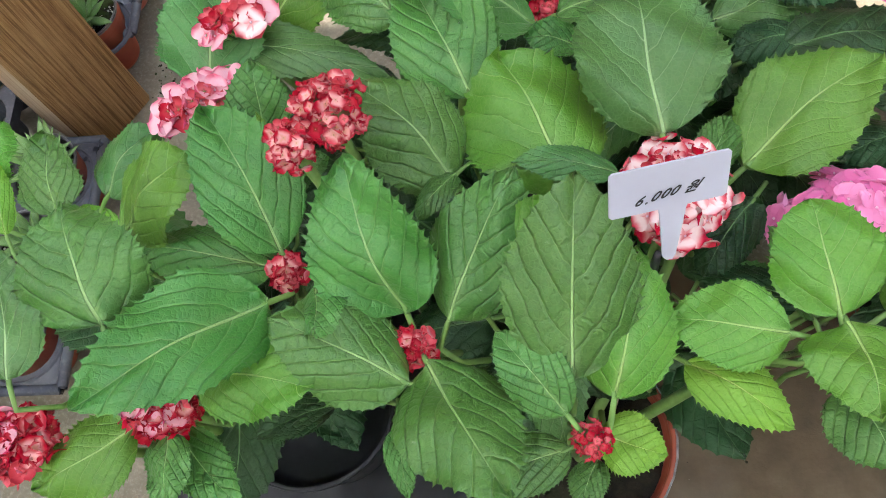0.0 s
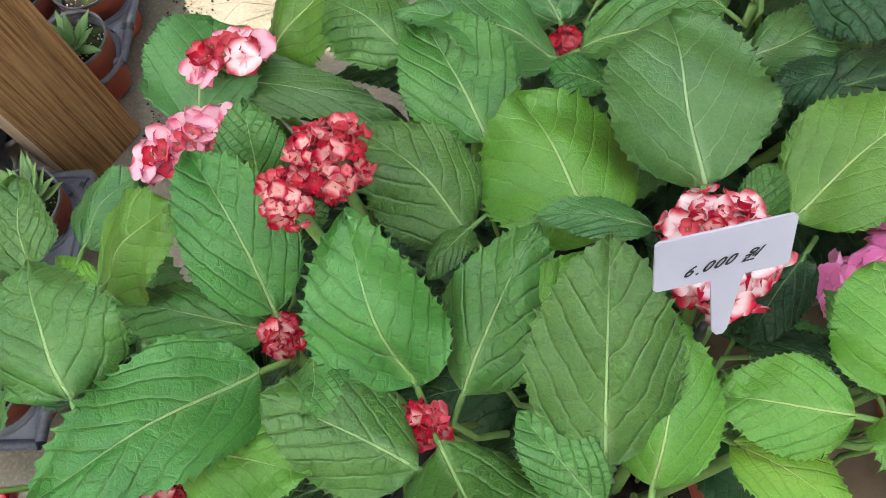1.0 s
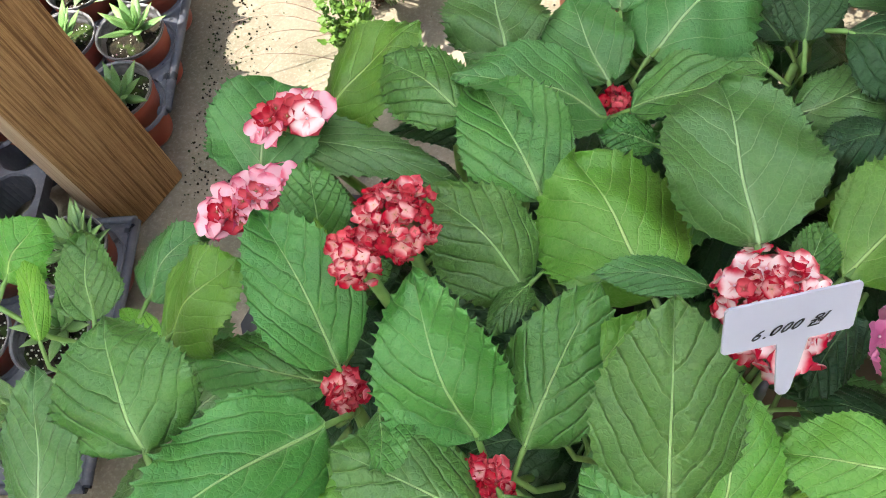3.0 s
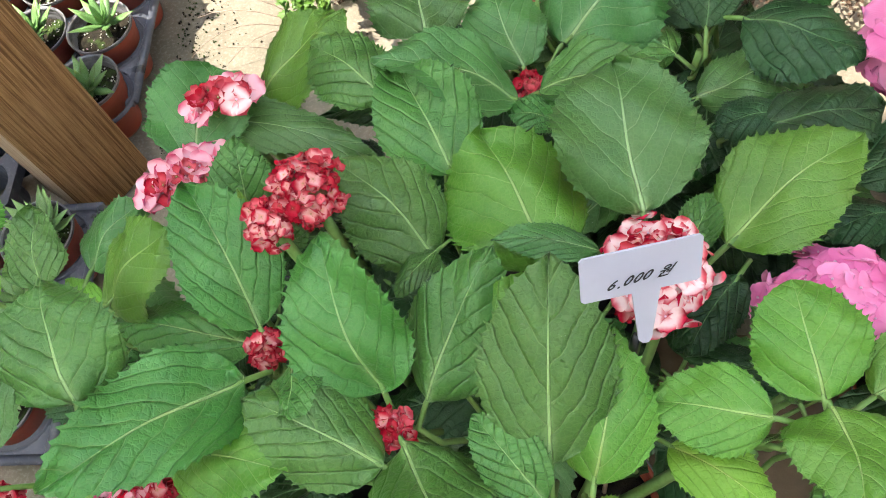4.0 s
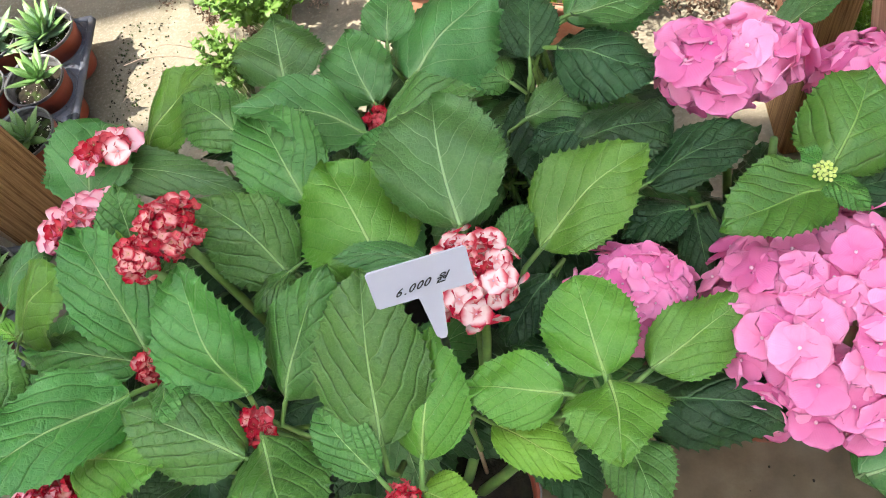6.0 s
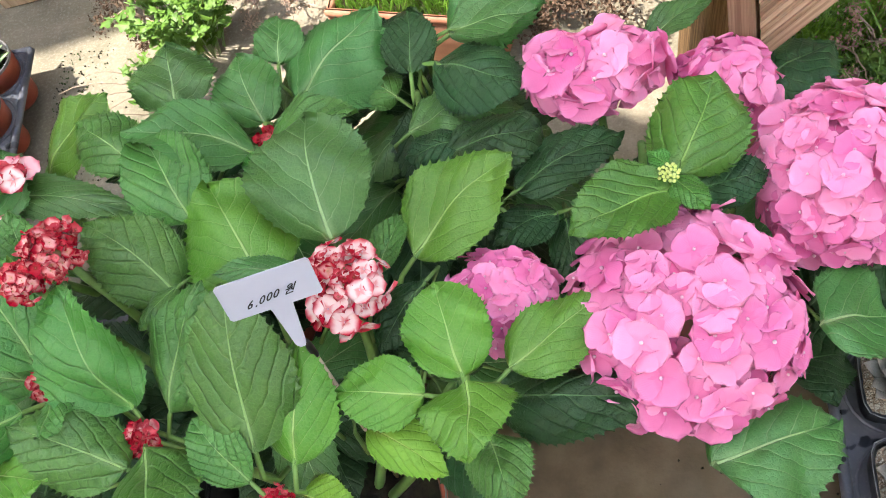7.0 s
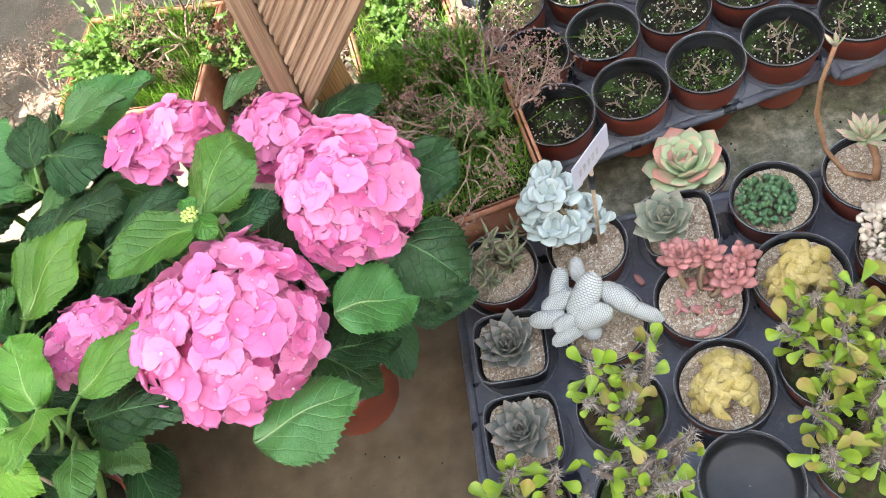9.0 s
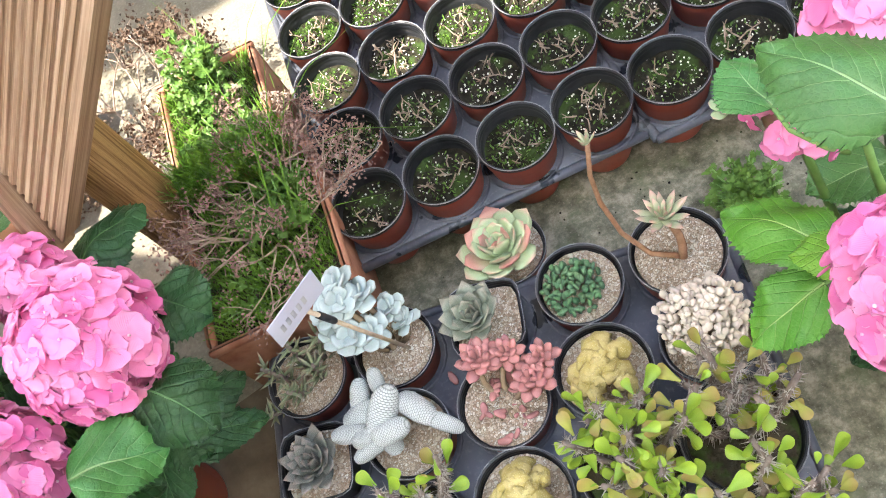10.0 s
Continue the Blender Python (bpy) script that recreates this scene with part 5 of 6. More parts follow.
def comb_skin():
    """White wool combs in staggered rows over a grey-green skin. UV: x round the finger, y along it."""
    k = Nodes("woolly_white_cactus")
    sep = k.n.new("ShaderNodeSeparateXYZ")
    k.l.new(k.place("UV"), sep.inputs[0])
    row = k.math("MULTIPLY", sep.outputs[1], 23.0)
    lane = k.math("ADD", k.math("MULTIPLY", sep.outputs[0], 19.0), k.math("MULTIPLY", k.math("FLOOR", row), 0.5))
    dy = k.math("ABSOLUTE", k.math("SUBTRACT", k.math("FRACT", row), 0.5))
    dx = k.math("ABSOLUTE", k.math("SUBTRACT", k.math("FRACT", lane), 0.5))
    far = k.math("ADD", k.math("POWER", k.math("MULTIPLY", dx, 2.0), 2.0), k.math("POWER", k.math("MULTIPLY", dy, 2.1), 2.0))
    tuft = k.step(far, 0.55, 1.15, 1.0, 0.0)
    n1 = k.noise(k.place("Object"), 160.0, 3.0)
    col = k.mix(n1, (0.22, 0.25, 0.23), (0.36, 0.39, 0.37))
    col = k.mix(k.math("MULTIPLY", tuft, 0.90), col, k.mix(n1, (0.52, 0.55, 0.545), (0.69, 0.71, 0.70)))
    k.bump(k.math("ADD", tuft, k.math("MULTIPLY", n1, 0.4)), 0.9, 0.0014)
    return k.done(col, 0.85, 0.2)


WOOLLY = comb_skin()
BRAIN = cactus_skin("mustard_crested_cactus", (0.42, 0.33, 0.095), (0.56, 0.46, 0.20), (0.72, 0.63, 0.38), 620.0, 0.55)
THORN = plain("grey_thorny_stem", (0.13, 0.10, 0.085), (0.24, 0.19, 0.16), 160, 0.85, 0.7, 0.001)
SPIKE = plain("pale_thorn", (0.30, 0.26, 0.23), (0.46, 0.42, 0.38), 200, 0.7)
SPURGE = succulent_skin("bright_spurge_leaf", (0.145, 0.250, 0.017), (0.235, 0.340, 0.028), 0.3, 0.42, 0.15, (0.36, 0.50, 0.08), 0.2)
SPURGE_OLD = succulent_skin("yellowing_spurge_leaf", (0.27, 0.28, 0.05), (0.30, 0.22, 0.07), 0.4, 0.5, 0.15, (0.40, 0.40, 0.10), 0.2)



def succulent(at, label, r=0.043, h=0.088, square=False, soil=GRIT, turn=0.0, fill=0.90):
    return plant_pot("potted_succulent", at, r, h, label, "succulent", 0.76, square, turn=turn, soil=soil, fill=fill, group="succulents in the tray", body_mat=POT_BLACK if square else POT_RED)


def rosette(parent, at, data, count, size, flat=12.0, steep=74.0, seed=0, lean=(0, 0), small=0.42, spread=0.10, name="leaf", wild=5):
    """Leaves in a spiral: steep and small in the middle, flat and large outside."""
    rnd = random.Random(seed)
    base = Matrix.Translation(at) @ pose(0, 0, 0, lean[0], lean[1], 0)
    for i in range(count):
        f = (i + 0.5) / count
        el = steep + (flat - steep) * f ** 0.8 + rnd.uniform(-wild, wild)
        s = size * (small + (1 - small) * f ** 0.6) * rnd.uniform(0.93, 1.05)
        ang = i * 137.508 + rnd.uniform(-wild, wild)
        put(name, data if not isinstance(data, list) else rnd.choice(data), parent,
            base @ pose(0, 0, 0.02 * size * 100 * 0.01 * (1 - f), 0, 0, ang) @ pose(spread * s * 0.03 * f, 0, 0, 0, -el, 0) @ Matrix.Diagonal((s, s, s, 1)))


ROUND_LEAF = fleshy("leaf", 1.0, 0.33, 0.11, 0.35, JADE, blunt=1.5, hollow=0.35)
BLUSH_LEAF = fleshy("leaf", 1.0, 0.33, 0.11, 0.35, BLUSH, blunt=1.5, hollow=0.35)
SLATE_LEAF = fleshy("leaf", 1.0, 0.39, 0.085, 0.9, SLATE, blunt=0.55, hollow=0.35)
AGAVE_LEAF = fleshy("leaf", 1.0, 0.33, 0.080, 1.0, AGAVE, blunt=0.35, hollow=0.3)
FROST_LEAF = fleshy("leaf", 1.0, 0.46, 0.13, 0.0, FROST, blunt=1.5)
CORAL_LEAF = fleshy("leaf", 1.0, 0.27, 0.20, 0.2, CORAL, blunt=0.9)
BEAD_LEAF = fleshy("leaf", 1.0, 0.38, 0.30, 0.0, EMERALD, blunt=1.2, n=7, rings=5)
CHALK_LEAF = fleshy("leaf", 1.0, 0.46, 0.36, 0.2, CHALK, blunt=0.9, n=7, rings=5)
GHOST_LEAF = fleshy("leaf", 1.0, 0.16, 0.10, 0.6, GHOST, blunt=0.5, hollow=0.2)
SPIKY_LEAF = fleshy("leaf", 1.0, 0.11, 0.08, 1.0, SPIKY, blunt=0.0, n=5, rings=4)
YOUNG_LEAF = fleshy("leaf", 1.0, 0.16, 0.04, 1.0, YOUNG, blunt=0.1, n=7, rings=6, hollow=0.2)

U, V = Vector((0.0965, -0.0110, 0)), Vector((-0.0145, -0.0885, 0))
O = Vector((0.564, 0.306, 0.004))


def cell(i, j):
    return tuple(O + U * i + V * j)


ang = math.degrees(math.atan2(U.y, U.x))
front = Matrix.Translation((0.564, 0.306, 0)) @ pose(0, 0, 0, 0, 0, ang - 2)
inv = front.inverted()
tray(-0.054, -0.50, 0.440, 0.046, 0.056, [tuple((inv @ Vector(cell(i, j)))[:2]) for i in range(5) for j in range(5)], 0.042, "slate grey plastic tray holding potted succulents", front)


def pale_rosette():
    p = succulent((0.802, 0.358, 0.0), "pale green rosette succulent with pink leaf edges in a red pot", 0.042, 0.062)
    rosette(p, (-0.004, 0.002, 0.056), [ROUND_LEAF] * 6 + [BLUSH_LEAF], 34, 0.050, 6, 78, 1, (-6, -6), 0.40, wild=10)


def slate_rosette(at, data, count, size, label, seed, turn, off=(0, 0)):
    p = succulent(at, label, 0.039, 0.085, True, turn=turn)
    rosette(p, (*off, 0.080), data, count, size, 8, 80, seed, (0, -5), 0.40)


def bead_clump():
    p = succulent(cell(3, 0), "low clump of dark green bead-like leaves in a round pot")
    rnd = random.Random(8)
    for i in range(120):
        a, r = i * 2.4, 0.029 * math.sqrt(i / 120)
        put("leaf", BEAD_LEAF, p, Matrix.Translation((r * math.cos(a) - 0.007, r * math.sin(a), 0.079 + 0.012 * (1 - (r / 0.029) ** 2) + rnd.uniform(0, 0.004))) @ pose(0, 0, 0, rnd.uniform(0, 360), rnd.uniform(-90, -20), rnd.uniform(0, 360)) @ Matrix.Diagonal((0.0085, 0.0085, 0.0085, 1)))


def stalked_rosette():
    p = succulent(cell(4, 0), "pale rosette succulent with a long arching brown flower stalk", 0.046)
    rosette(p, (-0.002, 0.020, 0.122), GHOST_LEAF, 24, 0.029, 4, 72, 5, (-10, 5))
    st = Mesh()
    tube(st, bend((0.002, -0.006, 0.080), (-0.002, 0.020, 0.122), (0.006, 0, 0), 5), [0.0045, 0.0042, 0.004, 0.004, 0.0038], 8)
    tube(st, [(0.0, -0.004, 0.082), (-0.024, 0.006, 0.092), (-0.042, 0.022, 0.125), (-0.051, 0.034, 0.175), (-0.052, 0.036, 0.220), (-0.047, 0.034, 0.270)], [0.003, 0.0028, 0.0025, 0.0025, 0.0022, 0.002], 7)
    put("stem", st.data("stem", plain("rusty_stalk", (0.26, 0.13, 0.07), (0.38, 0.22, 0.13), 150, 0.7)), p, None, "arching rusty brown stalk")
    rosette(p, (-0.047, 0.034, 0.269), GHOST_LEAF, 8, 0.015, 20, 70, 6, (-30, 0))


def frosty():
    p = succulent(cell(1, 0), "powder blue succulent with round fleshy leaves in a red pot", 0.043)
    rnd = random.Random(4)
    for k, (x, y, z, s, c) in enumerate(((-0.018, 0.052, 0.156, 0.022, 17), (-0.036, 0.034, 0.148, 0.022, 17), (-0.004, 0.038, 0.144, 0.022, 16), (-0.030, 0.012, 0.128, 0.022, 16), (-0.008, 0.010, 0.120, 0.021, 15), (0.014, 0.030, 0.112, 0.018, 14), (0.022, 0.016, 0.100, 0.016, 12), (-0.044, 0.020, 0.126, 0.018, 12), (-0.022, 0.032, 0.160, 0.020, 14))):
        rosette(p, (x, y, z), FROST_LEAF, int(c * 0.80), s * 1.10, -34, 62, 30 + k, (rnd.uniform(-25, 25), rnd.uniform(-25, 25)), 0.55)
        st = Mesh()
        tube(st, bend((0.3 * x, 0.3 * y, 0.078), (x, y, z), (0.004, -0.004, 0), 5), 0.0034, 7)
        put("stem", st.data("stem", WOODY), p)


def coral():
    p = succulent(cell(2, 1), "coral red succulent rosettes on short stems in a round pot", 0.045)
    for k, (x, y, z, s, c) in enumerate(((-0.006, 0.046, 0.116, 0.026, 34), (0.024, 0.040, 0.118, 0.021, 26), (0.040, 0.008, 0.108, 0.026, 34), (0.056, 0.022, 0.116, 0.020, 24), (0.012, -0.018, 0.086, 0.018, 14), (-0.018, -0.024, 0.080, 0.016, 12))):
        rosette(p, (x * 0.9, y * 0.9, z - 0.014), CORAL_LEAF, int(c * 0.62), s, -4, 68, 40 + k, (-12 + 6 * k, 8 - 5 * k), 0.5)
        st = Mesh()
        tube(st, bend((0.3 * x, 0.3 * y, 0.078), (x * 0.9, y * 0.9, z - 0.012), (-0.006, -0.004, 0), 5), 0.003, 7)
        put("stem", st.data("stem", WOODY), p)
    coral_litter(p)


def coral_litter(p):
    """Shed leaves on the grit under the coral rosettes."""
    rnd = random.Random(19)
    for i in range(22):
        a, q, sz = rnd.uniform(0, 6.28), 0.034 * math.sqrt(rnd.random()), rnd.uniform(0.008, 0.015)
        put("shed_leaf", CORAL_LEAF, p, pose(q * math.cos(a), q * math.sin(a) - 0.004, 0.082, rnd.uniform(-40, 40), rnd.uniform(-15, 10), rnd.uniform(0, 360)) @ Matrix.Diagonal((sz, sz, sz, 1)))


def woolly():
    p = succulent(cell(1, 1), "clump of woolly white finger cactus in a round pot", 0.044)
    rnd = random.Random(6)
    for a, b, r in (((-0.021, 0.011, 0.101), (0.011, 0.037, 0.131), 0.0112), ((-0.034, 0.036, 0.096), (-0.020, 0.061, 0.121), 0.0077), ((-0.007, 0.044, 0.111), (-0.004, 0.062, 0.126), 0.0059), ((-0.048, 0.030, 0.096), (-0.012, 0.031, 0.114), 0.0081), ((-0.037, 0.014, 0.101), (-0.073, 0.025, 0.096), 0.0074), ((-0.022, 0.002, 0.106), (0.014, -0.003, 0.116), 0.0090), ((-0.045, 0.007, 0.101), (-0.018, 0.004, 0.108), 0.0068), ((-0.021, -0.001, 0.101), (-0.059, -0.007, 0.091), 0.0065), ((0.011, 0.025, 0.106), (0.037, -0.011, 0.108), 0.0090), ((0.028, -0.000, 0.104), (0.058, -0.026, 0.096), 0.0062), ((-0.015, -0.002, 0.096), (-0.011, -0.018, 0.096), 0.0074)):
        a, b = Vector(a), Vector(b)
        r, ln = r * 1.40, (b - a).length * 0.86 + r
        me = Mesh()
        n, rings = 14, 18
        verts, uvs = [], []
        for i in range(rings + 1):
            s = i / rings
            w = max(0.02, math.sqrt(max(0, 1 - abs(2 * s - 1) ** 3.0))) * (0.92 - 0.16 * s)
            for j in range(n + 1):
                q = 1.12 * r * w * (1 + 0.03 * rnd.uniform(-1, 1) * (j < n))
                verts.append((ln * s, q * math.cos(6.2832 * j / n), q * math.sin(6.2832 * j / n)))
                uvs.append((j / n, s))
        c = n + 1
        me.add(verts, [(i * c + j, i * c + j + 1, (i + 1) * c + j + 1, (i + 1) * c + j) for i in range(rings) for j in range(n)], 0, uvs)
        put("cactus_finger", me.data("cactus_finger", WOOLLY), p, Matrix.Translation(a - (b - a).normalized() * r * 0.5) @ (b - a).to_track_quat("X", "Z").to_matrix().to_4x4())


def brain(at, seed, size):
    p = succulent(at, "mustard yellow crested cactus, wrinkled like a brain, in a round pot", 0.046)
    rnd = random.Random(seed)
    for i in range(13):
        a, q = i * 2.4, 0.026 * size * math.sqrt(i / 13)
        me, turn, lift = Mesh(), a + rnd.uniform(-0.5, 0.5), rnd.uniform(-0.004, 0.005)
        pts, rad = [], []
        for k in range(9):
            w = turn + 1.5 * math.sin(k * 0.8 + i) * 0.7
            x, y = q * math.cos(a) + (k - 4) * 0.0036 * size * math.cos(w), q * math.sin(a) + (k - 4) * 0.0036 * size * math.sin(w)
            d = min(1.0, (x * x + y * y) / (0.036 * size) ** 2)
            pts.append((x, y, 0.079 + 0.030 * size * (1 - d) + lift + 0.002 * math.sin(k + i)))
            rad.append(0.0078 * size * (1 - abs(k - 4) ** 3 / 90) * rnd.uniform(0.9, 1.12))
        tube(me, pts, rad, 10)
        for e in (0, 8):
            blob(me, pts[e], (rad[e],) * 3, 10, 6)
        put("cactus_crest", me.data("cactus_crest", BRAIN), p)


def chalky():
    p = succulent(cell(4, 1), "chalk white succulent with crowded bead-like leaves", 0.043)
    rnd = random.Random(9)
    for i in range(300):
        a, q = i * 2.4, 0.038 * math.sqrt(i / 300)
        put("leaf", CHALK_LEAF, p, Matrix.Translation((q * math.cos(a) + 0.002, q * math.sin(a) + 0.013, 0.094 + 0.036 * (1 - (q / 0.040) ** 2) + 0.010 * math.sin(3 * a) * q / 0.038 + rnd.uniform(-0.006, 0.006))) @ pose(0, 0, 0, 0, rnd.uniform(-90, -15), rnd.uniform(0, 360)) @ Matrix.Diagonal([0.0078 * rnd.uniform(0.75, 1.25)] * 3 + [1]))
    for k in range(7):
        a = k * 0.9
        st = Mesh()
        tube(st, [(0, 0, 0.078), (0.002 + 0.022 * math.cos(a), 0.013 + 0.022 * math.sin(a), 0.105)], 0.002, 6)
        put("stem", st.data("stem", WOODY), p)


def spiky():
    p = succulent(cell(0, 0), "small spiky olive succulent with dry stems in a round pot", 0.043)
    rnd = random.Random(12)
    for k, (x, y, h) in enumerate(((-0.018, 0.006, 0.045), (0.002, 0.012, 0.050), (0.012, -0.004, 0.040), (-0.008, -0.012, 0.035), (-0.034, -0.018, 0.020), (0.020, 0.014, 0.040))):
        st = Mesh()
        top = Vector((x * 1.7, y * 1.7, 0.078 + h))
        tube(st, [(x, y, 0.076), top], [0.003, 0.0022], 6)
        put("stem", st.data("stem", THORN), p)
        for i in range(22):
            t = i / 22
            b = Vector((x, y, 0.076)).lerp(top, t)
            put("spike_leaf", SPIKY_LEAF, p, Matrix.Translation(b) @ pose(0, 0, 0, 0, 0, i * 137.5) @ pose(0, 0, 0, 0, -rnd.uniform(5, 50), 0) @ Matrix.Diagonal([rnd.uniform(0.012, 0.021)] * 3 + [1]))


def spoon_data(name, mat, seed):
    """A thin spoon-shaped leaf along +x."""
    rnd = random.Random(seed)
    verts, uvs, n, m = [], [], 14, 3
    for i in range(n + 1):
        s = math.sin(math.pi / 2 * i / n)
        w = 0.05 * (1 - s) + 0.42 * s ** 1.2 * math.sqrt(max(0.0, 1 - max(0, (s - 0.55) / 0.45) ** 2.4))
        for j in range(-m, m + 1):
            u = j / m
            verts.append((s, w * u, 0.10 * math.sin(2.2 * s) - 0.10 * s * s + 0.16 * w * u * u * 2 + rnd.uniform(-0.006, 0.006)))
            uvs.append((0.5 + 0.5 * u, s))
    c = 2 * m + 1
    return Mesh().add(verts, [(i * c + k, i * c + k + 1, (i + 1) * c + k + 1, (i + 1) * c + k) for i in range(n) for k in range(c - 1)], 0, uvs).data(name, mat)


SPOONS = [spoon_data("leaf", SPURGE, 1), spoon_data("leaf", SPURGE, 2), spoon_data("leaf", SPURGE, 3), spoon_data("leaf", SPURGE_OLD, 4)]


def spurge(at, stems, leaves, seed, label, square=False, r=0.043, old=0.28):
    """A thorny spurge: grey spined stems with spoon-shaped leaves at their ends."""
    p = plant_pot("potted_spurge", at, r, 0.088, label, "thorny plant", 0.76, square, soil=EARTH, fill=0.88, group="thorny spurges", body_mat=POT_BLACK if square else POT_RED)
    rnd = random.Random(seed)
    more = [(x + rnd.uniform(-0.022, 0.022), y + rnd.uniform(-0.022, 0.022), z - rnd.uniform(0.0, 0.03)) for x, y, z in stems]
    for sx, sy, sz in list(stems) + more:
        me = Mesh()
        a, b = Vector((0.25 * sx, 0.25 * sy, 0.074)), Vector((sx, sy, sz))
        pts = bend(a, b, (rnd.uniform(-0.012, 0.012), rnd.uniform(-0.012, 0.012), 0), 8)
        tube(me, pts, [0.0042, 0.0042, 0.004, 0.004, 0.0038, 0.0036, 0.0032, 0.0024], 8)
        for i in range(150):
            t = rnd.random() * 0.98
            k = min(6, int(t * 7))
            q = pts[k].lerp(pts[k + 1], t * 7 - k)
            d = Vector((rnd.gauss(0, 1), rnd.gauss(0, 1), rnd.gauss(0, 0.6))).normalized()
            ln = rnd.uniform(0.007, 0.014)
            s = d.cross(Vector((0.3, 0.2, 0.9))).normalized() * 0.0007
            s2 = d.cross(s).normalized() * 0.0007
            me.add([q + d * 0.003 + s, q + d * 0.003 - s * 0.5 + s2, q + d * 0.003 - s * 0.5 - s2, q + d * ln], [(0, 1, 3), (1, 2, 3), (2, 0, 3)], 1)
        put("stem", me.data("stem", [THORN, SPIKE]), p, None, "grey stem covered in pale thorns")
        for i in range(max(3, int(leaves * 0.62))):
            t = 1 - 0.7 * rnd.random() ** 1.5
            k = min(6, int(t * 7))
            q = pts[k].lerp(pts[min(7, k + 1)], min(1, t * 7 - k))
            data = SPOONS[3] if rnd.random() < old else rnd.choice(SPOONS[:3])
            sz2 = rnd.uniform(0.010, 0.024)
            put("leaf", data, p, Matrix.Translation(q) @ pose(0, 0, 0, 0, 0, i * 137.5 + rnd.uniform(-20, 20)) @ pose(rnd.uniform(0.002, 0.012), 0, rnd.uniform(-0.004, 0.008), rnd.uniform(-50, 50), -rnd.uniform(-25, 65), 0) @ Matrix.Diagonal((sz2, sz2, sz2, 1)))
    return p


def offset_rosette():
    """A small loose succulent on the tray's edge."""
    p = thing("small_succulent", (1.068, 0.394, 0.066), "small pale green succulent growing at the tray's edge", "succulent")
    rosette(p, (0, 0, 0.004), ROUND_LEAF, 14, 0.024, 8, 70, 71)
    st = Mesh()
    tube(st, [(0, 0, -0.004), (0, 0, 0.008)], 0.003, 7)
    put("stem", st.data("stem", STALK), p)


offset_rosette()
pale_rosette()
slate_rosette(cell(2, 0), SLATE_LEAF, 26, 0.037, "grey-green rosette succulent in a square black pot of grit", 21, -12, (-0.012, 0.004))
slate_rosette(cell(0, 1), AGAVE_LEAF, 34, 0.036, "dusky pointed rosette succulent in a square black pot of grit", 22, -10)
slate_rosette(cell(0, 2), AGAVE_LEAF, 32, 0.035, "dusky green rosette succulent in a square black pot of grit", 23, -8)
bead_clump()
stalked_rosette()
frosty()
coral()
woolly()
brain(cell(3, 1), 1, 1.0)
brain(cell(2, 2), 2, 1.0)
chalky()
spiky()
spurge(cell(1, 2), ((-0.015, 0.035, 0.135), (0.020, 0.020, 0.125), (0.045, 0.040, 0.140), (0.010, -0.010, 0.140), (-0.030, 0.005, 0.125)), 9, 61, "thorny spurge with small yellow-green leaves in a round pot")
spurge(cell(3, 2), ((-0.040, 0.025, 0.150), (-0.005, 0.040, 0.160), (0.035, 0.035, 0.155), (0.055, 0.000, 0.165), (0.020, -0.030, 0.160), (-0.025, -0.020, 0.155), (0.010, 0.005, 0.170)), 19, 62, "thorny spurge crowded with yellow-green leaves in a round pot", r=0.046)
spurge(cell(4, 2), ((-0.004, 0.070, 0.160), (0.036, 0.045, 0.150), (-0.029, 0.040, 0.150), (0.016, 0.010, 0.145), (0.056, 0.015, 0.140), (0.020, 0.035, 0.155), (0.000, 0.020, 0.140)), 5, 63, "thorny grey spurge with few yellowing leaves in a large pot", r=0.052, old=0.6)
spurge(cell(0, 3), ((0.000, 0.040, 0.140), (0.035, 0.030, 0.135), (-0.030, 0.025, 0.130), (0.010, 0.000, 0.150)), 10, 64, "thorny spurge with yellow-green leaves in a square pot", True, 0.040)
spurge(cell(1, 3), ((0.020, 0.020, 0.150), (0.060, 0.030, 0.150), (-0.025, 0.030, 0.140), (0.040, -0.010, 0.160), (0.000, 0.055, 0.145)), 6, 65, "thorny spurge with long spined stems and bright leaves")
spurge(cell(3, 3), ((-0.020, 0.045, 0.150), (0.030, 0.040, 0.155), (0.010, 0.000, 0.160), (-0.035, 0.005, 0.145), (0.050, 0.010, 0.150)), 17, 66, "thorny spurge with bright spoon-shaped leaves")
spurge(cell(4, 3), ((-0.030, 0.045, 0.150), (0.015, 0.050, 0.160), (0.030, 0.005, 0.160), (-0.020, 0.000, 0.150), (0.050, 0.030, 0.150)), 17, 67, "thorny spurge with bright spoon-shaped leaves")
plant_pot("empty_pot", cell(2, 3), 0.046, 0.085, "empty black plastic pot standing in the tray", "pot", 0.76, body_mat=POT_BLACK)


# ---- the tray of young succulents beside the post ----
cells3 = [(-0.456 - 0.083 * i, 0.661 + 0.083 * j) for j in range(3) for i in range(4) if (i, j) != (1, 0)]
cells4 = [(-0.470 - 0.083 * i, 0.466 - 0.0895 * j) for j in range(3) for i in range(4)]
tray(-0.775, 0.655, -0.413, 0.868, 0.056, cells3, 0.041, "slate grey plastic tray holding young succulents")
tray(-0.770, 0.238, -0.424, 0.515, 0.056, cells4, 0.041, "slate grey plastic tray holding young succulents")


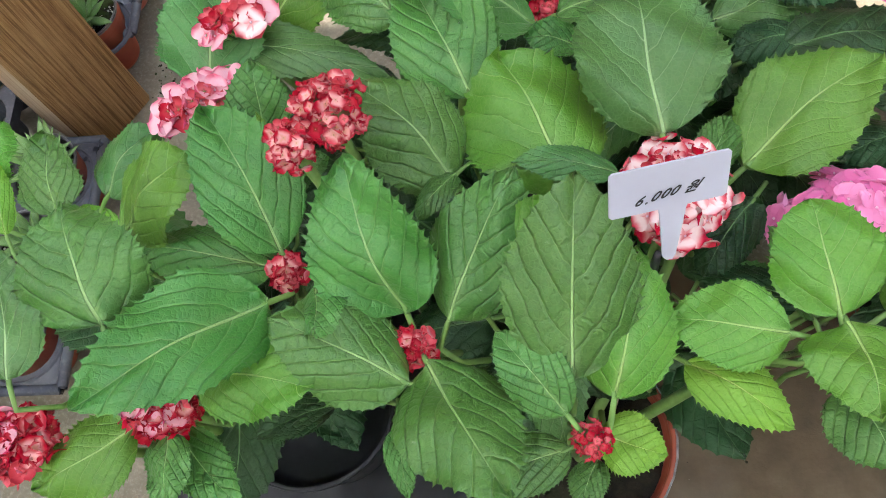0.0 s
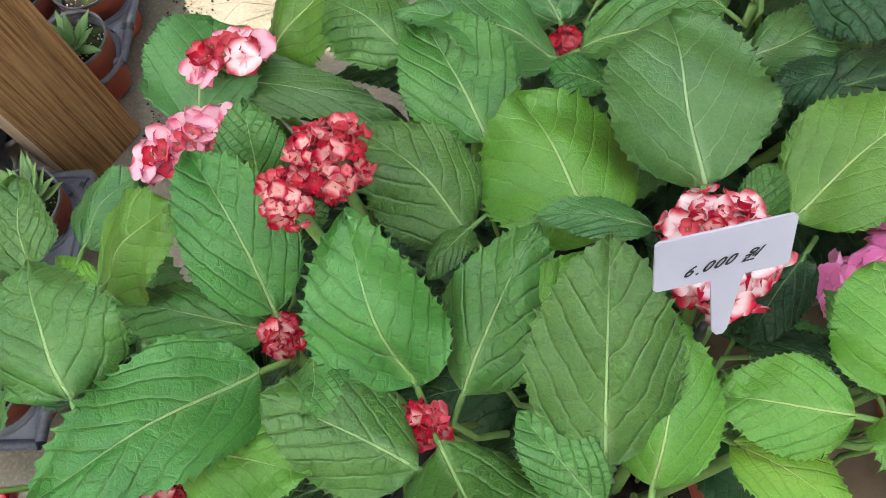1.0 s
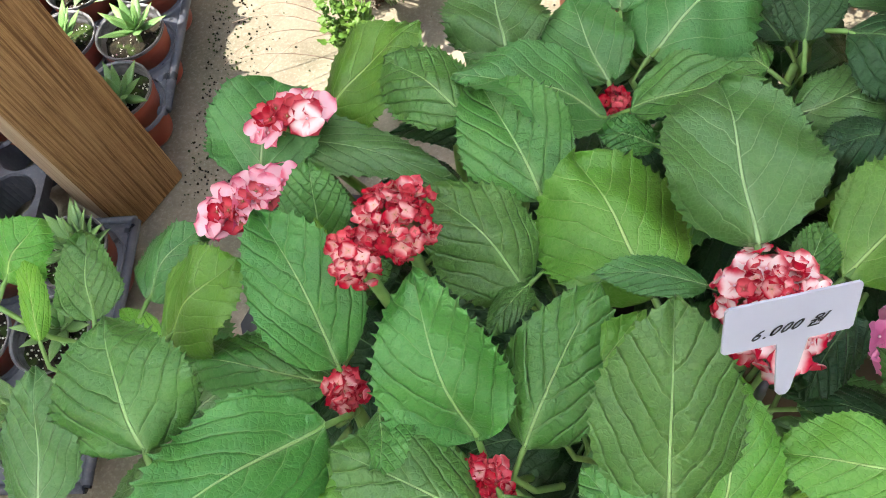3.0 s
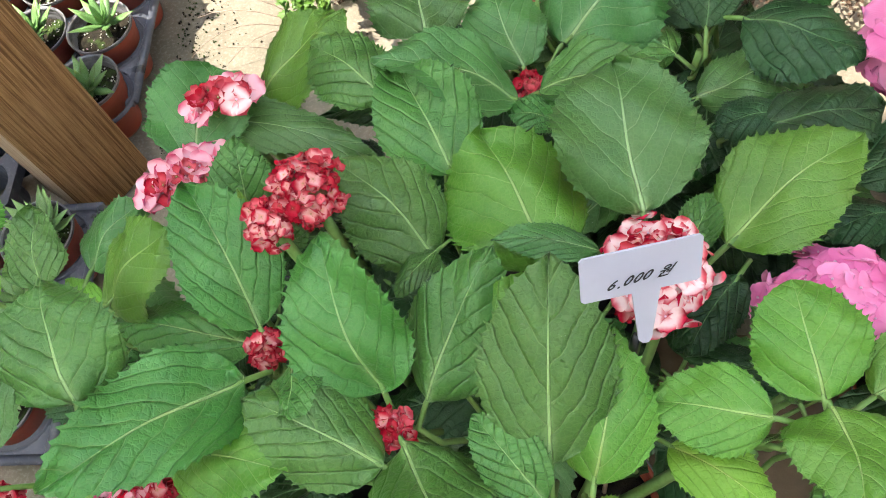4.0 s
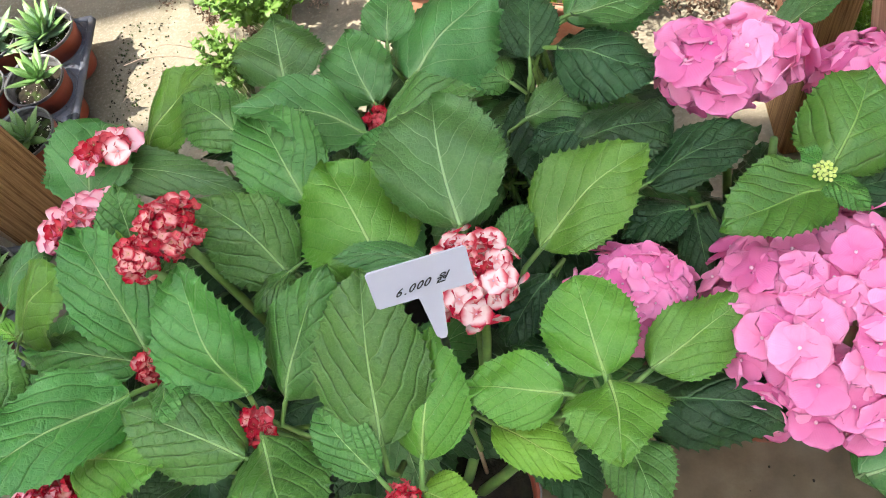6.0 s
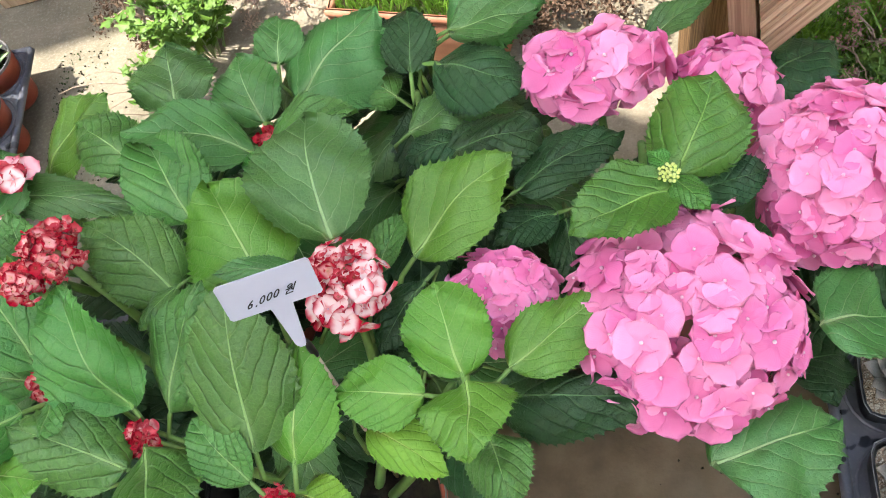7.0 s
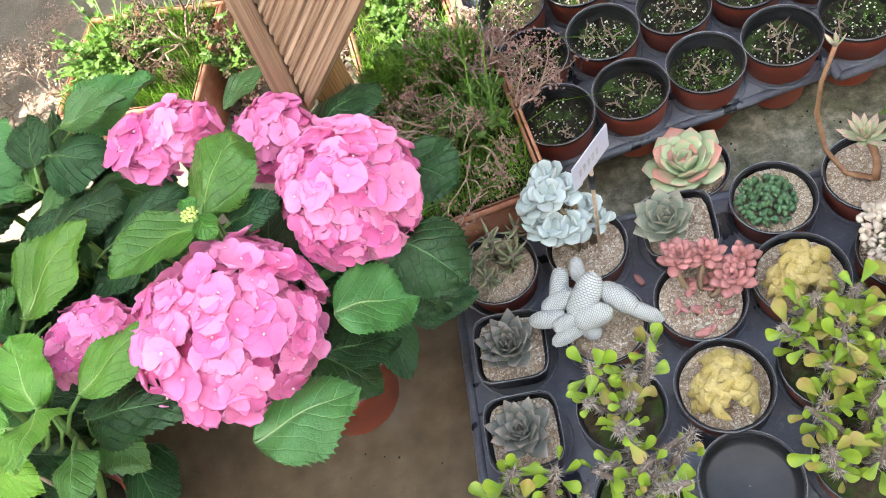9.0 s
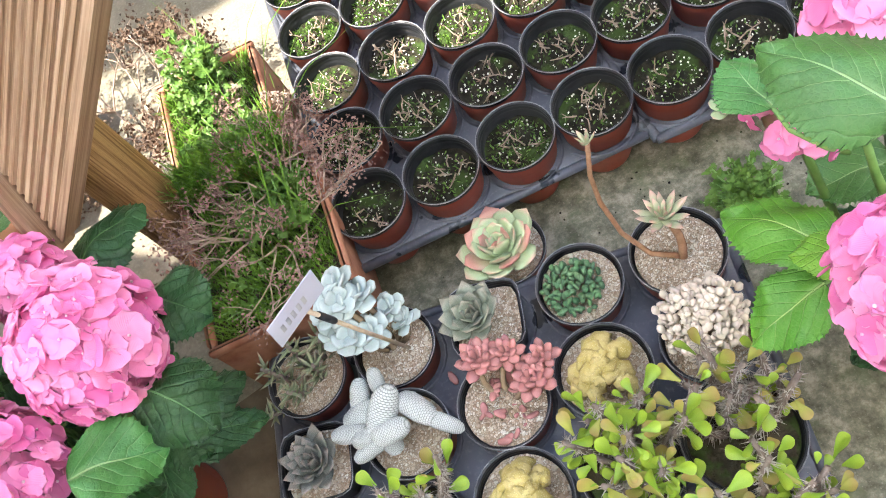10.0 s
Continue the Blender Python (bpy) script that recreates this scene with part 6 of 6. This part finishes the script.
def empty_tray(x0, y0, cols, rows, px, py, top, r):
    """A tray with open round cells and crossed bars at the bottom of each."""
    t = thing("plant_tray", (0, 0, 0), "slate grey plastic tray with empty round cells", "tray", "plant trays")
    n = 32
    deck, bars = Mesh(), Mesh()
    for i in range(cols):
        for j in range(rows):
            cx, cy = x0 + (i + 0.5) * px, y0 + (j + 0.5) * py
            verts = []
            for k in range(n):
                a = 2 * math.pi * k / n
                c, q = math.cos(a), math.sin(a)
                m = max(abs(c) / px, abs(q) / py) * 2
                for x, y, z in ((c / m, q / m, top - 0.014), (c / m, q / m, top), (1.06 * r * c, 1.06 * r * q, top), (r * c, r * q, top - 0.003), (0.94 * r * c, 0.94 * r * q, 0.006)):
                    verts.append((cx + x, cy + y, z))
            deck.add(verts, [(k * 5 + e, ((k + 1) % n) * 5 + e, ((k + 1) % n) * 5 + e + 1, k * 5 + e + 1) for k in range(n) for e in range(4)])
            slab(bars, (cx - 0.92 * r, cy - 0.006, 0.004), (cx + 0.92 * r, cy + 0.006, 0.009), 0.001)
            slab(bars, (cx - 0.006, cy - 0.92 * r, 0.0095), (cx + 0.006, cy + 0.92 * r, 0.013), 0.001)
    put("deck", deck.data("deck", TRAY_GREY, False), t)
    put("cell_bars", bars.data("cell_bars", POT_BLACK), t, None, "crossed black bars at the bottom of the cells")


empty_tray(-0.772, 0.519, 3, 2, 0.0775, 0.066, 0.056, 0.030)
RIM_GREY = plain("worn_grey_rim", (0.05, 0.05, 0.053), (0.20, 0.20, 0.21), 60, 0.35)
OLDER_LEAF = fleshy("leaf", 1.0, 0.15, 0.05, 1.0, succulent_skin("blue_green_succulent", (0.10, 0.20, 0.085), (0.20, 0.30, 0.13), 0.6, 0.35), blunt=0.1, n=7, rings=6, hollow=0.2)


def young_succulent(at, seed):
    rnd = random.Random(seed)
    p = plant_pot("potted_seedling", at, 0.0405, 0.084, "young green succulent in a pale-rimmed red nursery pot", "succulent", 0.74, soil=SOIL, fill=0.80, rim_mat=RIM_GREY, group="young succulents", turn=rnd.uniform(0, 360))
    tagged(put("perlite", rnd.choice(SPECKS), p, Matrix.Translation((0, 0, 0.0678))), kind="stuff")
    for k in range(rnd.choice((1, 1, 2))):
        h = rnd.uniform(0.074, 0.090)
        x, y = rnd.uniform(-0.012, 0.012), rnd.uniform(-0.012, 0.012)
        st = Mesh()
        tube(st, [(x * 0.5, y * 0.5, 0.064), (x, y, h)], 0.0028, 7)
        put("stem", st.data("stem", STALK), p)
        rosette(p, (x, y, h), rnd.choice((YOUNG_LEAF, OLDER_LEAF, YOUNG_LEAF)), rnd.randint(12, 17), rnd.uniform(0.040, 0.054), 4, 70, seed + k, (rnd.uniform(-12, 12), rnd.uniform(-12, 12)), 0.5)


for i, (x, y) in enumerate(cells3 + cells4):
    young_succulent((x, y, 0.004), 300 + i)


# ---- planters at the back ----
def planter(x0, y0, x1, y1, h, label, turn=0.0):
    p = thing("planter_box", ((x0 + x1) / 2, (y0 + y1) / 2, 0), label, "planter", "planter boxes", turn)
    a, b, t = (x1 - x0) / 2, (y1 - y0) / 2, 0.006
    me = Mesh()
    for lo, hi in (((-a, -b, 0.004), (a, -b + t, h)), ((-a, b - t, 0.004), (a, b, h)), ((-a, -b + t, 0.004), (-a + t, b - t, h)), ((a - t, -b + t, 0.004), (a, b - t, h))):
        slab(me, lo, hi, 0.002)
    put("wall", me.data("wall", TERRACOTTA), p)
    rim = Mesh()
    for lo, hi in (((-a - 0.002, -b - 0.002, h - 0.010), (a + 0.002, -b + t + 0.002, h + 0.001)), ((-a - 0.002, b - t - 0.002, h - 0.010), (a + 0.002, b + 0.002, h + 0.001)), ((-a - 0.002, -b + t + 0.003, h - 0.010), (-a + t + 0.002, b - t - 0.003, h + 0.001)), ((a - t - 0.002, -b + t + 0.003, h - 0.010), (a + 0.002, b - t - 0.003, h + 0.001))):
        slab(rim, lo, hi, 0.003)
    put("rim", rim.data("rim", TERRACOTTA), p, None, "worn terracotta rim")
    n = 14
    rnd = random.Random(int(x0 * 1000))
    verts = [(-a + t + (2 * a - 2 * t) * i / n, -b + t + (2 * b - 2 * t) * j / n, h - 0.012 + rnd.uniform(-0.006, 0.006)) for j in range(n + 1) for i in range(n + 1)]
    so = Mesh().add(verts, [(j * (n + 1) + i, j * (n + 1) + i + 1, (j + 1) * (n + 1) + i + 1, (j + 1) * (n + 1) + i) for j in range(n) for i in range(n)])
    put("soil", so.data("soil", EARTH), p, None, "mossy earth")
    return p


def grass(x0, y0, x1, y1, z, count, seed, hi, lean=0.5, turn=0.0):
    rnd = random.Random(seed)
    me = Mesh()
    mid = Vector(((x0 + x1) / 2, (y0 + y1) / 2, z))
    for i in range(count):
        p = Vector((rnd.uniform(x0, x1), rnd.uniform(y0, y1), z)) - mid
        a, ln = rnd.uniform(0, 6.28), rnd.uniform(0.35, 1.0) * hi
        d = Vector((math.cos(a), math.sin(a), 0)) * rnd.uniform(0.1, lean)
        s = Vector((-math.sin(a), math.cos(a), 0)) * rnd.uniform(0.0005, 0.0011)
        q1, q2, q3 = p + Vector((0, 0, ln * 0.4)) + d * ln * 0.2, p + Vector((0, 0, ln * 0.75)) + d * ln * 0.6, p + Vector((0, 0, ln * 0.9)) + d * ln * 1.3
        me.add([p - s, p + s, q1 + s, q1 - s, q2 + s * 0.7, q2 - s * 0.7, q3], [(0, 1, 2, 3), (3, 2, 4, 5), (5, 4, 6)])
    return tagged(put("grass", me.data("grass", GRASS), None, Matrix.Translation(mid) @ pose(0, 0, 0, 0, 0, turn)), "fine bright green grass growing in the planter", "grass", kind="stuff")


def weed_leaf_data(seed, lobes):
    """A small lobed leaf along +x."""
    n, verts = 18, [(0.0, 0, 0)]
    rnd = random.Random(seed)
    for i in range(n):
        a = -2.6 + 5.2 * i / (n - 1)
        r = 0.5 * (1 + 0.30 * math.cos(lobes * a) + rnd.uniform(-0.05, 0.05))
        verts.append((0.5 + r * math.cos(a), r * 0.85 * math.sin(a), 0.10 * math.cos(2 * a) + rnd.uniform(-0.03, 0.03)))
    return Mesh().add(verts, [(0, i, i + 1) for i in range(1, n)])


WEED_SHAPES = [weed_leaf_data(1, 5), weed_leaf_data(2, 7), weed_leaf_data(3, 3)]


def weeds(at, stems, height, spread, seed, size, label, per=9, mat=WEED):
    """A leafy weed: thin stems with many small lobed leaves."""
    rnd = random.Random(seed)
    w = thing("weed", at, label, "weed", "weeds")
    st, lv = Mesh(), Mesh()
    for k in range(stems):
        a, r = rnd.uniform(0, 6.28), spread * math.sqrt(rnd.random())
        top = Vector((r * math.cos(a), r * math.sin(a), height * rnd.uniform(0.5, 1.0)))
        pts = bend((top.x * 0.25, top.y * 0.25, 0), top, (0, 0, 0.15 * height), 5)
        tube(st, pts, 0.0009, 5)
        for i in range(per):
            q = pts[rnd.randint(1, 4)].lerp(pts[rnd.randint(1, 4)], rnd.random())
            sh = rnd.choice(WEED_SHAPES)
            m = Matrix.Translation(q) @ pose(0, 0, 0, rnd.uniform(-30, 30), rnd.uniform(-45, 20), rnd.uniform(0, 360)) @ Matrix.Diagonal([size * rnd.uniform(0.6, 1.2)] * 3 + [1])
            lv.add([m @ Vector(v) for v in sh.v], sh.f)
    tagged(put("stem", st.data("stem", STALK), w), kind="stuff")
    tagged(put("foliage", lv.data("foliage", mat), w, None, "small lobed green leaves"), kind="stuff")
    return w


def dry_plant(at, limbs, reach, seed, mat, label, sprigs=26, size=0.0020, rise=0.6):
    """A withered plant: forking twigs ending in crumpled sprigs."""
    rnd = random.Random(seed)
    w = thing("withered_plant", at, label, "dead plant", "withered plants")
    tw, cr = Mesh(), Mesh()

    def fork(p, d, ln, r, depth):
        q = p + d * ln
        mid = p.lerp(q, 0.5) + Vector((rnd.uniform(-1, 1), rnd.uniform(-1, 1), rnd.uniform(-1, 1))) * ln * 0.10
        tube(tw, [p, mid, q], [r, r * 0.85, r * 0.7], 5)
        if depth == 0:
            for _ in range(sprigs):
                c = q + Vector((rnd.gauss(0, 1), rnd.gauss(0, 1), rnd.gauss(0, 1))) * ln * 0.33
                n1 = Vector((rnd.gauss(0, 1), rnd.gauss(0, 1), rnd.gauss(0, 1))).normalized()
                n2 = n1.orthogonal().normalized()
                s = size * rnd.uniform(0.6, 1.3)
                n3 = n1.cross(n2)
                cr.add([c - n1 * s, c + n2 * s * 0.7 + n3 * s * 0.3, c + n1 * s, c - n2 * s * 0.6 + n3 * s * 0.4], [(0, 1, 2), (0, 2, 3)])
            return
        for _ in range(3 if depth > 1 else 2 + rnd.randint(0, 1)):
            e = (d + Vector((rnd.gauss(0, 0.55), rnd.gauss(0, 0.55), rnd.gauss(0, 0.4)))).normalized()
            fork(q, e, ln * rnd.uniform(0.6, 0.85), r * 0.68, depth - 1)

    for k in range(limbs):
        a = 2 * math.pi * k / limbs + rnd.uniform(-0.4, 0.4)
        fork(Vector((0, 0, 0)), Vector((math.cos(a), math.sin(a), rnd.uniform(0.4, 1) * rise)).normalized(), reach * rnd.uniform(0.7, 1.1), 0.0021, 3)
    tagged(put("dry_wood", tw.data("dry_wood", DRY), w), kind="stuff")
    tagged(put("dry_foliage", cr.data("dry_foliage", mat), w, None, "crumpled dry leaf sprigs"), kind="stuff")
    return w


planter(0.478, 0.362, 0.648, 0.566, 0.118, "terracotta planter box with grass and a withered plant")
planter(0.480, 0.572, 0.616, 0.756, 0.118, "terracotta planter box overgrown with weeds")
planter(0.060, 0.739, 0.287, 0.929, 0.088, "terracotta planter box with bright grass", -20)
grass(0.490, 0.375, 0.636, 0.560, 0.094, 3600, 1, 0.040)
grass(0.480, 0.584, 0.606, 0.746, 0.094, 2200, 2, 0.038)
grass(0.070, 0.749, 0.277, 0.919, 0.070, 3000, 3, 0.040, turn=-20)
grass(0.580, 0.400, 0.640, 0.760, 0.100, 26, 4, 0.150, 1.6)
grass(0.485, 0.550, 0.630, 0.600, 0.112, 1500, 5, 0.055)
weeds((0.600, 0.480, 0.096), 34, 0.060, 0.055, 1, 0.011, "low lobed green weeds in the planter", 7)
weeds((0.560, 0.410, 0.096), 26, 0.030, 0.065, 2, 0.009, "low lobed green weeds in the planter", 6)
weeds((0.560, 0.610, 0.096), 40, 0.055, 0.050, 13, 0.0085, "bright green weeds with lobed leaves", 9)
weeds((0.550, 0.670, 0.096), 44, 0.070, 0.050, 3, 0.009, "tall bright green weeds with lobed leaves", 10)
weeds((0.550, 0.715, 0.096), 34, 0.100, 0.045, 4, 0.0095, "tall bright green weeds with lobed leaves", 9)
weeds((-0.165, 0.850, 0.0), 58, 0.170, 0.105, 5, 0.014, "light green leafy weeds with lobed leaves", 11)
weeds((-0.195, 0.735, 0.0), 26, 0.110, 0.040, 25, 0.010, "sprawling green weeds at the edge of the sunlit floor", 9)
weeds((0.150, 0.840, 0.078), 70, 0.075, 0.095, 6, 0.010, "green weeds in the planter", 9)
dry_plant((0.598, 0.490, 0.096), 8, 0.051, 7, DRY_ROSE, "withered rosy-brown plant with sprawling twigs", 23, 0.0019, 0.8)
dry_plant((0.600, 0.545, 0.100), 4, 0.040, 17, DRY_ROSE, "withered rosy-brown plant with sprawling twigs", 21, 0.0019, 1.0)
dry_plant((0.600, 0.640, 0.100), 3, 0.026, 8, DRY, "withered brown plant with fine crumpled leaves", 25, 0.0019, 1.2)
weeds((0.310, 0.790, 0.0), 26, 0.115, 0.050, 12, 0.011, "green weeds growing beside the planter", 9)
dry_plant((0.250, 0.830, 0.085), 5, 0.048, 19, DRY_DARK, "withered brown plant with fine crumpled leaves", 32, 0.0019, 1.1)
dry_plant((0.400, 0.800, 0.0), 8, 0.066, 23, DRY_DARK, "tall withered dark brown plant beside the planter", 30, 0.0028, 0.9)
dry_plant((-0.010, 0.930, 0.0), 5, 0.050, 9, DRY, "withered brown plant with fine crumpled leaves", 28, 0.0019, 1.0)
dry_plant((-0.230, 0.900, 0.0), 4, 0.050, 10, DRY_DARK, "withered brown twigs among the weeds", 40, 0.0019, 1.6)
weeds((1.050, 0.318, 0.0), 60, 0.034, 0.045, 11, 0.0075, "low patch of small round green leaves on the floor", 10)


def straw():
    """Long dry stalks bent over the floor from the weeds."""
    rnd = random.Random(41)
    w = thing("dry_straw", (-0.205, 0.755, 0.0), "thin dry straw stalks bent over the sunlit floor", "straw")
    for i in range(5):
        a = math.radians(rnd.uniform(140, 215))
        ln = rnd.uniform(0.09, 0.20)
        me = Mesh()
        tube(me, bend((rnd.uniform(-0.02, 0.02), rnd.uniform(-0.03, 0.03), 0.01), (ln * math.cos(a), ln * math.sin(a), rnd.uniform(0.03, 0.09)), (0, 0, rnd.uniform(0.01, 0.04)), 7), [0.0007, 0.0007, 0.0006, 0.0006, 0.0005, 0.0004, 0.0003], 5)
        put("stalk", me.data("stalk", DRY), w)


straw()


def second_label():
    s = thing("plant_label", (0.648, 0.290, 0.080), "white plastic plant label on a pale stick with a black holder", "label")
    a, b = Vector((0.019, -0.062, 0.262)), Vector((0.025, 0.002, 0.0))
    st = Mesh()
    tube(st, [b, a.lerp(b, 0.5), a], 0.0019, 8)
    put("stick", st.data("stick", STICK), s)
    cl = Mesh()
    tube(cl, [a.lerp(b, 0.10), a.lerp(b, 0.22)], 0.0030, 9)
    put("clip", cl.data("clip", POT_BLACK), s, None, "black plastic holder")
    x = Vector((0.74, 0.66, -0.16)).normalized()
    z = Vector((0.58, -0.81, 0.10))
    z = (z - x * z.dot(x)).normalized()
    y = z.cross(x)
    me = Mesh()
    slab(me, (-0.026, -0.012, -0.0006), (0.026, 0.012, 0.0006), 0.0005)
    m = Matrix((x, y, z)).transposed().to_4x4()
    m.translation = Vector((0.019, -0.067, 0.276))
    card = put("card", me.data("card", PAPER, False), s, m, "white card with faint bars of writing")
    bars = Mesh()
    for i in range(5):
        slab(bars, (-0.018 + i * 0.006, -0.004, 0.0007), (-0.0145 + i * 0.006, 0.003, 0.0009), 0.0001)
    put("writing", bars.data("writing", plain("grey_ink", (0.3, 0.3, 0.34), (0.4, 0.4, 0.42), 50)), card)


second_label()


def debris():
    """Crumbs of soil and a dry petal on the floor and the tray."""
    rnd = random.Random(77)
    me = Mesh()
    for i in range(700):
        if i < 90:
            x, y, z = rnd.uniform(-0.37, 0.05), rnd.uniform(0.55, 1.0), 0.0005
        elif i < 160:
            x, y, z = rnd.uniform(0.64, 1.30), rnd.uniform(0.30, 0.42), 0.0005
        elif i < 640:
            x, y, z = -0.405 + abs(rnd.gauss(0, 0.045)), rnd.uniform(0.56, 0.90), 0.0005
        else:
            x, y, z = rnd.uniform(0.15, 0.50), rnd.uniform(-0.2, 0.2), 0.0045
        s = rnd.uniform(0.0005, 0.0017)
        blob(me, (x, y, z + s * 0.4), (s, s * rnd.uniform(0.6, 1.3), s * 0.7), 5, 3, 0, 0.3, rnd)
    tagged(put("crumbs", me.data("crumbs", SOIL)), "scattered crumbs of dark soil on the floor", "soil crumbs", kind="stuff")
    pe = Mesh()
    blob(pe, (0, 0, 0), (0.004, 0.009, 0.0012), 8, 4, 0, 0.2, rnd)
    tagged(put("fallen_petal", pe.data("fallen_petal", CORAL), None, pose(0.700, 0.252, 0.0578, 0, 0, 20)), "fallen dry red leaf lying on the tray", "leaf")


debris()
